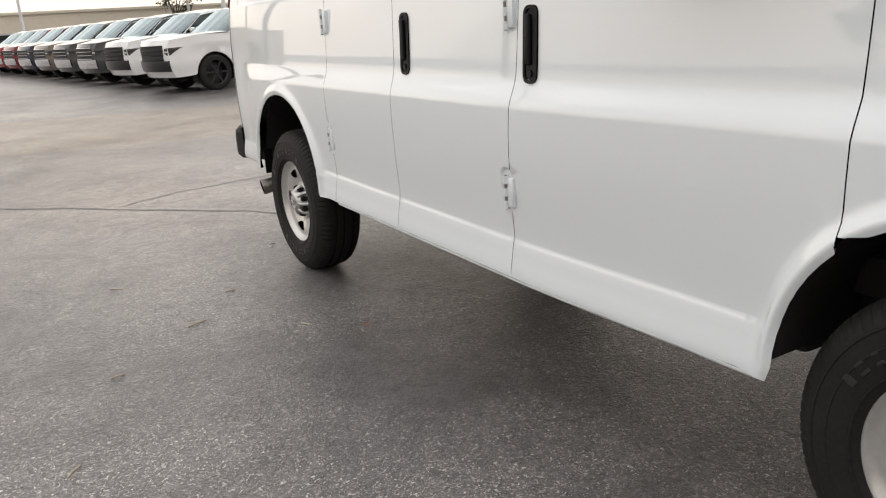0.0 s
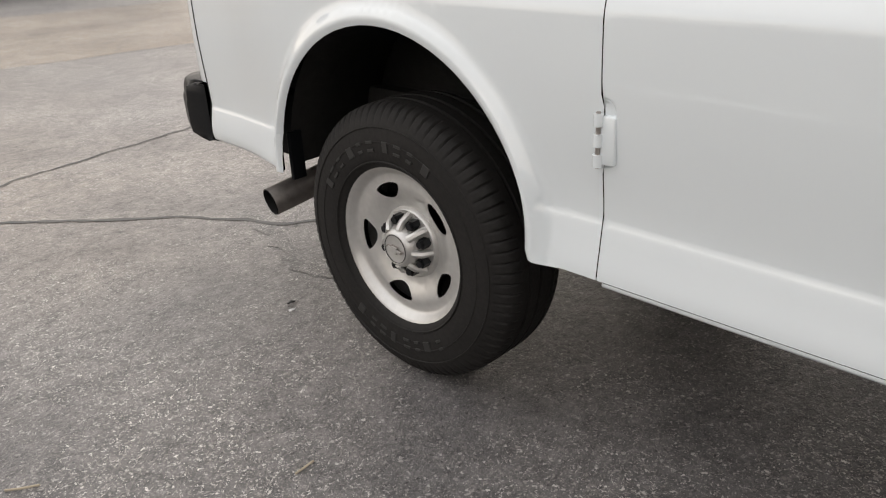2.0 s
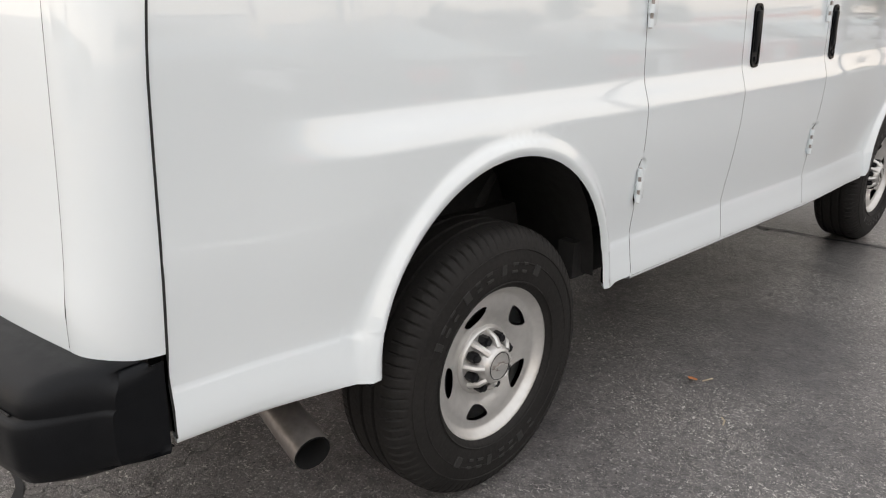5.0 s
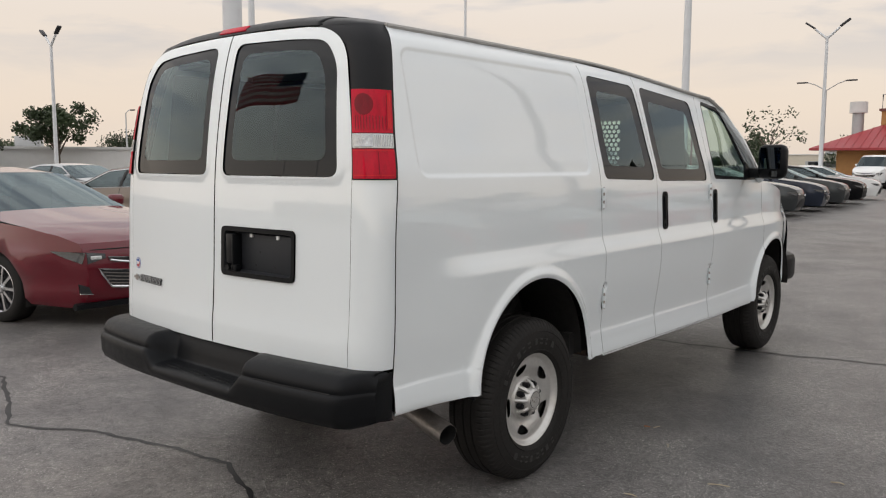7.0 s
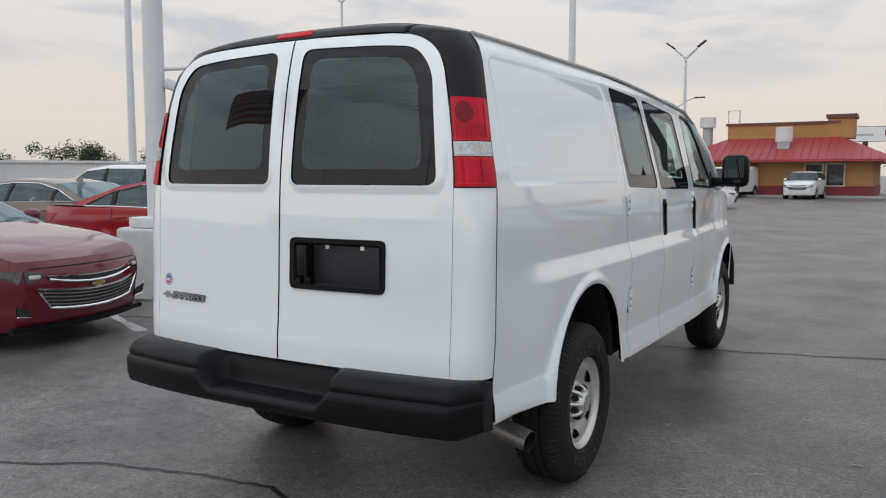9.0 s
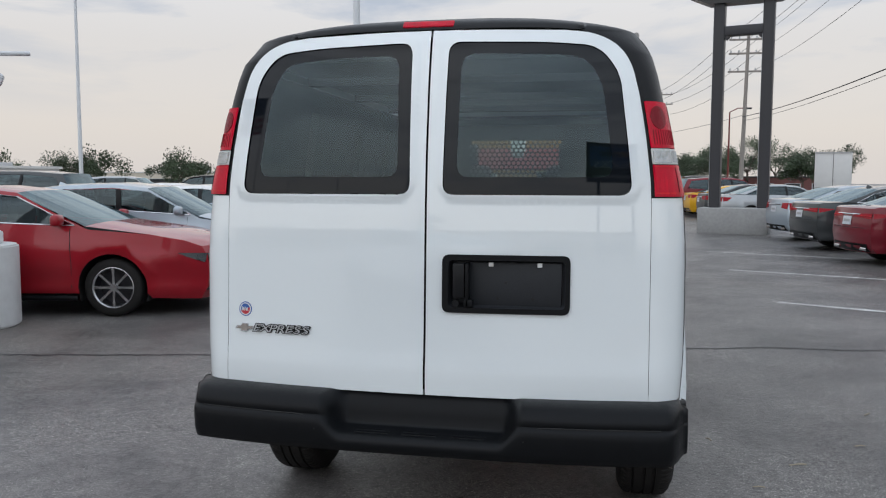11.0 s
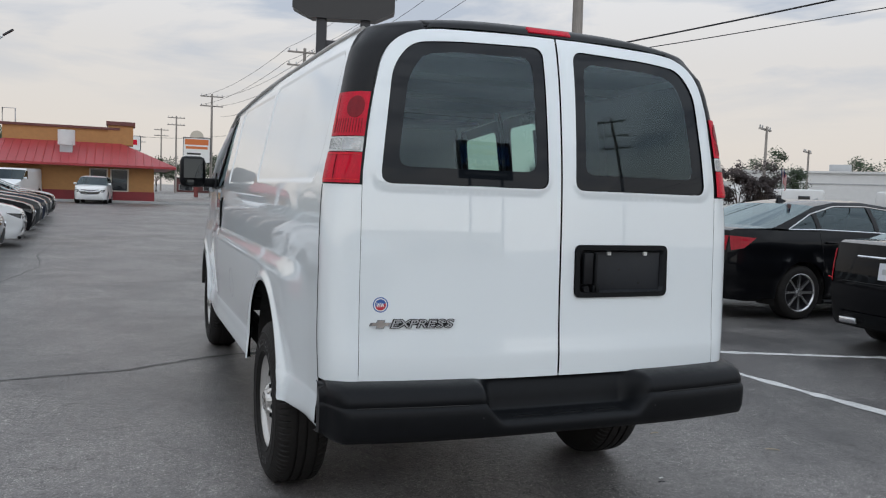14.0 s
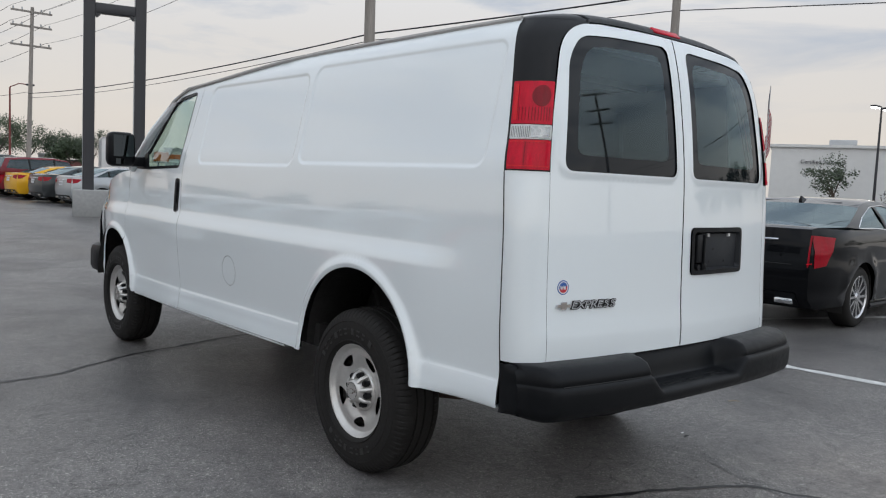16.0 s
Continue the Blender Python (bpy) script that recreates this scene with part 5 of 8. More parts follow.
    bar("valve", [(0.03, 0.165 * math.cos(a), 0.165 * math.sin(a)), (0.075, 0.16 * math.cos(a), 0.16 * math.sin(a))], 0.006, M["cap_black"], w, "black tyre valve", seg=8)
    # raised sidewall lettering: plain blocks of uneven width
    k = 0
    for a0, a1, count in ((62, 152, 10), (236, 302, 8)):
        for i in range(count):
            ang = math.radians(a0 + (a1 - a0) * (i + 0.3 * ((i * 5) % 3 - 1) * 0.3) / (count - 1))
            c, s = math.cos(ang), math.sin(ang)
            for dz, hh in ((0.011, 0.008), (-0.011, 0.008)) if (i * 7) % 3 else ((0.0, 0.030),):
                bm = bmesh.new()
                add_box(bm, (0.1290, 0, 0.288 + dz), (0.0042, 0.026 - 0.006 * ((i * 3) % 2), hh), bevel=0.0015)
                bmesh.ops.transform(bm, matrix=Matrix(((1, 0, 0, 0), (0, s, c, 0), (0, -c, s, 0), (0, 0, 0, 1))), verts=bm.verts)
                part("raised_letter_block", bm, M["rubber_letter"], ty)
    return w


for nm, x, y, turn in (("rr", 1, 0.0, 40), ("fr", 1, 3.55, 12), ("rl", -1, 0.0, 58), ("fl", -1, 3.55, 80)):
    w = van_wheel(turn)
    w.name = "wheel"
    w.parent = van
    w.matrix_basis = pose(x * (0.868 if y < 1 else 0.81), y, 0.366, 0, 0, 0 if x > 0 else 180)


def sill_flange(side):
    """Painted pinch flange that runs below the doors."""
    ys = np.linspace(0.66, 3.06, 12)
    rows = [[(side * (sx(y, sill_z(y)) - d), float(y), sill_z(y) - h) for y in ys] for d, h in ((0.018, 0.003), (0.008, 0.005), (0.006, 0.011), (0.010, 0.017), (0.022, 0.019), (0.05, 0.017))]
    loft("sill_flange", rows, M["van_white"], van, "white sill flange")
    bar("sill_gap", [(side * (sx(y, sill_z(y)) - 0.006), float(y), sill_z(y) - 0.001) for y in ys], 0.0035, M["seam"], van, seg=5)


sill_flange(1)
sill_flange(-1)


# underbody
def under():
    box("floor_pan", (0, 1.6, 0.64), (1.30, 5.0, 0.10), M["under"], van, "black underbody")
    for s in (1, -1):
        box("frame_rail", (s * 0.48, 1.6, 0.50), (0.09, 5.0, 0.16), M["under"], van)
        box("rocker_inner", (s * 0.88, 1.62, 0.55), (0.06, 2.35, 0.12), M["under"], van)
        box("rear_inner", (s * 0.86, -0.72, 0.60), (0.06, 0.42, 0.2), M["under"], van)
        # wheel housings
        for (c, r) in ((R_ARCH, R_RAD), (F_ARCH, F_RAD)):
            v, f = [], []
            for k in range(19):
                t = math.pi * k / 18
                yy, zz2 = c[0] + (r + 0.03) * math.cos(t), c[1] + (r + 0.045) * math.sin(t)
                v += [(s * 0.955, yy, zz2), (s * 0.60, yy, zz2)]
            f = [(2 * i, 2 * i + 1, 2 * i + 3, 2 * i + 2) for i in range(18)]
            f.append(tuple(2 * i + 1 for i in range(19)))
            mesh_object("wheel_housing", v, f, M["under"], van, "dark wheel housing")
        bar("leaf_spring", [(s * 0.55, -0.75, 0.52), (s * 0.55, -0.3, 0.36), (s * 0.55, 0.0, 0.31), (s * 0.55, 0.4, 0.38), (s * 0.55, 0.75, 0.50)], 0.03, M["rust"], van, seg=6)
    bar("rear_axle", [(-0.74, 0, 0.387), (0.74, 0, 0.387)], 0.055, M["under"], van, "rear axle tube")
    bm = bmesh.new()
    bmesh.ops.create_icosphere(bm, subdivisions=3, radius=0.16, matrix=pose(0, 0, 0.387) @ Matrix.Diagonal((1, 0.9, 1, 1)))
    part("differential", bm, M["under"], van, smooth=True)
    bar("drive_shaft", [(0, 0.1, 0.40), (0, 3.0, 0.46)], 0.045, M["under"], van)
    ex = bar("exhaust_pipe", [(0.56, 0.8, 0.47), (0.58, 0.45, 0.50), (0.58, 0.1, 0.58), (0.50, -0.15, 0.54), (0.42, -0.32, 0.50), (0.46, -0.47, 0.455), (0.60, -0.56, 0.424), (0.80, -0.60, 0.383)], 0.030, M["rust"], van, "rusty tailpipe", seg=12)
    bm = bmesh.new()
    tube(bm, [(0.66, -0.575, 0.412), (0.84, -0.607, 0.374), (0.965, -0.628, 0.350)], 0.047, 24, cap=False)
    tip = part("exhaust_tip", bm, M["steel"], ex, "dull steel exhaust tip", smooth=True)
    bar("bore", [(0.966, -0.6282, 0.3498), (0.84, -0.607, 0.374), (0.70, -0.582, 0.403)], 0.0435, M["soot"], tip, "sooty black bore", seg=24, cap=False)
    bar("bore_end", [(0.70, -0.582, 0.403), (0.69, -0.580, 0.405)], 0.043, M["soot"], tip, seg=16)
    bm = bmesh.new()
    add_box(bm, (0.955, -0.462, 0.540), (0.050, 0.014, 0.15), bevel=0.004)
    part("splash_flap", bm, M["plastic"], van, "short black splash flap")
    # unseen boxes added to block light, so the ground beneath stays dark
    box("tank_light_block", (-0.34, 1.65, 0.49), (0.62, 1.4, 0.20), M["under"], van, "unseen black tank shape added to block light under the van", bevel=0.05)
    box("shield_light_block", (0.46, 1.75, 0.47), (0.66, 1.5, 0.20), M["under"], van, "unseen dull black shield shape added to block light under the van", bevel=0.05)
    box("muffler_light_block", (0.50, 1.45, 0.38), (0.30, 0.70, 0.15), M["rust"], van, "unseen rusty muffler shape added to block light under the van", bevel=0.05)
    box("gearbox_light_block", (0, 2.75, 0.46), (0.42, 0.7, 0.30), M["under"], van, bevel=0.06)
    for y in (0.75, 2.42, 3.05):
        box("member_light_block", (0, y, 0.50), (1.60, 0.09, 0.10), M["under"], van, bevel=0.02)
    for s in (1, -1):
        bar("hanger", [(s * 0.55, 0.62, 0.50), (s * 0.75, 0.62, 0.50)], 0.02, M["rust"], van)
        bar("shock_absorber", [(s * 0.62, 0.12, 0.42), (s * 0.58, 0.42, 0.80)], 0.025, M["under"], van)


under()


# cargo hold and cab as seen through the glass
def cabin():
    box("cargo_floor", (0, 0.6, 1.02), (1.76, 3.2, 0.04), M["interior"], van, "bare grey cargo floor")
    for s in (1, -1):
        lo = [(s * 0.90, y, 1.04) for y in np.linspace(-1.0, 2.0, 10)]
        hi = [(s * 0.905, y, 1.38) for y in np.linspace(-1.0, 2.0, 10)]
        loft("lining", [lo, hi], M["interior"], van, smooth=False)
    lo = [(-0.90, y, 1.44) for y in np.linspace(-0.8, 2.0, 10)]
    hi = [(-0.80, y, 1.97) for y in np.linspace(-0.8, 2.0, 10)]
    loft("lining", [lo, hi], M["interior"], van, smooth=False)
    lo = [(0.90, y, 1.44) for y in np.linspace(-0.8, 0.62, 6)]
    hi = [(0.80, y, 1.97) for y in np.linspace(-0.8, 0.62, 6)]
    loft("lining", [lo, hi], M["interior"], van, smooth=False)
    box("headliner", (0, 0.3, 2.0), (1.5, 2.2, 0.02), M["interior"], van)
    box("headliner", (0, 1.88, 1.935), (1.5, 0.9, 0.02), M["interior"], van)
    for y in (-0.3, 0.45, 1.2):
        box("roof_bow", (0, y, 1.975), (1.5, 0.06, 0.04), M["interior"], van)
    for s in (1, -1):
        for y in (-0.1, 0.6) if s > 0 else (-0.1, 0.68, 1.35):
            box("wall_rib", (s * 0.84, y, 1.45), (0.04, 0.05, 0.8), M["interior"], van, ry=-s * 8)
    # bulkhead with a perforated screen in its middle
    S = lambda u, v: np.stack([u, np.full(len(u), 2.02), v], 1)
    holes = []
    pitch = 0.036
    r = 0
    z = 1.33
    while z < 1.82:
        x = -0.33 + (pitch / 2 if r % 2 else 0)
        while x < 0.34:
            holes.append(circle((x, z), 0.0145, 6))
            x += pitch
        z += pitch * 0.866
        r += 1
    v, f, nn = surf_data([(-0.36, 1.30), (0.36, 1.30), (0.36, 1.85), (-0.36, 1.85)], S, 0.2, holes, depth=0, out=(0, -1, 0), edge=0.1)
    bh = mesh_object("bulkhead", *frame_ring(), M["bulkhead"], van, "grey cargo bulkhead", smooth=False)
    mesh_object("perforated_screen", v, f, M["bulkhead"], bh, "perforated steel screen", smooth=False)
    for x in (-0.45, 0.45):
        st = new("seat")
        st.parent = van
        tagged(st, "grey cloth bucket seat")
        bm = bmesh.new()
        add_box(bm, (x, 2.62, 1.0), (0.48, 0.50, 0.16), bevel=0.05)
        part("cushion", bm, M["seat"], st, smooth=True)
        bm = bmesh.new()
        add_box(bm, (x, 2.36, 1.32), (0.47, 0.14, 0.62), bevel=0.05, rx=-10)
        part("backrest", bm, M["seat"], st, smooth=True)
        bm = bmesh.new()
        add_box(bm, (x, 2.30, 1.70), (0.27, 0.10, 0.20), bevel=0.04, rx=-8)
        part("headrest", bm, M["seat"], st, smooth=True)
    bm = bmesh.new()
    add_box(bm, (0, 3.02, 1.24), (1.7, 0.36, 0.26), bevel=0.06)
    part("dashboard", bm, M["cab_dark"], van, smooth=True)
    bm = bmesh.new()
    lathe(bm, [(0.012 * math.cos(t), 0.19 + 0.012 * math.sin(t)) for t in np.linspace(0, math.tau, 9)], 32, m=pose(-0.45, 2.80, 1.34, 0, 0, 0) @ pose(0, 0, 0, 25, 0, 90))
    part("steering_wheel", bm, M["cab_dark"], van, smooth=True)


def frame_ring():
    """Sheet-metal wall with a central opening for the screen."""
    y = 2.02
    o = [(-0.88, 0.75), (0.88, 0.75), (0.80, 1.97), (-0.80, 1.97)]
    i = [(-0.36, 1.30), (0.36, 1.30), (0.36, 1.85), (-0.36, 1.85)]
    v = [(x, y, z) for x, z in o + i] + [(x, y + 0.02, z) for x, z in o + i]
    f = [(k, (k + 1) % 4, 4 + (k + 1) % 4, 4 + k) for k in range(4)] + [(8 + k, 8 + (k + 1) % 4, 12 + (k + 1) % 4, 12 + k) for k in range(4)]
    return v, f


cabin()


# ---- other vehicles ----
GZ = -0.03  # level of the asphalt


def resample_profile(pts, step=0.14):
    return resample(pts, step, False)


KINDS = {
    # silhouette from the front bumper's foot over the roof to the rear bumper's foot; belt; greenhouse; axles
    "sedan": dict(L=4.88, W=0.92, front=[(2.34, 0.18), (2.41, 0.30), (2.44, 0.50), (2.43, 0.68), (2.37, 0.79)], hood=[(2.37, 0.79), (2.2, 0.86), (1.85, 0.93), (1.12, 1.02)],
                  screen=[(1.12, 1.02), (0.28, 1.39)], roof=[(0.28, 1.39), (-0.2, 1.445), (-0.7, 1.435), (-1.08, 1.375)], back=[(-1.08, 1.375), (-1.86, 1.10)],
                  boot=[(-1.86, 1.10), (-2.30, 1.085), (-2.38, 1.06)], rear=[(-2.38, 1.06), (-2.42, 0.86), (-2.44, 0.60), (-2.40, 0.34), (-2.32, 0.24)],
                  belt=[(2.37, 0.79), (1.15, 0.985), (-1.9, 1.075), (-2.4, 1.03)], glass=[(1.00, 1.03), (0.30, 1.345), (-0.2, 1.395), (-0.75, 1.385), (-1.20, 1.28), (-1.62, 1.09)], posts=[-0.15, -1.12],
                  axles=(1.42, -1.42), r=0.33, top=0.58),
    "coupe": dict(L=4.68, W=0.925, front=[(2.26, 0.18), (2.33, 0.32), (2.34, 0.50), (2.30, 0.64), (2.20, 0.72)], hood=[(2.20, 0.72), (1.8, 0.84), (0.92, 0.98)],
                  screen=[(0.92, 0.98), (0.12, 1.34)], roof=[(0.12, 1.34), (-0.3, 1.395), (-0.75, 1.37), (-1.05, 1.31)], back=[(-1.05, 1.31), (-1.72, 1.10)],
                  boot=[(-1.72, 1.10), (-2.20, 1.09), (-2.28, 1.07)], rear=[(-2.28, 1.07), (-2.32, 0.86), (-2.34, 0.60), (-2.30, 0.34), (-2.22, 0.24)],
                  belt=[(2.2, 0.72), (0.95, 0.955), (-1.75, 1.07), (-2.3, 1.03)], glass=[(0.82, 1.0), (0.14, 1.30), (-0.3, 1.345), (-0.7, 1.32), (-1.15, 1.20), (-1.40, 1.085)], posts=[-0.55],
                  axles=(1.38, -1.38), r=0.335, top=0.57),
    "hatch": dict(L=3.65, W=0.80, front=[(1.74, 0.20), (1.81, 0.36), (1.82, 0.58), (1.76, 0.74), (1.66, 0.82)], hood=[(1.66, 0.82), (1.3, 0.95), (0.92, 1.03)],
                  screen=[(0.92, 1.03), (0.20, 1.42)], roof=[(0.20, 1.42), (-0.3, 1.48), (-1.0, 1.46), (-1.45, 1.40)], back=[(-1.45, 1.40), (-1.72, 1.05)],
                  boot=[(-1.72, 1.05), (-1.76, 0.98)], rear=[(-1.76, 0.98), (-1.82, 0.62), (-1.78, 0.34), (-1.70, 0.26)],
                  belt=[(1.66, 0.82), (0.95, 1.0), (-1.5, 1.12), (-1.75, 1.05)], glass=[(0.82, 1.05), (0.22, 1.375), (-0.3, 1.425), (-0.95, 1.40), (-1.25, 1.33), (-1.35, 1.15)], posts=[-0.2, -0.95],
                  axles=(1.20, -1.19), r=0.31, top=0.62),
    "suv": dict(L=4.9, W=0.97, front=[(2.34, 0.26), (2.42, 0.42), (2.44, 0.72), (2.40, 0.92), (2.30, 1.02)], hood=[(2.30, 1.02), (1.9, 1.11), (1.22, 1.16)],
                screen=[(1.22, 1.16), (0.52, 1.66)], roof=[(0.52, 1.66), (0.0, 1.74), (-1.2, 1.74), (-2.0, 1.68)], back=[(-2.0, 1.68), (-2.26, 1.18)],
                boot=[(-2.26, 1.18), (-2.34, 1.06)], rear=[(-2.34, 1.06), (-2.42, 0.70), (-2.40, 0.44), (-2.30, 0.34)],
                belt=[(2.3, 1.02), (1.25, 1.12), (-2.2, 1.20), (-2.35, 1.12)], glass=[(1.12, 1.19), (0.55, 1.61), (0.0, 1.67), (-1.2, 1.66), (-1.85, 1.60), (-2.02, 1.25)], posts=[0.0, -1.05],
                axles=(1.45, -1.42), r=0.37, top=0.64),
    "pickup": dict(L=5.85, W=1.0, front=[(2.80, 0.36), (2.88, 0.50), (2.92, 0.72), (2.92, 1.05), (2.84, 1.20)], hood=[(2.84, 1.20), (2.3, 1.28), (1.50, 1.30)],
                   screen=[(1.50, 1.30), (0.80, 1.80)], roof=[(0.80, 1.80), (0.4, 1.88), (-0.5, 1.89), (-0.98, 1.85)], back=[(-0.98, 1.85), (-1.12, 1.36)],
                   boot=[(-1.12, 1.36), (-1.16, 1.33), (-2.80, 1.33), (-2.86, 1.31)], rear=[(-2.86, 1.31), (-2.90, 0.90), (-2.92, 0.58), (-2.80, 0.50)],
                   belt=[(2.84, 1.20), (1.5, 1.27), (-1.1, 1.30), (-2.88, 1.28)], glass=[(1.36, 1.33), (0.84, 1.74), (0.4, 1.81), (-0.5, 1.81), (-0.90, 1.77), (-0.98, 1.36)], posts=[0.15],
                   axles=(1.92, -1.72), r=0.41, top=0.72),
    "panel_van": dict(L=5.6, W=1.0, front=[(2.66, 0.36), (2.74, 0.50), (2.76, 0.80), (2.70, 1.02), (2.60, 1.12)], hood=[(2.60, 1.12), (2.3, 1.22), (1.85, 1.34)],
                      screen=[(1.85, 1.34), (1.15, 1.95)], roof=[(1.15, 1.95), (0.8, 2.06), (-1.5, 2.12), (-2.45, 2.10), (-2.58, 2.04)], back=[(-2.58, 2.04), (-2.70, 1.45)],
                      boot=[(-2.70, 1.45), (-2.74, 1.2)], rear=[(-2.74, 1.2), (-2.78, 0.8), (-2.78, 0.56), (-2.66, 0.46)],
                      belt=[(2.6, 1.12), (1.8, 1.36), (-2.6, 1.44), (-2.75, 1.4)], glass=[(1.70, 1.40), (1.20, 1.86), (1.0, 1.92), (0.75, 1.92), (0.70, 1.40)], posts=[],
                      axles=(1.78, -1.65), r=0.385, top=0.84),
}


def car_wheel(r, width, mat, spokes, seg=36):
    w = new("wheel")
    k = r / 0.35
    bm = bmesh.new()
    h = width / 2
    rim_r = r * 0.70
    lathe(bm, [(-h, rim_r), (-h * 1.04, r * 0.84), (-h * 0.92, r * 0.95), (-h * 0.72, r), (h * 0.72, r), (h * 0.92, r * 0.95), (h * 1.04, r * 0.84), (h * 0.98, rim_r)], seg)
    part("tyre", bm, M["rubber"], w, "black tyre", smooth=True, angle=40)
    bm = bmesh.new()
    lathe(bm, [(h * 0.96, rim_r * 1.02), (h * 0.98, rim_r), (h * 0.82, rim_r * 0.94), (-h * 0.5, rim_r * 0.88), (-h * 0.5, 0.02)], seg)
    rim = part("rim", bm, M["alloy_dark"] if mat is M["alloy_dark"] else M["pole_dark"], w, smooth=True, angle=40)
    bm = bmesh.new()
    lathe(bm, [(h * 0.97, rim_r * 1.025), (h * 1.0, rim_r * 0.985), (h * 0.86, rim_r * 0.93)], seg)
    part("rim_edge", bm, mat, rim, smooth=True)
    for i in range(spokes):
        a = i * math.tau / spokes
        c, s = math.cos(a), math.sin(a)
        t0, t1 = 0.16 * r, 0.075 * r
        bm = bmesh.new()
        quad = []
        for rad, tw, x in ((0.10 * r, t0 * 0.6, h * 0.80), (rim_r * 0.55, t1, h * 0.86), (rim_r * 0.97, t0 * 0.62, h * 0.90)):
            row = []
            for sd, dx in ((-1, -0.03), (-1, 0), (1, 0), (1, -0.03)):
                row.append(bm.verts.new((x + dx, rad * c - sd * tw * s / 2, rad * s + sd * tw * c / 2)))
            quad.append(row)
        for p, q in zip(quad, quad[1:]):
            for j in range(3):
                bm.faces.new((p[j], p[j + 1], q[j + 1], q[j]))
        part("spoke", bm, mat, rim)
    bm = bmesh.new()
    bmesh.ops.create_cone(bm, cap_ends=True, segments=16, radius1=0.17 * r, radius2=0.13 * r, depth=0.03, matrix=pose(h * 0.84, 0, 0, 0, 90, 0))
    part("hub", bm, mat, rim, smooth=True)
    return w


def build_car(name, kind, paint, label, category, x, y, rz, group="", wheel="alloy", spokes=10, grille="bars", tail="wide", detail=2, plate=True, dark_roof=False, grow=1.0):
    K = KINDS[kind]
    L, W = K["L"], K["W"]
    car = thing(name, label, category, group)
    Htop = max(p[1] for p in K["roof"])
    belt = lerp_table(sorted(K["belt"]))
    wz = lerp_table([(0.18, 0.90), (0.30, 0.965), (0.5, 0.995), (0.68, 1.0), (0.80, 0.985), (0.98 if Htop < 1.6 else 1.1, 0.955 if Htop < 1.6 else 0.97), (Htop - 0.05, K["top"] / W + 0.10), (Htop + 0.03, K["top"] / W)])
    ax_f, ax_r = K["axles"]
    r = K["r"]
    ra = r + 0.055
    lo = K["front"][0][1]

    def half(s, z):
        s, z = np.asarray(s, float), np.asarray(z, float)
        e = np.maximum((s - (L / 2 - 0.85)) / 0.85, 0) ** 2.4 * 0.25 + np.maximum((-s - (L / 2 - 0.75)) / 0.75, 0) ** 2.4 * 0.20
        w = W * wz(z) * (1 - e)
        b = belt(s)
        w = w + 0.014 * np.exp(-((z - b + 0.20) / 0.05) ** 2)  # shoulder crease
        w = w - 0.018 * np.exp(-((z - 0.42) / 0.09) ** 2)  # hollow lower door
        for a in (ax_f, ax_r):
            rr = np.hypot(s - a, z - r)
            w = w + 0.02 * np.exp(-((rr - ra - 0.03) / 0.06) ** 2)
        return w

    S = {sd: (lambda u, v, sd=sd: np.stack([sd * half(u, v), u, v], 1)) for sd in (1, -1)}
    front, rear = K["front"], K["rear"]
    fy, ry = lerp_table(sorted((z, s) for s, z in front)), lerp_table(sorted((z, s) for s, z in rear))
    bow_f, bow_r = 0.13, 0.09

    def F(u, v):
        s = fy(v)
        h = half(s, v)
        return np.stack([u, s + bow_f * (1 - np.clip(np.abs(u) / h, 0, 1) ** 2), v], 1)

    def B(u, v):
        s = ry(v)
        h = half(s, v)
        return np.stack([u, s - bow_r * (1 - np.clip(np.abs(u) / h, 0, 1) ** 2), v], 1)

    st = 0.12 if detail > 1 else 0.2
    # side: sill with wheel openings, up to the belt
    def arch(a):
        return [(a + ra * math.cos(t), r + ra * math.sin(t)) for t in np.linspace(-0.35, math.pi + 0.35, 22)]
    sill = lo + 0.03
    low = [(rear[-1][0], rear[-1][1])] + [(ax_r - ra - 0.04, sill + 0.05)] + [p for p in arch(ax_r)[::-1] if p[1] > sill] + [p for p in arch(ax_f)[::-1] if p[1] > sill] + [(ax_f + ra + 0.04, sill)]
    up = front + K["hood"][1:-1] + [(s, float(belt(s))) for s in np.linspace(K["belt"][1][0], K["belt"][2][0], 14)] + ([K["boot"][0]] if kind == "pickup" else []) + K["boot"][1:] + rear[1:-1]
    if kind in ("suv", "panel_van", "hatch"):
        up = front + K["hood"][1:-1] + [(s, float(belt(s))) for s in np.linspace(K["belt"][1][0], K["belt"][2][0], 14)] + rear[:-1]
    for sd in (1, -1):
        patch("body_side", low + up, S[sd], paint, car, "", st, depth=0.015, out=(sd, 0, 0), edge=st * 0.8)
        # greenhouse side with glass
        gh = [(K["belt"][1][0], float(belt(K["belt"][1][0])))] + K["screen"][1:] + K["roof"][1:] + [K["back"][-1]]
        gl = K["glass"]
        base = [(s, float(belt(s)) + 0.025) for s in np.linspace(gl[-1][0], gl[0][0], 6)][1:-1]
        hole = gl + base
        gmat = M["glass_car"]
        grn = patch("pillar_frame", gh, S[sd], paint, car, "", 0.2, holes=[hole], depth=0.01, out=(sd, 0, 0), edge=0.12)
        patch("side_glass", hole, lambda u, v, sd=sd: S[sd](u, v) + np.array([-sd * 0.006, 0, 0]), gmat, car, "dark side glass", 0.3, depth=0, out=(sd, 0, 0), edge=0.15)
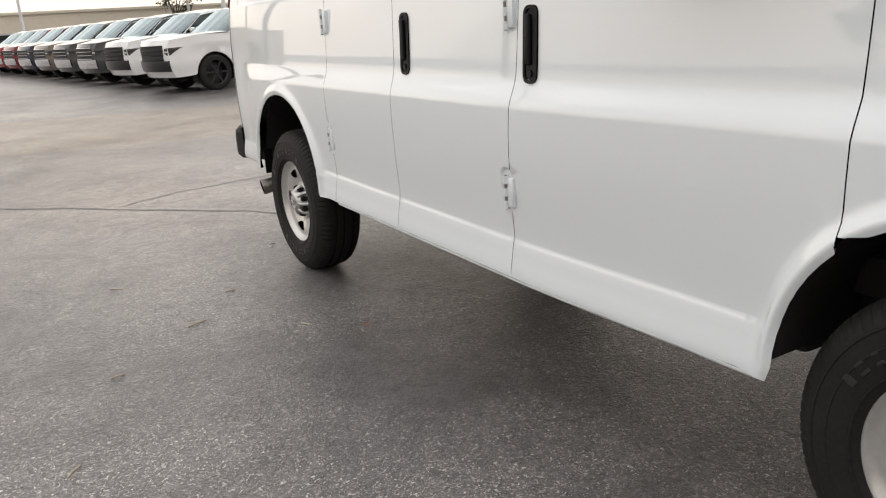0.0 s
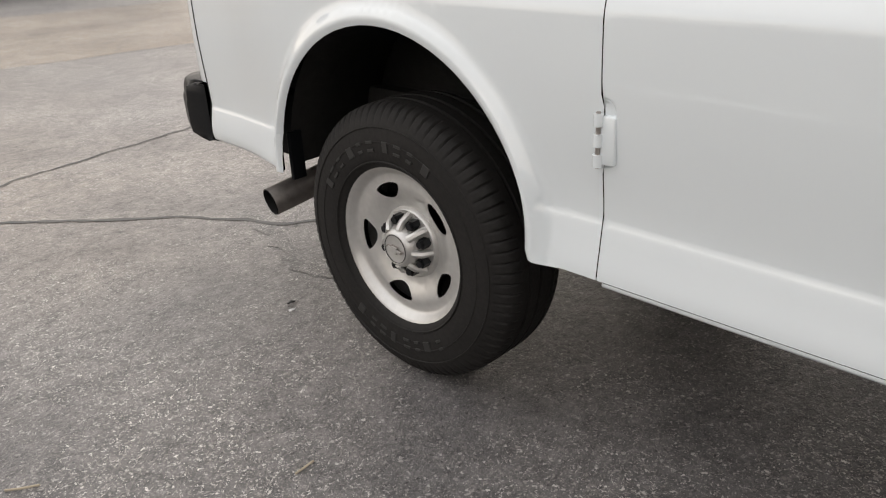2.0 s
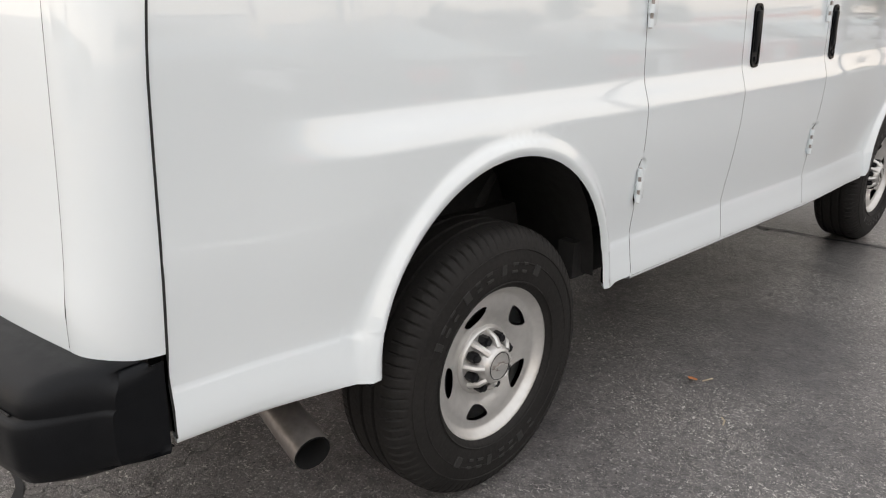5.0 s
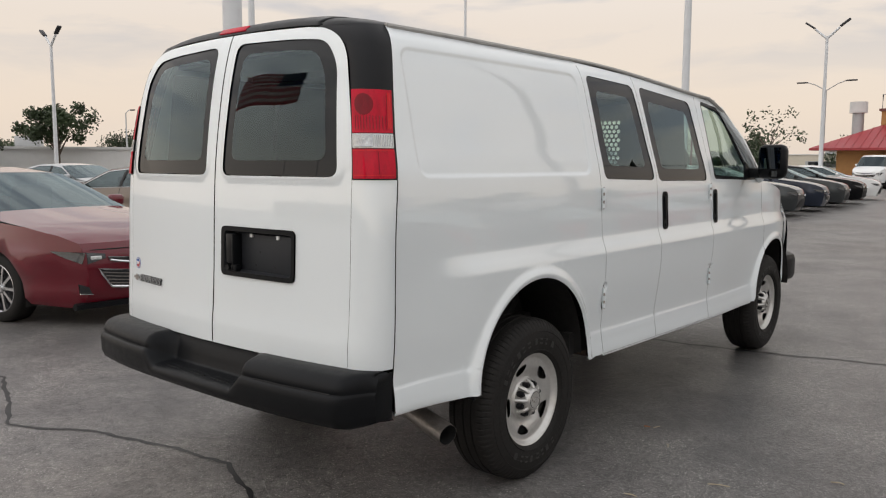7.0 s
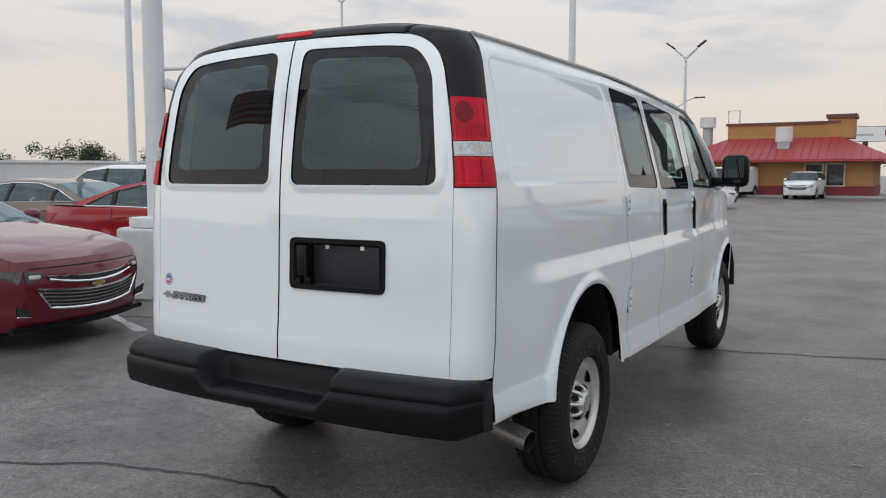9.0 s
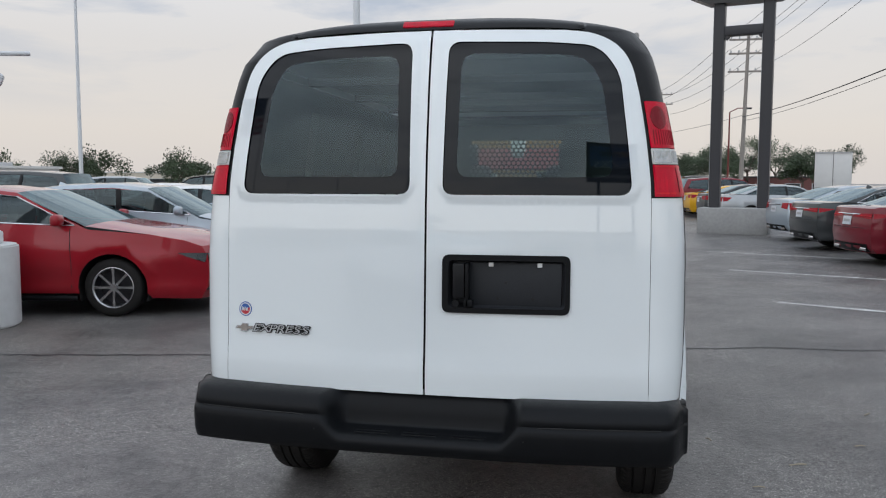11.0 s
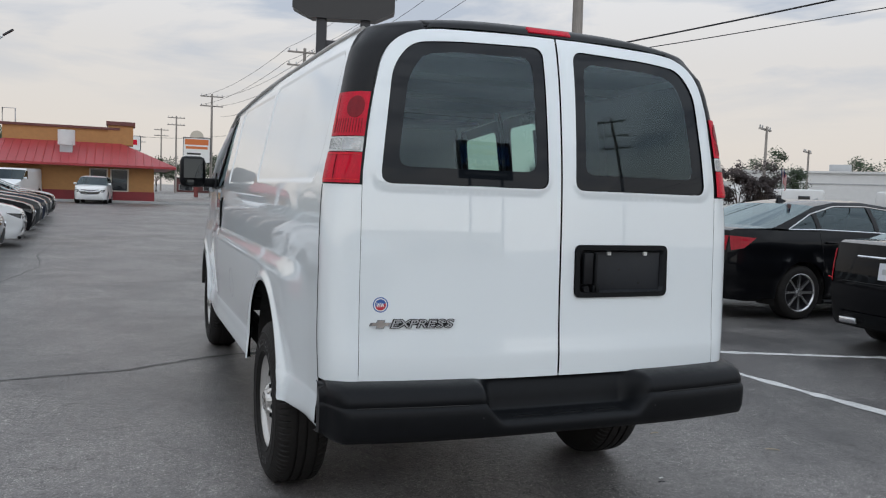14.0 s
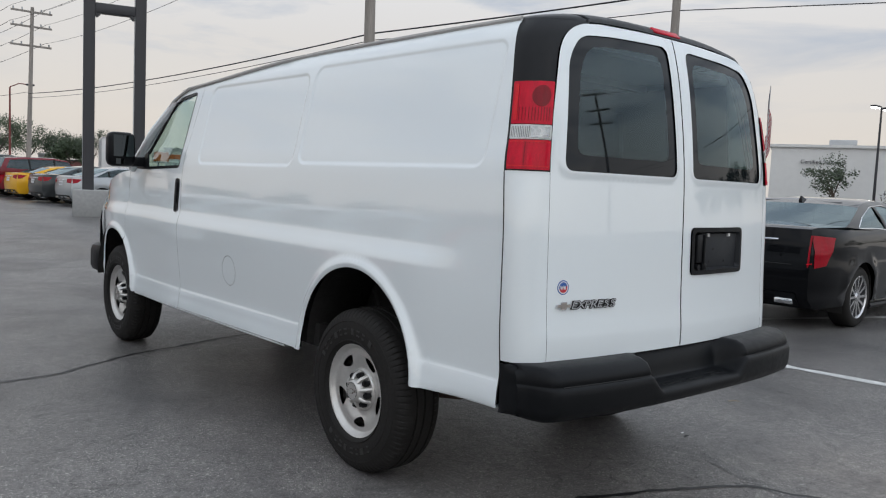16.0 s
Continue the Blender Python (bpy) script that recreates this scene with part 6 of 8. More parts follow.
        for q in K["posts"]:
            zb = float(belt(q)) + 0.02
            zt = float(np.interp(-q, [-p[0] for p in gl], [p[1] for p in gl])) + 0.01
            if q < gl[-1][0] + 0.1 or zt < zb + 0.1:
                continue
            patch("door_post", [(q - 0.035, zb), (q + 0.035, zb), (q + 0.02, zt), (q - 0.05, zt)], lambda u, v, sd=sd: S[sd](u, v) + np.array([sd * 0.003, 0, 0]), M["cap_black"], grn, depth=0.008, out=(sd, 0, 0), edge=0.2, step=0.2)
        if detail > 1:
            seam_line("window_trim", resample(gl + base + [gl[0]], 0.1, False), S[sd], M["chrome"] if wheel != "alloy_dark" else M["cap_black"], grn, 0.008)
            zt = float(belt(0.3))
            doors = [gl[0][0] - 0.05, K["posts"][0] if K["posts"] else 0.7, (K["posts"][1] if len(K["posts"]) > 1 else None)]
            for q in doors:
                if q is None or q - 0.02 < ax_r + ra * 0.3:
                    continue
                seam_line("door_gap", [(q, float(belt(q))), (q + 0.02, 0.6), (q + 0.01, sill + 0.12)], S[sd], M["seam"], car, 0.004)
            for q in doors[1:]:
                if q is None:
                    continue
                zq = float(belt(q)) - 0.13
                px = sd * (float(half(np.array([q + 0.16]), np.array([zq]))[0]) + 0.012)
                box("door_handle", (px, q + 0.16, zq), (0.022, 0.19, 0.028), paint, car, bevel=0.008)
        # sill strip
        bar("sill_trim", [(sd * (W * 0.93), ax_f - ra - 0.02, sill), (sd * W * 0.93, ax_r + ra + 0.02, sill)], 0.03, M["plastic"], car, seg=6)
        # mirrors
        mx, my, mz = sd * (float(half(np.array([gl[0][0] - 0.12]), np.array([gl[0][1]]))[0]) + 0.09), gl[0][0] - 0.15, gl[0][1] + 0.06
        bm = bmesh.new()
        add_box(bm, (mx, my, mz), (0.20, 0.10, 0.13), bevel=0.04)
        part("door_mirror", bm, paint, car, smooth=True, angle=60)
        # wheel wells
        for a in (ax_f, ax_r):
            v, f = [], []
            for t in np.linspace(-0.4, math.pi + 0.4, 14):
                v += [(sd * W * 0.955, a + (ra + 0.015) * math.cos(t), r + (ra + 0.015) * math.sin(t)), (sd * (W - 0.34), a + (ra + 0.015) * math.cos(t), r + (ra + 0.015) * math.sin(t))]
            f = [(2 * i, 2 * i + 1, 2 * i + 3, 2 * i + 2) for i in range(13)] + [tuple(2 * i + 1 for i in range(14))]
            mesh_object("wheel_well", v, f, M["under"], car)
    # strips over the top
    def run(nm, pts, mat, lbl="", crown=0.03, bow0=0.0, bow1=0.0, n=14, crown1=None):
        q = resample_profile(pts, 0.12)
        rows = []
        for i, (s, z) in enumerate(q):
            h = float(half(np.array([s]), np.array([z]))[0])
            e = i / max(1, len(q) - 1)
            b = bow0 + (bow1 - bow0) * e
            cw = crown if crown1 is None else crown + (crown1 - crown) * e
            rows.append([(h * t, s + b * (1 - t * t), z + cw * (1 - t ** 4)) for t in (2 * j / n - 1 for j in range(n + 1))])
        return loft(nm, rows, mat, car, lbl)
    run("front_bumper", front, paint, "", 0.0, bow_f, bow_f)
    run("bonnet", K["hood"], paint, "", 0.0, bow_f, 0.10, crown1=0.035)
    run("windscreen", K["screen"], M["glass_car"], "raked windscreen", 0.035, 0.10, 0.06, crown1=0.025)
    run("roof", K["roof"], M["black"] if dark_roof else paint, "", 0.025, 0.06, -0.03)
    run("rear_window", K["back"], M["glass_car"] if kind != "panel_van" else paint, "rear window", 0.025, -0.03, -0.05, crown1=0.02)
    run("boot_lid", K["boot"], paint if kind != "pickup" else M["cap_black"], "", 0.02, -0.05, -bow_r, crown1=0.0)
    run("rear_bumper", rear, paint, "", 0.0, -bow_r, -bow_r)
    # dark tub under the glass and two seat rows
    box("cabin_tub", (0, (K["glass"][0][0] + K["glass"][-1][0]) / 2, float(belt(0)) - 0.22), (W * 1.6, K["glass"][0][0] - K["glass"][-1][0] + 0.5, 0.2), M["cab_dark"], car)
    if detail > 1:
        for sy in ((0.15, -0.85) if kind not in ("pickup", "panel_van") else (0.3,)):
            for sx_ in (-0.36, 0.36):
                bm = bmesh.new()
                add_box(bm, (sx_, sy, float(belt(0)) + 0.02), (0.46, 0.14, 0.42), bevel=0.05, rx=-12)
                add_box(bm, (sx_, sy - 0.07, float(belt(0)) + 0.27), (0.25, 0.09, 0.15), bevel=0.03)
                part("seat_back", bm, M["cab_dark"], car, smooth=True)
    # under tray
    box("under_tray", (0, 0, lo + 0.08), (W * 1.5, L * 0.86, 0.10), M["under"], car)
    # lamps
    zn = front[3][1]
    fo, bo = (0, 1, 0), (0, -1, 0)
    tall = kind in ("pickup", "suv", "panel_van")
    for sd in (1, -1):
        z0, z1 = (zn - 0.075, zn + 0.03) if not tall else (zn - 0.20, zn - 0.03)
        f_in = 0.58 if not tall else 0.64
        hw = float(half(fy(np.array([zn])), np.array([zn]))[0])
        Sf = lambda u, v: F(u, v) + np.array([0, 0.006, 0])
        hl = patch("headlamp", [(sd * f_in * W, z0 + 0.045), (sd * (hw - 0.005), z0), (sd * (hw - 0.005), z1), (sd * f_in * W, z1 - 0.02)], Sf, M["headlamp"], car, "clear wrapped headlamp", 0.08, depth=0.015, out=fo, edge=0.06)
        s0 = float(fy(np.array([zn]))[0])
        patch("headlamp_wrap", [(s0 - 0.30, z1 + 0.012), (s0 - 0.20, z1 - 0.035), (s0 - 0.02, z0), (s0 - 0.0, z1)], lambda u, v, sd=sd: S[sd](u, v) + np.array([sd * 0.005, 0, 0]), M["headlamp"], hl, "", 0.08, depth=0.012, out=(sd, 0, 0), edge=0.06)
        bm = bmesh.new()
        add_box(bm, tuple(np.array(F(np.array([sd * (f_in * W + hw) / 2]), np.array([(z0 + z1) / 2]))[0]) + np.array([0, 0.006, 0])), (0.10, 0.02, 0.035), bevel=0.01, rz=-sd * 22)
        part("lamp_reflector", bm, M["lens_clear"], hl, smooth=True)
        # tail lamp
        zt = rear[0][1] - 0.06
        a0, a1 = (zt - 0.17, zt) if tail == "wide" else ((zt - 0.34, zt) if tail == "tall" else (zt - 0.13, zt - 0.03))
        rib = {"wide": 0.5, "tall": 0.12, "slim": 0.5}[tail]
        i0 = {"wide": 0.48, "tall": 0.80, "slim": 0.20}[tail] if not tall else 0.80
        if tall:
            a0, a1 = zt - 0.42, zt - 0.02
        hb = float(half(ry(np.array([zt])), np.array([zt]))[0])
        Sb = lambda u, v: B(u, v) + np.array([0, -0.006, 0])
        tl = patch("tail_lamp", [(sd * i0 * W, a0 + 0.03), (sd * (hb - 0.004), a0), (sd * (hb - 0.004), a1), (sd * i0 * W, a1 - 0.01)], Sb, M["lens_dark_red"], car, "red wrapped tail lamp", 0.08, depth=0.015, out=bo, edge=0.06)
        if detail > 1:
            zr = a0 + (a1 - a0) * rib
            seam_line("lamp_rib", [(sd * (i0 * W + 0.03), zr + 0.01), (sd * (hb - 0.01), zr)], lambda u, v: B(u, v) + np.array([0, -0.012, 0]), M["lens_bright_red"], tl, 0.006)
        s1 = float(ry(np.array([zt]))[0])
        patch("tail_lamp_wrap", [(s1 + 0.0, a1), (s1 + 0.0, a0), (s1 + 0.14, a0 + 0.03), (s1 + 0.30, a1 - 0.02)], lambda u, v, sd=sd: S[sd](u, v) + np.array([sd * 0.006, 0, 0]), M["lens_dark_red"], tl, "", 0.08, depth=0.012, out=(sd, 0, 0), edge=0.06)
    # grille and lower intake
    Sf = lambda u, v: F(u, v) + np.array([0, 0.007, 0])
    gw = 0.46 * W if not tall else 0.60 * W
    if grille == "bars":
        # slim upper opening between the lamps, dipping in the middle, over a wide lower one
        g1, g2w = 0.56 * W, 0.66 * W
        up_top = [(u * g1, zn - 0.020 - 0.030 * (1 - u * u)) for u in np.linspace(-1, 1, 9)]
        up_low = [(u * g1 * 0.97, zn - 0.050 - 0.055 * (1 - u * u)) for u in np.linspace(1, -1, 9)]
        g = patch("grille", up_top + up_low, Sf, M["cab_dark"], car, "slim dark upper grille edged in chrome", 0.1, depth=0.01, out=fo, edge=0.08)
        lo_top = [(u * g2w, zn - 0.125 - 0.050 * (1 - u * u)) for u in np.linspace(-1, 1, 9)]
        lo_low = [(u * g2w * 0.80, zn - 0.300 - 0.035 * (1 - u * u)) for u in np.linspace(1, -1, 9)]
        g2 = patch("lower_grille", lo_top + lo_low, Sf, M["cab_dark"], car, "wide black lower grille in a chrome frame", 0.1, depth=0.01, out=fo, edge=0.08)
        Sq = lambda u, v: F(u, v) + np.array([0, 0.012, 0])
        seam_line("chrome_bar", up_top, Sq, M["chrome"], g, 0.007)
        seam_line("chrome_bar", up_low, Sq, M["chrome"], g, 0.010)
        seam_line("chrome_frame", lo_top + lo_low + lo_top[:1], Sq, M["chrome"], g2, 0.012)
        for q in (0.2, 0.4, 0.6, 0.8):
            ln_ = [(a_[0] + (b_[0] - a_[0]) * q, a_[1] + (b_[1] - a_[1]) * q) for a_, b_ in zip(lo_top, lo_low[::-1])]
            seam_line("grille_bar", [(u_ * 0.97, z_) for u_, z_ in ln_], Sq, M["steel"], g2, 0.0055)
        if detail > 1:
            for sd in (1, -1):
                fp = patch("fog_pocket", [(sd * 0.70 * W, zn - 0.36), (sd * 0.84 * W, zn - 0.34), (sd * 0.86 * W, zn - 0.25), (sd * 0.74 * W, zn - 0.29)], Sf, M["cab_dark"], car, "dark fog lamp pocket", 0.08, depth=0.01, out=fo, edge=0.06)
                seam_line("chrome_bar", [(sd * 0.70 * W, zn - 0.362), (sd * 0.84 * W, zn - 0.342)], Sq, M["chrome"], fp, 0.007)
            seam_line("front_splitter", [(-0.86 * W, lo + 0.03), (0.86 * W, lo + 0.03)], lambda u, v: F(u, v) + np.array([0, 0.015, 0]), M["plastic"], car, 0.035)
        if detail > 1:
            pt = F(np.array([0.0]), np.array([zn - 0.135]))[0]
            cross_emblem("emblem", Matrix.Translation((pt[0], pt[1] + 0.012, pt[2])) @ pose(0, 0, 0, 90, 0, 180), 0.17, g, M["gold"], M["chrome"])
    elif grille == "mesh":
        g = patch("grille", [(-gw * 0.7, zn - 0.06), (gw * 0.7, zn - 0.06), (gw * 0.66, zn - 0.10), (-gw * 0.66, zn - 0.10)], Sf, M["cab_dark"], car, "slim dark upper grille", 0.1, depth=0.01, out=fo, edge=0.08)
        zl = lo + 0.10
        patch("lower_grille", [(-0.50 * W, zn - 0.15), (0.50 * W, zn - 0.15), (0.74 * W, zl), (-0.74 * W, zl)], Sf, M["cab_dark"], car, "wide black mesh intake", 0.1, depth=0.01, out=fo, edge=0.08)
        pt = F(np.array([0.0]), np.array([zn - 0.08]))[0]
        bar("emblem", [(0, pt[1] + 0.004, pt[2]), (0, pt[1] + 0.02, pt[2])], 0.055, M["chrome"], g, "round chrome emblem", seg=20)
    else:
        z1, z0 = front[3][1] + 0.02, front[2][1] - 0.10
        g = patch("grille", [(-gw, z1), (gw, z1), (gw * 0.96, z0), (-gw * 0.96, z0)], Sf, M["cab_dark"], car, "tall dark truck grille", 0.1, depth=0.012, out=fo, edge=0.08)
        for q in np.linspace(z0 + 0.05, z1, 5):
            seam_line("grille_bar", [(-gw, q), (gw, q)], lambda u, v: F(u, v) + np.array([0, 0.012, 0]), M["chrome"] if wheel == "alloy" else M["cap_black"], g, 0.014)
        patch("bumper_bar", [(-0.97 * W * 0.78, 0.50), (0.97 * W * 0.78, 0.50), (0.97 * W * 0.78, 0.74), (-0.97 * W * 0.78, 0.74)], lambda u, v: F(u, v) + np.array([0, 0.03, 0]), M["chrome"] if wheel == "alloy" else M["alloy_dark"], car,
                     "deep front bumper", 0.12, depth=0.05, out=fo, edge=0.1)
    # rear plate, lower valance, exhausts
    Sb = lambda u, v: B(u, v) + np.array([0, -0.008, 0])
    if plate and not tall:
        zp = rear[1][1] - 0.03
        pl = patch("plate", [(-0.16, zp - 0.085), (0.16, zp - 0.085), (0.16, zp + 0.075), (-0.16, zp + 0.075)], Sb, M["plate_white"], car, "white dealer plate card", 0.2, depth=0.006, out=bo, edge=0.1)
        patch("plate_bar", [(-0.12, zp - 0.03), (0.12, zp - 0.03), (0.12, zp + 0.02), (-0.12, zp + 0.02)], lambda u, v: Sb(u, v) + np.array([0, -0.003, 0]), M["pole_grey"], pl, depth=0.002, out=bo, edge=0.1, step=0.2)
        seam_line("chrome_strip", [(-0.42, zp + 0.12), (0.42, zp + 0.12)], lambda u, v: Sb(u, v) + np.array([0, -0.004, 0]), M["chrome"], car, 0.012)
    if not tall:
        patch("rear_valance", [(-0.70 * W, 0.26), (0.70 * W, 0.26), (0.66 * W, 0.40), (-0.66 * W, 0.40)], Sb, M["plastic"], car, "black lower valance", 0.15, depth=0.012, out=bo, edge=0.1)
        for sd in (1, -1):
            pt = B(np.array([sd * 0.55 * W]), np.array([0.31]))[0]
            bm = bmesh.new()
            add_box(bm, (pt[0], pt[1] - 0.012, 0.31), (0.20, 0.05, 0.065), bevel=0.02)
            part("exhaust_trim", bm, M["chrome"] if detail > 1 else M["steel"], car, smooth=True)
        if detail > 1:
            seam_line("boot_gap", [(-0.62 * W, 0.70), (0.62 * W, 0.70)], lambda u, v: Sb(u, v) + np.array([0, 0.004, 0]), M["seam"], car, 0.004)
            seam_line("bonnet_gap", [(-0.7 * W, zn + 0.05), (0.7 * W, zn + 0.05)], F, M["seam"], car, 0.004)
            bm = bmesh.new()
            ps = (0, K["roof"][-1][0] + 0.16, K["roof"][-1][1] + 0.05)
            vs = [bm.verts.new(Vector(ps) + Vector(q)) for q in ((-0.03, 0.09, 0), (0.03, 0.09, 0), (0.03, -0.08, -0.02), (-0.03, -0.08, -0.02), (0, -0.07, 0.065))]
            for q in ((0, 1, 4), (1, 2, 4), (2, 3, 4), (3, 0, 4)):
                bm.faces.new([vs[i] for i in q])
            part("antenna_fin", bm, paint, car, "shark-fin antenna", smooth=True)
    if kind == "pickup":
        # open load bed
        bm = bmesh.new()
        add_box(bm, (0, -2.0, 1.36), (2 * W - 0.10, 1.72, 0.05), bevel=0.02)
        part("bed_cover", bm, M["cap_black"], car, "black bed cover", smooth=True)
    # wheels
    wm = M[wheel]
    w0 = car_wheel(r, 0.225 if not tall else 0.26, wm, spokes, 36 if detail > 1 else 24)
    w0.parent = car
    for i, (sd, a) in enumerate(((1, ax_f), (1, ax_r), (-1, ax_f), (-1, ax_r))):
        m = pose(sd * (W - 0.135), a, r, 0, 0, 0 if sd > 0 else 180)
        if i == 0:
            w0.matrix_basis = m
        else:
            copy_thing(w0, m)
    car.matrix_world = pose(x, y, GZ, 0, 0, rz) @ Matrix.Diagonal((grow, grow, grow, 1))
    return car


HEAD = Vector((0.978, 0.208, 0)).normalized()  # the cars stand slanted to the lane
RZ = math.degrees(math.atan2(-HEAD.x, HEAD.y))


def at_nose(kind, x, y, turn=0.0):
    """Centre for a car whose nose is at x, y."""
    a = radians(RZ + turn)
    d = KINDS[kind]["L"] / 2 + 0.1
    return x + math.sin(a) * d, y - math.cos(a) * d, RZ + turn


def at_tail(kind, x, y, turn=0.0):
    a = radians(RZ + turn)
    d = KINDS[kind]["L"] / 2 + 0.06
    return x - math.sin(a) * d, y + math.cos(a) * d, RZ + turn


LEFT_ROW, RIGHT_ROW, BACK_ROW, FAR_ROW, TRUCKS = "cars nosing onto the lane", "cars tailing onto the lane", "cars behind the first row", "cars beyond the sign", "pickups in a row"


def car_at(place, name, kind, paint, label, group, detail=2, category="car", **kw):
    x, y, rz = place
    return build_car(name, kind, M[paint], label, category, x, y, rz, group, detail=detail, **kw)


def all_cars():
    # noses towards the lane
    car_at(at_nose("sedan", -4.1, 0.95), "sedan", "sedan", "red", "dark red sedan with chrome-edged double grille, beside a white pole base", LEFT_ROW)
    car_at(at_nose("sedan", -3.8, 5.1), "sedan", "sedan", "bright_red", "bright red compact sedan with black mesh intake", LEFT_ROW, grille="mesh", spokes=8)
    car_at(at_nose("hatch", -4.15, 7.4), "hatchback", "hatch", "pale_blue", "pale silver-blue small hatchback", LEFT_ROW, grille="mesh", spokes=8)
    car_at(at_nose("sedan", -3.6, 9.9), "sedan", "sedan", "white", "white sedan with large dark intake", LEFT_ROW, grille="mesh", spokes=10)
    car_at(at_nose("sedan", -3.75, 12.7), "sedan", "sedan", "silver", "silver-grey sedan in the row", LEFT_ROW, grille="mesh")
    car_at(at_nose("sedan", -3.7, 15.5), "sedan", "sedan", "white", "white sedan with dark glass", LEFT_ROW, grille="bars")
    for i, (p, g) in enumerate((("black", "mesh"), ("grey", "mesh"), ("dark_blue", "bars"), ("grey", "mesh"), ("black", "mesh"))):
        car_at(at_nose("sedan", -3.8 - 0.12 * i, 18.5 + 3.1 * i), "sedan", "sedan", p, "dark sedan parked in the slanted row", LEFT_ROW, 1, grille=g)
    car_at(at_nose("sedan", -4.6, 35.0), "sedan", "sedan", "white", "white sedan at the end of the row", LEFT_ROW, 1, grille="mesh")
    car_at((-3.6, 53.0, 176), "sport_utility_car", "suv", "white", "white sport utility car parked by the restaurant", "", 1, grille="bars")
    car_at((-8.3, 54.0, 170), "delivery_van", "panel_van", "white", "white delivery van by the restaurant", "", 1, category="van", grille="bars")
    # tails towards the lane
    car_at(at_tail("coupe", 5.25, 1.5, -10), "coupe", "coupe", "black", "glossy black coupe with tall red tail lamps and a small flag", RIGHT_ROW, tail="tall", spokes=12, grow=1.03)
    car_at(at_tail("sedan", 5.4, 4.75, -12), "sedan", "sedan", "black", "glossy black sedan with chrome boot strip", RIGHT_ROW, tail="wide", spokes=8, grow=1.06)
    car_at(at_tail("sedan", 5.55, 9.0, -2), "sedan", "sedan", "black", "black sedan with slim red lamps", RIGHT_ROW, tail="wide")
    car_at(at_tail("sedan", 5.3, 12.4, -2), "sedan", "sedan", "maroon", "dark red fastback sedan", RIGHT_ROW, tail="slim")
    car_at(at_tail("sedan", 5.2, 15.7, -2), "sedan", "sedan", "grey", "dark grey sedan with slim lamps", RIGHT_ROW, tail="slim")
    car_at(at_tail("sedan", 5.3, 19.0, -2), "sedan", "sedan", "pale_blue", "pale blue-silver sedan with chrome strip", RIGHT_ROW, 1, tail="wide")
    # beyond the sign frame
    for i, (p, k, lb) in enumerate((("silver", "sedan", "silver sedan"), ("grey", "sedan", "dark grey sedan"), ("yellow", "coupe", "bright yellow coupe"), ("maroon", "suv", "dark red sport utility car"), ("bright_red", "sedan", "bright red sedan"), ("white", "sedan", "white sedan"), ("grey", "pickup", "dark pickup"))):
        car_at(at_tail(k, 4.9 - 0.26 * i, 27.4 + 2.8 * i, -6), "pickup" if k == "pickup" else "car", k, p, lb + " parked beyond the sign frame", FAR_ROW, 1, tail="wide", grille="truck" if k == "pickup" else "bars")
    # second rows behind
    car_at((-11.2, 5.0, RZ + 180), "sedan", "sedan", "bronze", "bronze sedan behind the red one", BACK_ROW, 2)
    for i, (p, k) in enumerate((("white", "suv"), ("grey", "suv"), ("silver", "sedan"), ("white", "sedan"), ("black", "suv"), ("white", "suv"), ("maroon", "suv"), ("white", "sedan"))):
        car_at((-13.5 - 0.2 * i, 8.8 + 4.0 * i, RZ + 180), "car", k, p, "car standing in the second row", BACK_ROW, 1, grille="truck" if k == "suv" else "bars")
    for i, (p, k) in enumerate((("white", "suv"), ("silver", "sedan"), ("white", "sedan"), ("grey", "suv"), ("white", "suv"), ("silver", "suv"))):
        car_at((-21.0 - 0.5 * i, 2.0 + 6.4 * i, RZ), "car", k, p, "car standing in a far row", BACK_ROW, 1, grille="bars")
    car_at((13.5, 11.5, RZ + 175), "sedan", "sedan", "black", "black sedan with bright window trim", BACK_ROW, 1)
    # pickups across the lane behind
    tr = (("white", "alloy_dark", "white pickup with heavy black grille"), ("white", "alloy_dark", "white pickup on black wheels"), ("grey", "alloy", "dark teal-grey pickup"), ("grey", "alloy", "dark grey pickup with chrome bumper"),
          ("bronze", "alloy", "bronze pickup"), ("dark_blue", "alloy", "dark blue pickup"), ("maroon", "alloy", "dark red pickup"), ("bright_red", "alloy", "red pickup"), ("grey", "alloy", "grey pickup"), ("white", "alloy", "white pickup"))
    for i, (p, w, lb) in enumerate(tr):
        car_at(at_nose("pickup", -1.4 + 0.34 * i, -15.5 - 3.05 * i), "pickup", "pickup", p, lb + " in a slanted row", TRUCKS, 2 if i < 4 else 1, category="pickup", wheel=w, spokes=6, grille="truck")


all_cars()


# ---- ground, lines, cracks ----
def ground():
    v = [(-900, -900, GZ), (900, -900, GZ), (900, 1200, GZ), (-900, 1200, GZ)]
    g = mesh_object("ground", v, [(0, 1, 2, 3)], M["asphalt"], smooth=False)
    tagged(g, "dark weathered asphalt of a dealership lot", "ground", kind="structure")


ground()


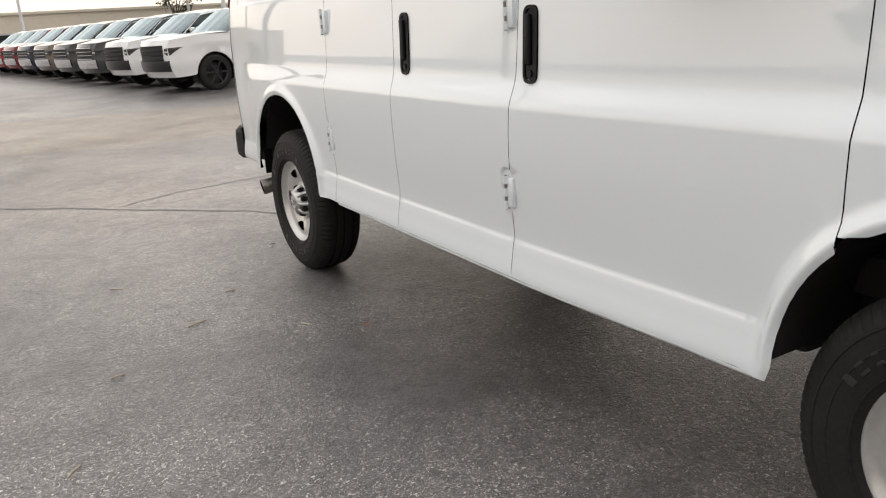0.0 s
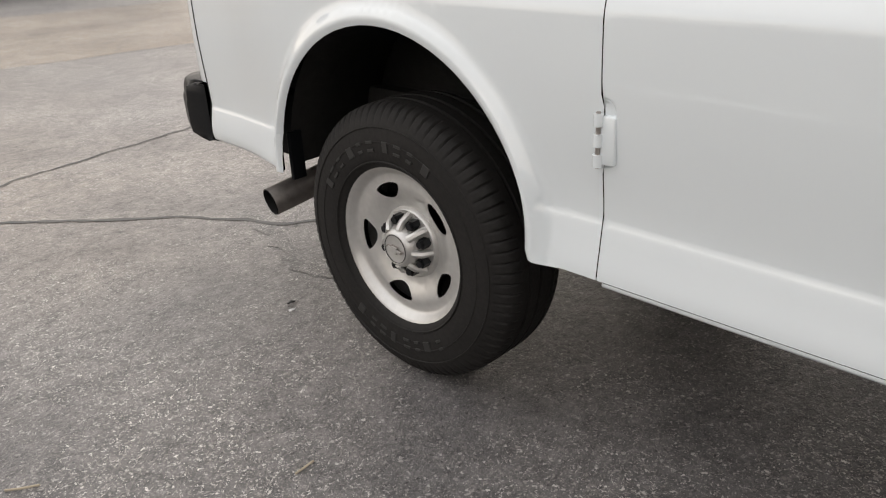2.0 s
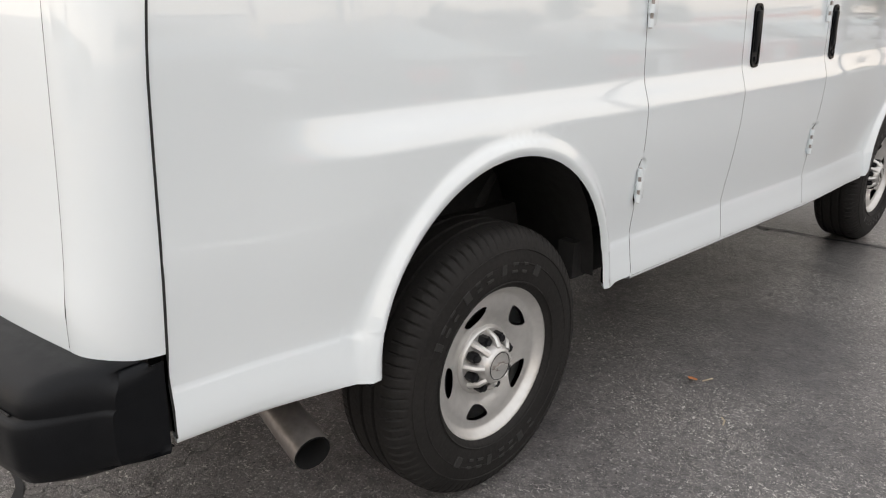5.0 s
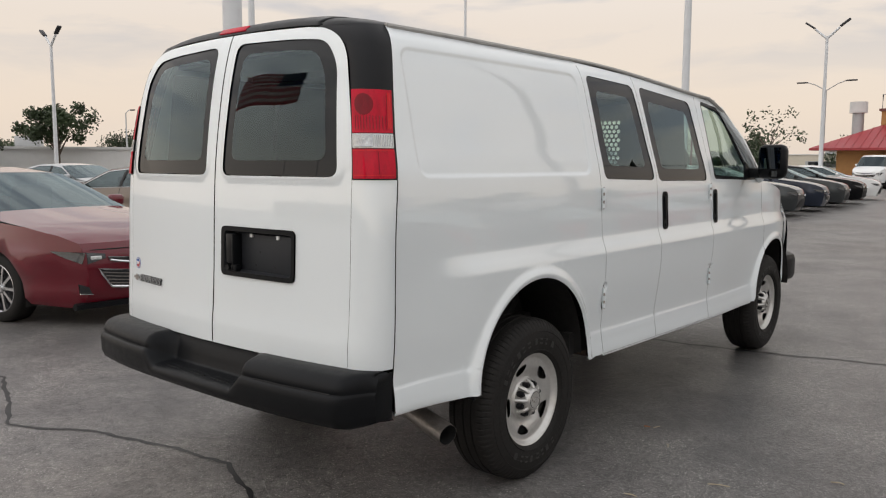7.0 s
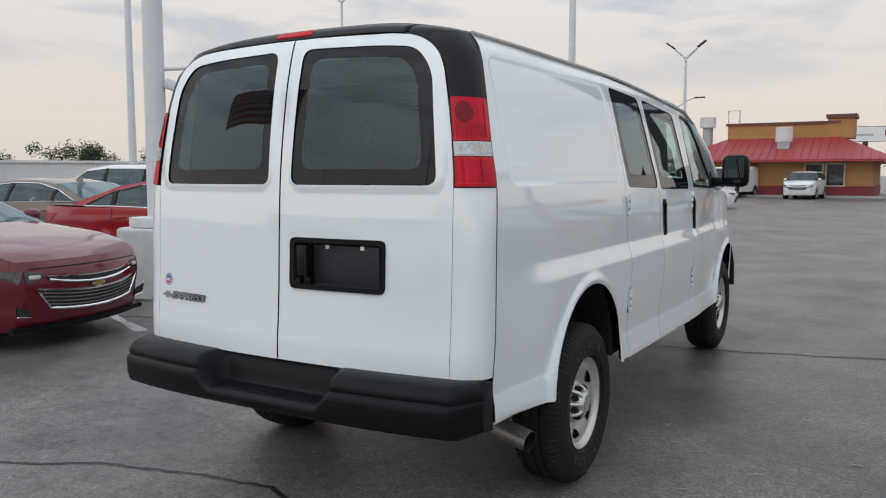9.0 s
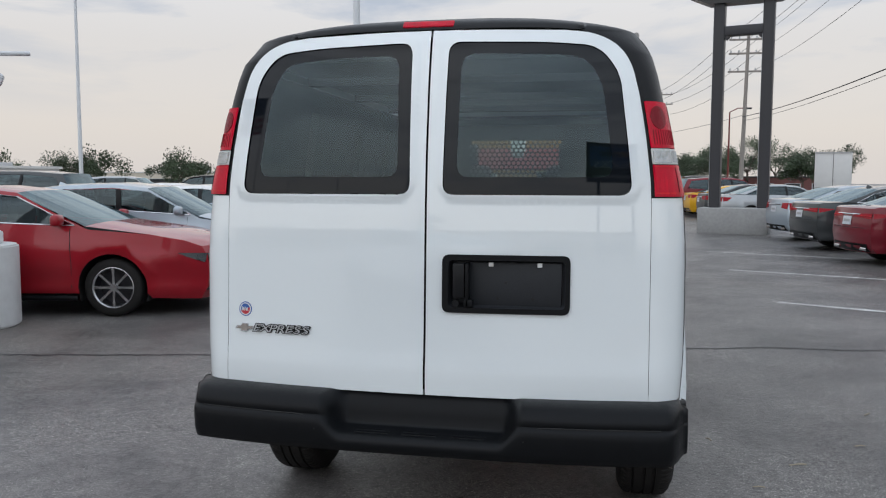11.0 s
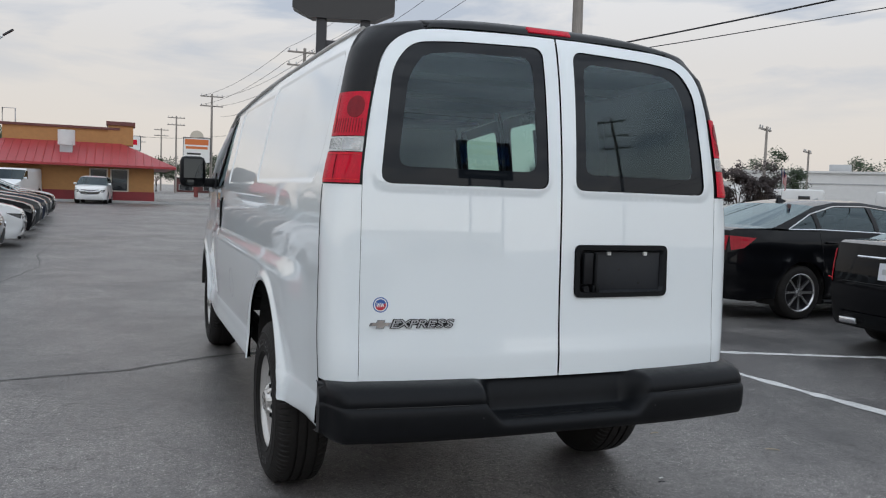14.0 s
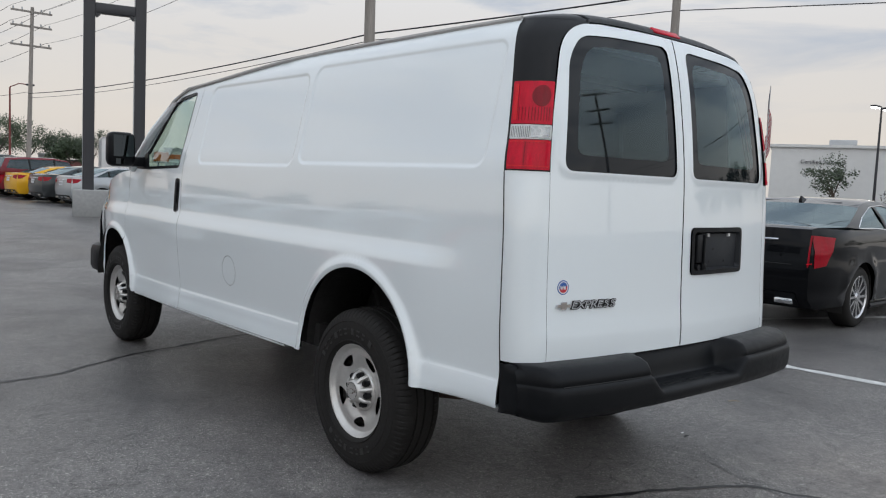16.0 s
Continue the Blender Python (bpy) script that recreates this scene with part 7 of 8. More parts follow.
def ribbon(name, pts, width, mat, z, wobble=0.0, seed=0, step=0.12):
    """A thin flat band on the ground with an uneven edge."""
    rnd = random.Random(seed)
    q = resample([tuple(p) for p in pts], step, False)
    v, f = [], []
    off = 0.0
    for i, p in enumerate(q):
        a, b = Vector(q[max(i - 1, 0)]), Vector(q[min(i + 1, len(q) - 1)])
        d = (b - a).normalized()
        nrm = Vector((-d.y, d.x))
        off = off * 0.8 + rnd.uniform(-wobble, wobble)
        w = width * (0.5 + (rnd.uniform(-0.2, 0.2) if wobble else 0))
        c = Vector(p) + nrm * off
        v += [(*(c - nrm * w), z), (*(c + nrm * w), z)]
    f = [(2 * i, 2 * i + 1, 2 * i + 3, 2 * i + 2) for i in range(len(q) - 1)]
    return mesh_object(name, v, f, mat, smooth=False)


M["tar"] = material("crack_filler_tar", (0.014, 0.014, 0.015), rough=0.45, vary=0.3, scale=30)
LINES = [[(2.9, 6.75), (8.2, 4.1)], [(3.05, 2.5), (8.3, 0.45)], [(3.12, 2.45), (3.35, 0.6), (3.6, -1.5)], [(2.9, 10.6), (8.2, 8.3)], [(3.0, 14.4), (8.2, 12.2)],
         [(-4.1, 1.45), (-8.8, 3.4)], [(-4.0, 8.9), (-8.8, 10.8)], [(-4.0, 12.5), (-8.8, 14.5)], [(5.2, 25.0), (10, 23.0)], [(5.2, 25.0), (5.6, 21.5)], [(4.9, 28.2), (10, 26)]]
for i, p in enumerate(LINES):
    tagged(ribbon("stall_line", p, 0.10, M["line_paint"], GZ + 0.004, 0.004, i), "worn white painted stall line", "line", "stall lines", "structure")
TAR = [[(-30, -3.2), (-9, 1.1), (-3.1, 2.3), (-1.6, 2.62), (-1.0, 2.98), (0.0, 3.24), (1.1, 3.43), (2.2, 3.74), (2.7, 3.75), (5.2, 4.05), (14, 6.0)],
       [(-4.5, -1.2), (-2.9, -0.93), (-1.8, -1.33), (-1.3, -1.08), (-0.7, -0.93), (-0.3, -0.86), (0.1, -1.0), (0.52, -1.23), (0.73, -1.67), (1.04, -2.05), (1.6, -2.62), (2.32, -3.4), (4.5, -5.5)],
       [(1.53, -2.68), (1.06, -2.92), (0.7, -2.94), (0.08, -3.06), (-2.0, -3.3)],
       [(-3.3, 7.4), (-3.24, 8.6), (-2.96, 10.7), (-3.2, 13.0), (-3.15, 16.2)], [(-9, 16.0), (-4.0, 17.5), (-1.0, 19.2), (3.5, 20.2)], [(0.4, 24.5), (0.55, 22.5), (0.2, 20.5)],
       [(-7.5, 7.3), (-2.5, 8.2), (3, 9.3)], [(6.0, -9.6), (2.155, -8.82), (0.345, -8.53), (-2.5, -8.2)]]
for i, p in enumerate(TAR):
    tagged(ribbon("tar_seam", p, (0.036 if i == 0 else 0.024 if i == 1 else 0.018), M["tar"], GZ + 0.003, 0.012, 40 + i, 0.06), "dark filled crack in the asphalt", "crack", "asphalt cracks", "structure")
tagged(ribbon("oil_smear", [(0.561, -1.521), (0.60, -1.15), (0.739, -0.856), (0.68, -0.59)], 0.075, M["asphalt_oily"], GZ + 0.002, 0.012, 60, 0.03), "dark oily smear beside a crack", "stain", kind="structure")


def sandy_lane():
    """A sandier strip of paving across the lot behind the van."""
    near = resample([(34, -15.5), (2.2, -7.2), (0.7, -6.58), (-0.41, -6.36), (-32, 1.4)], 0.25, False)
    far = resample([(34, -24), (2.0, -12.15), (-0.14, -11.2), (-1.6, -10.5), (-32, 1.2)], 0.25, False)
    n = min(len(near), len(far))
    rnd = random.Random(61)
    v = []
    for k in range(n):
        a, b = near[round(k * (len(near) - 1) / (n - 1))], far[round(k * (len(far) - 1) / (n - 1))]
        v += [(a[0], a[1] + rnd.uniform(-0.05, 0.05), GZ + 0.0015), (b[0], b[1] + rnd.uniform(-0.05, 0.05), GZ + 0.0015)]
    g = mesh_object("pavement", v, [(2 * k, 2 * k + 1, 2 * k + 3, 2 * k + 2) for k in range(n - 1)], M["asphalt_tan"], smooth=False)
    tagged(g, "sandy tan strip of older asphalt", "pavement", kind="structure")


sandy_lane()


# ---- poles and lamps ----
def lamp_pole(x, y, h, r, mat="pole_white", head="y", rz=0, base=None, span=1.0, label="white lighting pole with two raised lamps"):
    p = thing("street_lamp", label, "lamp post", "lamp posts", x, y, GZ, rz)
    bar("pole", [(0, 0, 0), (0, 0, h)], r, M[mat], p, seg=14, r2=r * 0.6)
    if head in ("y", "both"):
        for s in (1, -1):
            bar("arm", [(0, 0, h - 0.1), (s * 0.5, 0, h + 0.35)], 0.05, M[mat], p)
            box("lamp_head", (s * 0.72, 0, h + 0.53), (0.5, 0.2, 0.08), M["pole_dark"], p, ry=-s * 36, bevel=0.03)
    if head in ("cobra", "both"):
        z0 = h if head == "cobra" else h * 0.62
        for s in (1, -1):
            bar("arm", [(0, 0, z0), (s * 0.5 * span, 0, z0 + 0.3 * span), (s * 0.85 * span, 0, z0 + 0.42 * span)], 0.04, M[mat], p)
            box("lamp_head", (s * 1.08 * span, 0, z0 + 0.42 * span), (0.5 * span, 0.24, 0.11), M["pole_dark"], p, bevel=0.03)
    if head == "single":
        bar("arm", [(0, 0, h), (0.6, 0, h + 0.3), (1.1, 0, h + 0.3)], 0.04, M[mat], p)
        box("lamp_head", (1.35, 0, h + 0.28), (0.55, 0.26, 0.13), M["pole_dark"], p, bevel=0.03)
    if head == "flood":
        for s in (1, -1):
            box("lamp_head", (s * 0.35, 0, h + 0.1), (0.45, 0.4, 0.4), M["pole_dark"], p, ry=s * 25, bevel=0.05)
    if head == "lit":
        for s in (1, -1):
            box("lamp_head", (s * 0.9, 0, h), (1.0, 0.35, 0.14), M["pole_dark"], p, bevel=0.03)
            box("lamp_glass", (s * 1.0, 0, h - 0.09), (0.8, 0.3, 0.05), M["glow"], p)
    if base:
        bm = bmesh.new()
        bmesh.ops.create_cone(bm, cap_ends=True, segments=40, radius1=base, radius2=base, depth=0.86, matrix=pose(0, 0, 0.43))
        bmesh.ops.bevel(bm, geom=[e for e in bm.edges if e.calc_face_angle(0) > 1], offset=0.02, segments=2, affect="EDGES")
        part("concrete_base", bm, M["concrete"], p, "white painted round concrete base", smooth=True)
        box("base_plate", (0, 0, 0.93), (0.52, 0.52, 0.14), M["concrete"], p, bevel=0.03)
    return p


pole = lamp_pole(-5.87, 3.18, 13.0, 0.14, head="y", base=0.50, label="thick white lighting pole on a round concrete base")
bar("bracket", [(0, 0, 2.83), (0.55, 0.40, 2.87)], 0.025, M["pole_white"], pole)
box("camera_housing", (0.22, 0.16, 2.62), (0.30, 0.14, 0.13), M["pole_white"], pole, "white security camera", rz=35, ry=20, bevel=0.03)
lamp_pole(-6.33, 18.5, 13.0, 0.12)
lamp_pole(-7.1, 35.1, 7.1, 0.10)
lamp_pole(-18.8, 13.1, 12.0, 0.13)
lamp_pole(-33.5, 13.2, 6.7, 0.10)
lamp_pole(-75, 39, 6.4, 0.10, mat="pole_grey", head="single", label="grey street lamp with one arm")
lamp_pole(-25, 32, 11, 0.11)
lamp_pole(-23, 58.5, 5.7, 0.10, mat="pole_red", head="flood", label="rusty red pole with floodlights")
lamp_pole(-15.7, 68, 7.5, 0.10, mat="pole_grey", head="cobra", span=1.75, label="grey street lamp with two arms")
lamp_pole(10.5, 62, 7.0, 0.09, mat="pole_red", head="single", label="rusty red street lamp")
lamp_pole(53, 18.8, 7.7, 0.10, mat="pole_dark", head="lit", label="dark pole with two lit lamps")
lamp_pole(58, 44, 8.0, 0.10, mat="pole_dark", head="cobra", label="dark lot lighting pole")
lamp_pole(46, 55, 8.0, 0.10, mat="pole_dark", head="cobra", label="dark lot lighting pole")
for x, y in ((-14, -62), (-2, -60), (-30, -66), (-22, -46), (-34, -50)):
    lamp_pole(x, y, 11.0, 0.12, mat="pole_grey" if x < -10 else "pole_white", head="single", label="tall lot lighting pole")


def wood_pole(x, y, h, arms, lean=0.0, rz=0, r=0.17):
    p = thing("utility_pole", "weathered wooden utility pole with crossarms" if arms else "weathered wooden utility pole", "utility pole", "utility poles", x, y, GZ, rz)
    bar("pole", [(0, 0, 0), (lean * h * 0.5, 0, h * 0.5), (lean * h, 0, h)], r, M["wood_pole"], p, seg=14, r2=r * 0.65)
    for z in arms:
        box("crossarm", (lean * z, 0.12, z), (2.6, 0.1, 0.13), M["wood_pole"], p)
        for s in (-1.15, -0.6, 0.6, 1.15):
            bar("insulator", [(lean * z + s, 0.12, z + 0.06), (lean * z + s, 0.12, z + 0.24)], 0.05, M["pole_grey"], p, seg=8)
    return p


wood_pole(10.74, 16.86, 12.8, (), -0.012, r=0.19)
wood_pole(39.6, 39.6, 6.9, (6.7,), 0.0, 30, 0.12)
wood_pole(56, 51.6, 6.6, (6.4,), 0.0, 30, 0.12)
wood_pole(14.85, 9.13, 12.5, (), 0.004, r=0.13)
wood_pole(10.8, 58, 12.2, (11.9, 10.9, 9.6), 0.02)
for x, y in ((7.5, 93), (5.5, 128), (4.5, 160), (1.0, 190)):
    wood_pole(x, y, 12.0, (11.7, 10.6), 0.0)


def wires():
    w = thing("overhead_cables", "thin dark overhead cables slung between wooden poles", "cable")
    def span(a, b, r, sag):
        pts = [(a[0] + (b[0] - a[0]) * t, a[1] + (b[1] - a[1]) * t, a[2] + (b[2] - a[2]) * t - sag * 4 * t * (1 - t)) for t in np.linspace(0, 1, 20)]
        bar("cable", pts, r, M["wire"], w, seg=5)
    far, near, side = (10.8, 58), (10.74, 16.86), (14.85, 9.13)
    for z, dx in ((12.1, -1.1), (12.1, 1.1), (11.1, -1.1), (11.1, 1.1), (9.8, 1.0)):
        span((far[0] + dx, far[1], z), (7.5 + dx, 93, z - 0.4), 0.016, 0.6)
        span((far[0] + dx, far[1], z), (near[0] + dx * 0.3, near[1], z + 0.1), 0.011, 0.7)
        span((near[0] + dx * 0.3, near[1], z + 0.1), (side[0] + dx * 0.3, side[1], z), 0.010, 0.1)
        span((side[0] + dx * 0.3, side[1], z), (30 + dx, -30, z), 0.012, 0.6)
    # the thick service cable and a thinner one beneath
    for z0, z1, z2, r in ((6.3, 5.75, 6.55, 0.024), (6.0, 5.55, 6.1, 0.013)):
        span((far[0], far[1], z0), (near[0], near[1], z1), r, 0.35)
        span((near[0], near[1], z1), (side[0], side[1], z2), r, 0.03)
        span((side[0], side[1], z2), (30, -30, z2 + 0.4), r, 0.4)
    span((far[0], far[1], 6.4), (-6, 90, 7.2), 0.014, 1.2)


wires()


# ---- signs ----
def sign_frame():
    s = thing("pylon_sign", "tall black double-leg pylon sign on a concrete block", "sign", "", 4.75, 21.3, GZ, -16)
    for dx in (-0.69, 0.69):
        bm = bmesh.new()
        add_box(bm, (dx, 0, 3.45), (0.31, 0.38, 6.9), bevel=0.03)
        part("leg", bm, M["pole_dark"], s)
        # the leg's lighter left side, its light painted as a grey strip
        box("lit_leg_side", (dx - 0.161, 0, 3.4), (0.012, 0.30, 6.7), M["pole_grey"], s)
    box("crossbar", (0, 0, 6.02), (1.08, 0.32, 0.28), M["pole_dark"], s, bevel=0.02)
    for k in (-1, 1):
        box("gusset", (k * 0.49, 0, 5.86), (0.13, 0.28, 0.13), M["pole_dark"], s, ry=45)
    bm = bmesh.new()
    prof = [(-1.6, 7.1), (-1.33, 6.97), (-1.0, 6.82), (1.0, 6.82), (1.33, 6.97), (1.6, 7.1), (1.6, 9.4), (-1.6, 9.4)]
    lo = [bm.verts.new((x, -0.3, z)) for x, z in prof]
    hi = [bm.verts.new((x, 0.3, z)) for x, z in prof]
    bm.faces.new(lo)
    bm.faces.new(hi)
    for i in range(8):
        bm.faces.new((lo[i], lo[(i + 1) % 8], hi[(i + 1) % 8], hi[i]))
    part("sign_cabinet", bm, M["sign_black"], s, "dark sign cabinet")
    box("concrete_block", (-0.1, -0.1, 0.38), (2.0, 1.0, 0.78), M["grey_concrete"], s, "grey concrete plinth", bevel=0.03)
    return s


sign_frame()


def board(name, label, x, y, z, w, h, rz, face, legs=2, leg_r=0.12, bars=(), leg_mat="pole_dark"):
    s = thing(name, label, "sign", "", x, y, GZ, rz)
    for k in range(legs):
        dx = 0 if legs == 1 else (-0.3 + 0.6 * k) * w
        bar("leg", [(dx, 0.1, 0), (dx, 0.1, z)], leg_r, M[leg_mat], s)
    box("panel", (0, 0, z + h / 2), (w, 0.3, h), M["pole_dark"], s)
    fc = box("face", (0, -0.16, z + h / 2), (w * 0.96, 0.02, h * 0.94), M[face], s)
    for (bx, bz, bw, bh, mat) in bars:
        box("lettering_bar", (bx * w, -0.18, z + bz * h), (bw * w, 0.012, bh * h), M[mat], fc)
    return s


board("billboard", "white roadside billboard with dark lettering bars", -3.1, 116, 5.9, 6.6, 2.0, 0, "sign_white", 1, 0.35, [(-0.12, 0.45, 0.52, 0.14, "pole_grey"), (0.38, 0.55, 0.08, 0.36, "lens_red")])
board("restaurant_sign", "roadside restaurant sign with orange panel over a white letter board", 5.8, 92, 3.9, 3.0, 2.9, -4, "sign_white", 1, 0.25,
      [(0, 0.82, 0.86, 0.22, "sign_orange"), (0, 0.60, 0.8, 0.10, "sign_orange"), (-0.1, 0.36, 0.5, 0.07, "sign_black"), (-0.15, 0.22, 0.4, 0.06, "sign_black")], "pole_red")
rs = bpy.data.objects["restaurant_sign"]
bm = bmesh.new()
bmesh.ops.create_cone(bm, cap_ends=True, segments=24, radius1=0.75, radius2=0.75, depth=0.3, matrix=pose(0, 0, 6.85, 90, 0, 0))
part("crest", bm, M["wall_cream"], rs, "round cream crest on top")
board("dealer_sign", "tall dark dealership sign with white lettering bars", 41.5, 29.6, 6.9, 1.5, 3.2, -53, "sign_black", 2, 0.12, [(0, 0.80, 0.62, 0.10, "sign_white"), (0, 0.50, 0.6, 0.05, "pole_grey"), (0, 0.38, 0.5, 0.05, "pole_grey"), (0, 0.12, 0.7, 0.05, "sign_white")])
board("parts_store_sign", "orange and white parts store sign on two legs", 36.7, 99.5, 2.5, 3.6, 1.5, -20, "sign_white", 2, 0.1, [(-0.2, 0.5, 0.5, 0.8, "sign_orange"), (0.25, 0.55, 0.4, 0.4, "sign_orange")])
board("truck_sign", "blue and black truck dealer sign on two posts", 9.4, -30, 7.0, 5.4, 4.4, 180, "sign_black", 2, 0.14, [(0, 0.66, 0.9, 0.5, "sign_blue"), (0.02, 0.74, 0.5, 0.12, "gold"), (0, 0.15, 0.8, 0.08, "pole_grey")])

ts = bpy.data.objects["truck_sign"]
text_on("lettering", "TRUCKS", 1.1, pose(0, -0.20, 9.0, 90, 0, 0), M["sign_white"], ts, "white lettering", 0.02)


# ---- buildings ----
def house(name, label, x, y, rz, category="building"):
    return thing(name, label, category, "", x, y, GZ, rz)


def restaurant():
    h = house("restaurant", "ochre restaurant with a red standing-seam metal roof", -5.8, 63.5, 0)
    h.matrix_world = pose(-5.8, 63.5, GZ) @ Matrix.Diagonal((0.89, 0.88, 0.77, 1))
    # local: front wall at y = -8
    S = lambda u, v: np.stack([u, np.full(len(u), -8.0), v], 1)
    wins = [[(2.0, 1.0), (3.3, 1.0), (3.3, 3.0), (2.0, 3.0)], [(3.5, 1.0), (4.8, 1.0), (4.8, 3.0), (3.5, 3.0)]]
    v, f, nn = surf_data([(-6.7, 1.0), (6.7, 1.0), (6.7, 3.4), (-6.7, 3.4)], S, 3, wins[:0], depth=0.2, out=(0, -1, 0), edge=3)
    mesh_object("wall", v, f, M["stucco"], h, "ochre stucco front wall", smooth=False)
    box("side_wall", (-6.6, 0, 2.2), (0.2, 15.8, 2.4), M["stucco"], h)
    box("side_wall", (6.6, 0, 2.2), (0.2, 15.8, 2.4), M["stucco"], h)
    box("base_wall", (0, 0, 0.5), (13.5, 16.2, 1.0), M["brick_red"], h, "dark red painted base")
    for w in wins:
        fr = box("window", ((w[0][0] + w[1][0]) / 2, -8.06, 2.0), (1.36, 0.1, 2.06), M["wall_cream"], h, "framed dining room window")
        box("pane", ((w[0][0] + w[1][0]) / 2, -8.12, 2.0), (1.14, 0.03, 1.84), M["dark_window"], fr)
    # hipped skirt roof with standing seams
    o, i = [(-8.3, -9.6), (8.3, -9.6), (8.3, 9.6), (-8.3, 9.6)], [(-4.3, -5.0), (4.3, -5.0), (4.3, 5.0), (-4.3, 5.0)]
    v = [(a, b, 3.35) for a, b in o] + [(a, b, 5.45) for a, b in i] + [(a, b, 3.15) for a, b in o]
    f = [(k, (k + 1) % 4, 4 + (k + 1) % 4, 4 + k) for k in range(4)] + [(k, (k + 1) % 4, 8 + (k + 1) % 4, 8 + k) for k in range(4)] + [(8, 9, 10, 11), (4, 5, 6, 7)]
    rf = mesh_object("roof", v, f, M["roof_red"], h, "red metal hip roof", smooth=False)
    for k in range(29):
        t = k / 28
        x0 = -8.3 + 16.6 * t
        kk = 1.0 if abs(x0) <= 4.3 else (8.3 - abs(x0)) / 4.0
        bar("seam", [(x0, -9.6, 3.37), (x0, -9.6 + 4.6 * kk, 3.37 + 2.1 * kk)], 0.035, M["roof_red"], rf, seg=4)
    bx = box("parapet_block", (-0.2, 0, 6.0), (8.4, 9.6, 1.5), M["stucco"], h, "ochre upper block")
    box("coping", (-0.2, 0, 6.83), (8.7, 9.9, 0.22), M["parapet"], bx)
    box("parapet_tower", (4.2, -3.6, 6.3), (1.9, 2.6, 1.9), M["stucco"], h)
    box("coping", (4.2, -3.6, 7.35), (2.2, 2.9, 0.35), M["parapet"], h)
    vent = bar("roof_vent", [(-6.0, -5, 4.4), (-6.0, -5, 6.6)], 0.42, M["pole_grey"], h, "metal kitchen exhaust stack", seg=14)
    bar("vent_hood", [(-6.0, -5, 6.6), (-6.0, -5, 7.6)], 0.65, M["wall_white"], vent, seg=14)
    ru = bar("roof_vent", [(0.3, -7.0, 5.0), (0.3, -7.0, 6.35)], 0.62, M["wall_white"], h, "white round rooftop vent", seg=18)
    box("vent_curb", (0.3, -7.0, 4.8), (0.9, 0.9, 1.0), M["pole_grey"], ru)
    bar("roof_ladder", [(-4.4, -4.6, 6.6), (-4.4, -4.6, 8.2), (-3.5, -4.6, 8.2), (-3.5, -4.6, 6.6)], 0.05, M["pole_grey"], h, "open roof ladder frame", seg=6)
    return h


restaurant()
kerb = box("kerb", (-4.6, 54.6, GZ + 0.08), (30, 0.3, 0.18), M["grey_concrete"], None, bevel=0.02)
tagged(kerb, "grey concrete kerb before the restaurant", "kerb", kind="structure")
side_walk = box("pavement", (-4.6, 55.6, GZ + 0.06), (30, 2.4, 0.14), M["grey_concrete"])
tagged(side_walk, "pale concrete walk before the restaurant", "pavement", kind="structure")


def long_building(name, label, x, y, rz, w, d, h, wall, stripe=None, n_win=8, trim="wall_white", docks=False):
    b = house(name, label, x, y, rz)
    box("wall", (0, 0, h / 2), (w, d, h), M[wall], b)
    box("roof", (0, 0, h + 0.1), (w + 0.4, d + 0.4, 0.22), M[trim], b)
    for k, (z, hh, mat) in enumerate(stripe or ()):
        box("stripe", (0, -d / 2 - 0.03, z), (w * 1.001, 0.05, hh), M[mat], b)
    for k in range(n_win):
        xx = -w / 2 + w * (k + 0.5) / n_win
        wn = box("window", (xx, -d / 2 - 0.05, h * 0.36), (w / n_win * 0.6, 0.08, h * 0.45), M["pole_grey"], b)
        box("pane", (xx, -d / 2 - 0.10, h * 0.36), (w / n_win * 0.52, 0.03, h * 0.38), M["dark_window"], wn)
    for k in range(max(2, n_win // 3)):
        box("roof_unit", (-w / 2 + w * (k + 0.6) / max(2, n_win // 3), 0, h + 0.7), (2.2, 1.8, 1.1), M["pole_grey"], b, bevel=0.05)
    return b


long_building("parts_store", "grey parts store with red roof stripe", 89.6, 117, -27, 86, 14, 5.2, "wall_white", [(3.7, 0.6, "stripe_red"), (1.6, 0.6, "stripe_red")], 0)
sv = long_building("service_building", "white service building with grey lettering", 71.6, 25.2, -65, 18, 20, 5.6, "wall_white", None, 0)
text_on("lettering", "Certified Service", 0.42, pose(-5.4, -10.12, 4.45, 90, 0, 0), M["pole_dark"], sv, "dark grey lettering", 0.03)
long_building("dealership_hall", "long white dealership hall with a dark base band", 76.4, 58.3, -50, 30, 16, 5.0, "wall_white", [(1.3, 0.9, "pole_dark"), (3.9, 0.12, "pole_grey")], 0)
long_building("low_shop", "low brown shop behind the car rows", 24, 150, -12, 34, 10, 2.4, "parapet", None, 8, "pole_dark")
long_building("low_white_building", "long low white building with red piers", -70, 40, 56, 60, 12, 2.6, "wall_white", None, 0)
long_building("yellow_front_shop", "long cream shop building with yellow fascia", -84, 205, 22, 110, 12, 3.6, "wall_cream", None, 7)
long_building("cream_warehouse", "long cream warehouse with a plain parapet", -26, -88, 186, 110, 16, 3.7, "wall_cream", None, 9, "wall_cream")
long_building("blue_trim_shop", "white shop with dark blue trim", -76, 80, 45, 16, 10, 2.5, "wall_white", [(2.3, 0.3, "sign_blue")], 3)


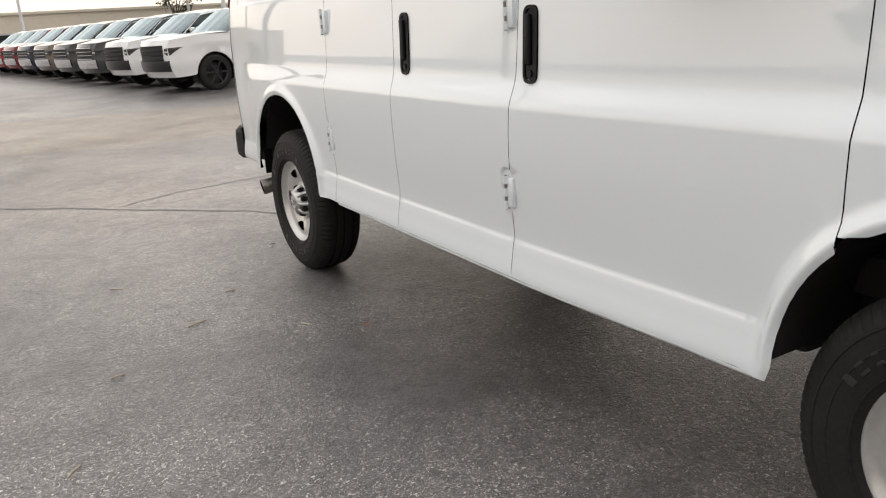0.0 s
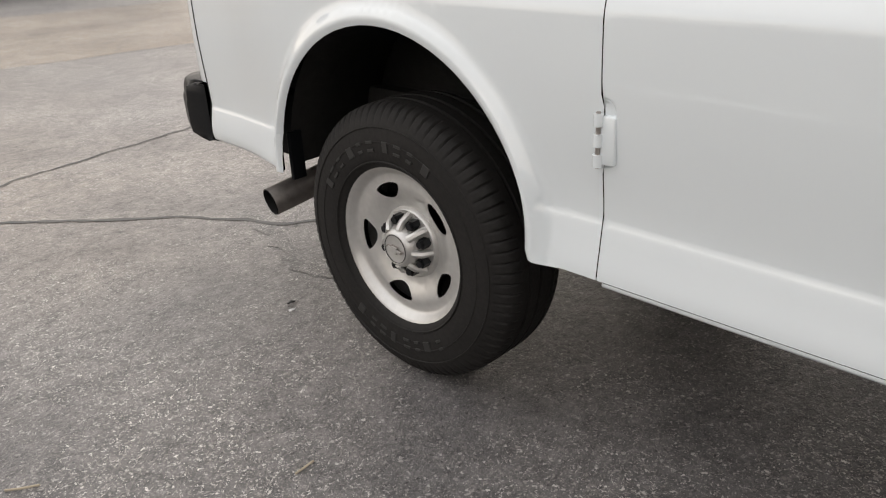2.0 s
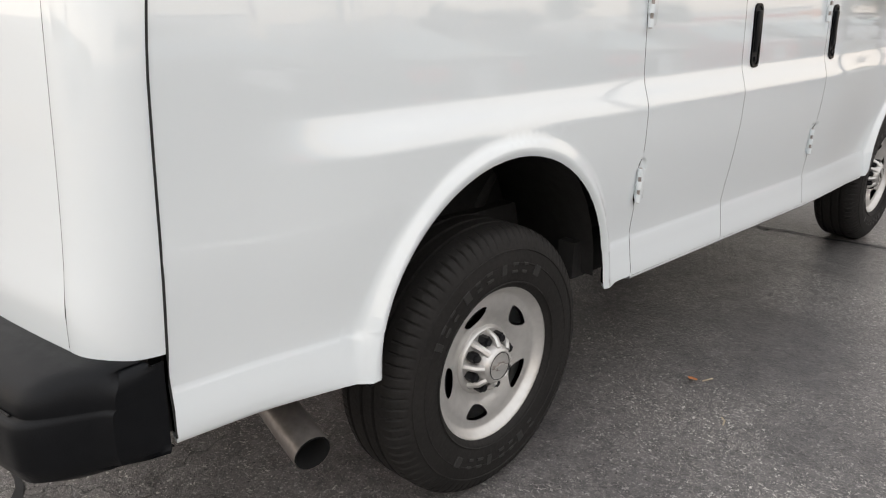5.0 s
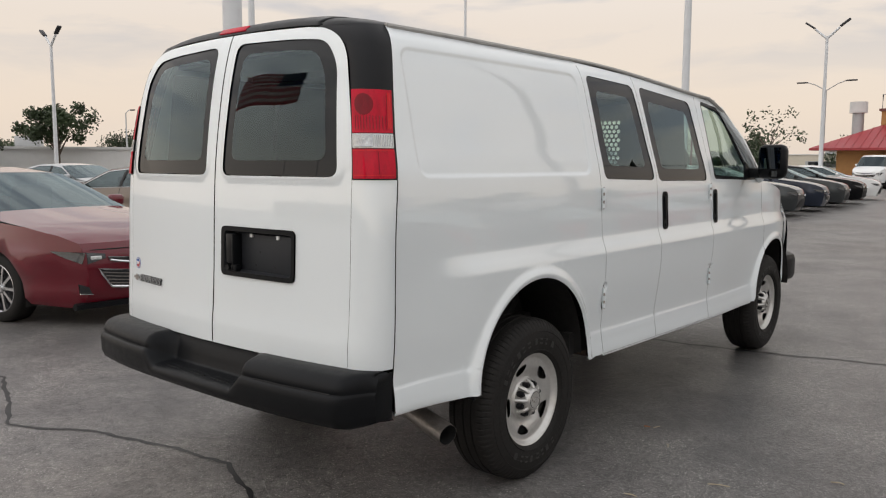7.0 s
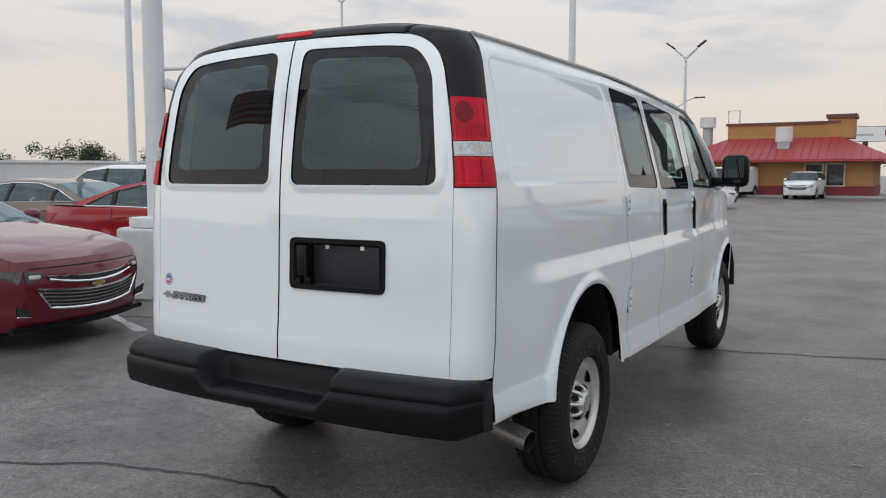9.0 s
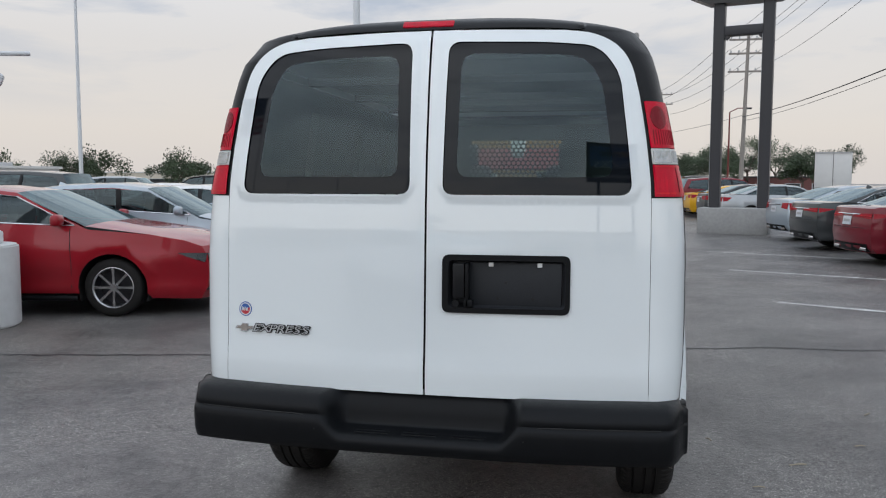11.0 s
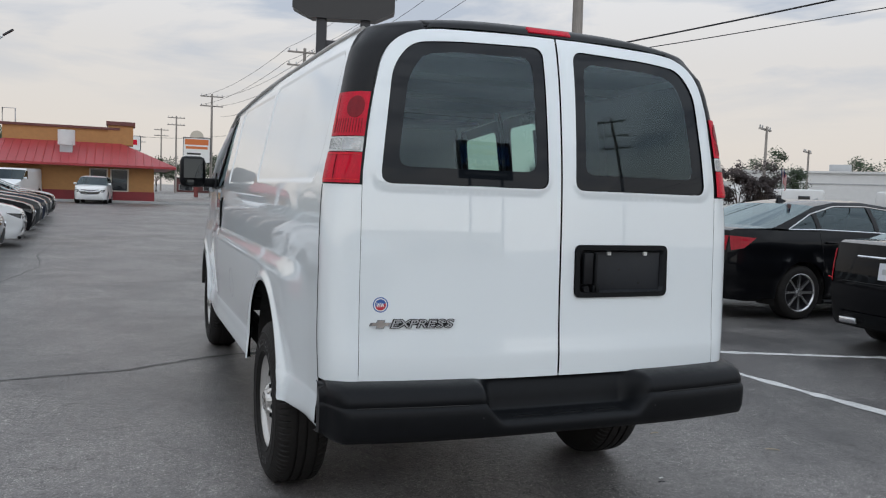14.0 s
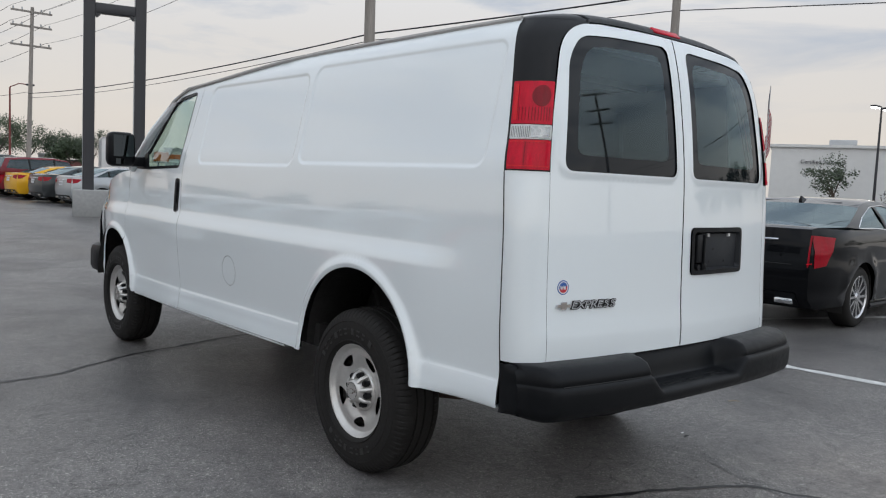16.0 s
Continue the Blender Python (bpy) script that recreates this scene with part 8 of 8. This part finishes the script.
# ---- trees ----
def tree(x, y, h, spread, seed, mat="leaf", n=900, label="broad green leafy tree beyond the lot", leaf=0.32):
    rnd = random.Random(seed)
    t = thing("tree", label, "tree", "trees", x, y, GZ)
    bm = bmesh.new()
    th = h * 0.42
    tube(bm, [(0, 0, 0), (0.06 * h * 0.1, 0, th * 0.5), (0, 0, th)], 0.028 * h, 8, 0.016 * h)
    tips = []
    for k in range(9):
        a = rnd.uniform(0, math.tau)
        z0 = th * rnd.uniform(0.65, 1.0)
        d = spread * rnd.uniform(0.35, 0.8)
        tip = (math.cos(a) * d, math.sin(a) * d, h * rnd.uniform(0.5, 0.88))
        tube(bm, [(0, 0, z0), (tip[0] * 0.45, tip[1] * 0.45, z0 + (tip[2] - z0) * 0.6), tip], 0.010 * h, 6, 0.003 * h)
        tips.append(tip)
    tips.append((0, 0, h * 0.9))
    part("trunk", bm, M["bark"], t, smooth=True)
    clumps = []
    for tp in tips:
        for _ in range(3):
            clumps.append((Vector(tp) + Vector((rnd.gauss(0, 0.22), rnd.gauss(0, 0.22), rnd.gauss(0, 0.10))) * spread, spread * rnd.uniform(0.16, 0.34)))
    v, f = [], []
    for k in range(n):
        c, r = rnd.choice(clumps)
        d = Vector((rnd.gauss(0, 1), rnd.gauss(0, 1), rnd.gauss(0, 0.8)))
        p = c + d.normalized() * r * rnd.uniform(0.3, 1.08)
        p.z = max(p.z, h * 0.2)
        u = Vector((rnd.gauss(0, 1), rnd.gauss(0, 1), rnd.gauss(0, 1))).normalized()
        w = u.orthogonal().normalized()
        s = leaf * rnd.uniform(0.6, 1.4)
        b = len(v)
        v += [p - u * s * 0.5, p + w * s * 0.28, p + u * s * 0.5, p - w * s * 0.28]
        f.append((b, b + 1, b + 2, b + 3))
    cr = mesh_object("crown", v, f, M[mat], t, "ragged leafy crown", smooth=False)
    tagged(cr, kind="stuff")
    return t


TREES = [(-67, 28.4, 6.3, 2.9), (-70, 22, 3.4, 3.0), (-82, 30, 3.4, 3.5), (-49, 105, 4.2, 5), (-58, 100, 4.8, 5), (-68, 94, 4.6, 5), (-78, 86, 5.2, 5), (-88, 76, 4.8, 5), (-96, 66, 5.2, 5), (-101, 54, 4.8, 5), (-36, 110, 4.6, 4), (-22, 108, 4.4, 4), (-44, 100, 2.3, 3.2), (-38, 101, 2.2, 3.2), (-32, 102, 2.4, 3.2),
         (-15, 104, 7, 4), (24, 96, 4.6, 2.6), (18, 126, 6.0, 4.5), (9.8, 98, 2.6, 2.4), (14, 140, 6.5, 5), (21, 142, 7.2, 5), (26, 144, 9, 5.5), (31, 146, 7.6, 5), (37, 150, 7.2, 5.5), (43, 152, 7.6, 5), (3, 140, 5.5, 4), (95, 60, 7, 4)]
for k, (x, y, h, s) in enumerate(TREES):
    tree(x, y, h, s, 100 + k, n=6000, leaf=0.26)
tree(-21.7, 72.4, 6.9, 2.9, 7, n=420, label="thin-crowned small tree by the restaurant", leaf=0.3)
for k, (x, y, h) in enumerate(((26.3, 31.7, 3.5), (27.6, 30.7, 3.7), (28.6, 29.7, 3.5), (29.6, 28.9, 3.8))):
    tree(x, y, h, 1.45, 8 + k, "leaf_red", 5200, "purple-leaved tree in a planting", 0.12)
tree(41.8, 57.5, 6.2, 2.6, 41, n=7000, label="tall green tree behind the trailers", leaf=0.17)
tree(37.5, 51.2, 3.7, 1.6, 42, n=4000, label="low bright green tree by the trailers", leaf=0.14)
tree(40.8, 38.5, 4.2, 1.9, 43, n=5000, label="green tree by the purple ones", leaf=0.14)
for k, (x, y, h) in enumerate(((74, 74, 8.6), (84, 70, 7.8), (93, 60, 7.4))):
    tree(x, y, h, 4.0, 44 + k, n=5000, label="green tree behind the dealership hall", leaf=0.28)
tree(52, 21, 4.6, 2.2, 11, "leaf", 1800, "small green tree by the service building", 0.18)
tree(53, 16.5, 3.6, 1.8, 12, "leaf_red", 1800, "purple-leaved tree by the service building", 0.18)
tree(-16, -75, 7, 3, 13, n=700)
for k in range(6):
    tree(62 + 5 * math.sin(k * 2.3), -34 + 7.5 * k, 7.5 + 1.5 * math.sin(k), 4.5, 200 + k, n=2200, leaf=0.42, label="green tree across the road")
tree(34, 60, 4.5, 2.7, 14, n=9000, label="dense dark tree by the store", leaf=0.16)


# ---- flags ----
def flag(x, y, h, w, rz, pole_r=0.05, droop=0.0, lean=0.0, label="striped flag on a tall pole", bend=0.0, z0=0.0, aspect=0.53):
    fl = thing("flag", label, "flag", "flags", x, y, GZ, rz)
    top = (lean * h, 0, h)
    bar("pole", [(lean * h * t ** (1 + bend), 0, z0 + (h - z0) * t) for t in np.linspace(0, 1, 10)], pole_r, M["pole_grey"], fl, r2=pole_r * 0.5)
    hh = w * aspect
    def pt(a, b):
        return (top[0] + w * a * (1 - droop) - 0.02, 0.10 * w * math.sin(a * 7) * a, top[2] - hh * b - w * a * droop * 1.1)
    for k in range(13):
        v, f = [], []
        for j in range(13):
            a = j / 12
            v += [pt(a, k / 13), pt(a, (k + 1) / 13)]
        f = [(2 * j, 2 * j + 1, 2 * j + 3, 2 * j + 2) for j in range(12)]
        mesh_object("stripe", v, f, M["flag_red"] if k % 2 == 0 else M["flag_white"], fl)
    v, f = [], []
    for j in range(6):
        a = 0.4 * j / 5
        p0, p1 = pt(a, 0), pt(a, 7 / 13)
        v += [(p0[0], p0[1] - 0.02, p0[2]), (p1[0], p1[1] - 0.02, p1[2])]
    for j in range(6):
        a = 0.4 * j / 5
        p0, p1 = pt(a, 0), pt(a, 7 / 13)
        v += [(p0[0], p0[1] + 0.02, p0[2]), (p1[0], p1[1] + 0.02, p1[2])]
    f = [(2 * j, 2 * j + 1, 2 * j + 3, 2 * j + 2) for j in range(5)] + [(12 + 2 * j, 13 + 2 * j, 15 + 2 * j, 14 + 2 * j) for j in range(5)]
    mesh_object("canton", v, f, M["flag_blue"], fl)
    return fl


flag(50, 25, 9.2, 3.4, 0, droop=0.95, label="drooping striped flag on a pole")
flag(-20.9, -24.6, 15.2, 9.0, 139, droop=0.16, aspect=0.42, label="striped flag flying on a tall pole")
wood_pole(17.6, -21.4, 11.9, (11.5, 10.3, 9.2), -0.01, 40)
lamp_pole(-10, -38.6, 13.4, 0.12, label="white lighting pole with two raised lamps behind the lane", rz=20)


# small things on the ground and the sedan's little flag
flag(7.0, 4.83, 2.0, 0.30, 20, pole_r=0.006, droop=0.55, z0=1.47, label="tiny striped flag clipped to a car roof")


def litter():
    rnd = random.Random(5)
    for x, y, ln, rz, mat, lb in ((1.72, 0.5, 0.10, 20, "bark", "dry twig lying on the asphalt"), (1.12, 1.1, 0.05, 70, "bark", "dry twig lying on the asphalt"), (1.95, -0.35, 0.08, -35, "bark", "dry twig lying on the asphalt"), (2.4, 1.6, 0.07, 50, "bark", "dry twig lying on the asphalt"),
                                 (1.45, 0.12, 0.06, 5, "straw", "dry straw lying on the asphalt"), (1.30, 0.85, 0.05, -60, "straw", "dry straw lying on the asphalt"), (2.15, 0.9, 0.06, 12, "straw", "dry straw lying on the asphalt")):
        a = radians(rz)
        p = [(x - ln / 2 * math.cos(a), y - ln / 2 * math.sin(a), GZ + 0.004), (x + 0.006, y + 0.004, GZ + 0.007), (x + ln / 2 * math.cos(a), y + ln / 2 * math.sin(a), GZ + 0.004)]
        tagged(bar("twig", p, 0.003, M["straw"], None, "", 6), lb, "twig", "ground litter")
    for x, y, sz, mat, lb in ((1.08, 1.06, 0.016, "leaf_dry", "orange-brown fallen leaf on the asphalt"), (0.98, -0.57, 0.012, "white_plain", "white paper scrap on the asphalt"), (0.948, -0.618, 0.017, "tar", "black tar crumb on the asphalt")):
        bm = bmesh.new()
        n = 10
        ring = [bm.verts.new((x + sz * math.cos(k * math.tau / n) * (1.4 if k % 2 else 1.0), y + sz * 0.6 * math.sin(k * math.tau / n), GZ + 0.005 + rnd.uniform(0, 0.006))) for k in range(n)]
        c = bm.verts.new((x, y, GZ + 0.012))
        for k in range(n):
            bm.faces.new((ring[k], ring[(k + 1) % n], c))
        tagged(part({"leaf_dry": "fallen_leaf", "tar": "tar_crumb"}.get(mat, "paper_scrap"), bm, M[mat], None), lb, "leaf" if mat == "leaf_dry" else "litter", "ground litter")


litter()


def box_truck():
    t = thing("box_truck", "white box truck parked before the parts store", "truck", "", 18.6, 63.5, GZ, -15)
    bm = bmesh.new()
    add_box(bm, (0, 0, 2.45), (2.5, 6.2, 2.7), bevel=0.04)
    part("cargo_box", bm, M["wall_white"], t, "white ribbed cargo box", smooth=True)
    for k in range(9):
        for sd in (1, -1):
            box("rivet_rib", (sd * 1.26, -2.8 + 0.7 * k, 2.45), (0.02, 0.05, 2.6), M["pole_grey"], t)
    for z in (1.14, 3.78):
        box("rail", (0, -3.11, z), (2.5, 0.06, 0.10), M["pole_grey"], t)
    box("door_seam", (0, -3.12, 2.45), (0.03, 0.02, 2.5), M["seam"], t)
    bm = bmesh.new()
    add_box(bm, (0, 4.1, 1.55), (2.2, 2.0, 2.0), bevel=0.15)
    part("cab", bm, M["white"], t, smooth=True)
    box("chassis", (0, 0.6, 0.85), (0.9, 8.0, 0.25), M["under"], t)
    for y in (-1.9, 4.2):
        for sd in (1, -1):
            bar("wheel", [(sd * 0.80, y, 0.46), (sd * 1.12, y, 0.46)], 0.46, M["rubber"], t, seg=24)


box_truck()


def travel_trailer():
    """Long white camping trailer: rounded shell, window band, swoosh, axle and hitch."""
    t = thing("travel_trailer", "white travel trailer with dark windows and grey stripe", "trailer", "trailers behind the trees")
    bm = bmesh.new()
    add_box(bm, (0, 0, 1.55), (6.2, 2.3, 2.0), bevel=0.22)
    part("shell", bm, M["wall_white"], t, smooth=True)
    for s in (1, -1):
        bar("stripe", [(-2.9, s * 1.15, 1.05), (0.4, s * 1.16, 1.12), (1.6, s * 1.16, 1.45), (2.7, s * 1.15, 2.0)], 0.07, M["pole_grey"], t, "grey swoosh stripe", seg=6)
        for x, w in ((-1.9, 1.1), (0.2, 0.8), (1.9, 0.7)):
            wn = box("window", (x, s * 1.15, 1.85), (w, 0.06, 0.55), M["pole_dark"], t, bevel=0.02)
            box("pane", (x, s * 1.185, 1.85), (w - 0.12, 0.02, 0.43), M["dark_window"], wn)
        for x in (-0.5, 0.35):
            bar("wheel", [(x, s * 0.85, 0.33), (x, s * 1.08, 0.33)], 0.33, M["rubber"], t, seg=20)
    box("end_window", (3.11, 0, 1.85), (0.05, 1.2, 0.5), M["dark_window"], t)
    box("roof_vent", (-0.8, 0, 2.63), (0.9, 0.7, 0.22), M["pole_grey"], t, bevel=0.05)
    bar("hitch", [(3.05, 0, 0.55), (4.3, 0, 0.50)], 0.06, M["pole_dark"], t)
    bar("jack", [(4.1, 0, 0.0), (4.1, 0, 0.75)], 0.04, M["pole_dark"], t)
    box("chassis", (0, 0, 0.5), (5.9, 1.6, 0.16), M["under"], t)
    return t


first = travel_trailer()
SPOTS = [(29.4, 43.0, -35), (32.2, 41.0, -28), (34.9, 38.9, 64), (37.4, 36.6, -40), (43.6, 29.7, -62), (45.3, 27.3, 20)]
for k, (x, y, rz) in enumerate(SPOTS):
    if k:
        copy_thing(first, pose(x, y, GZ, 0, 0, rz))
    else:
        first.matrix_world = pose(x, y, GZ, 0, 0, rz)
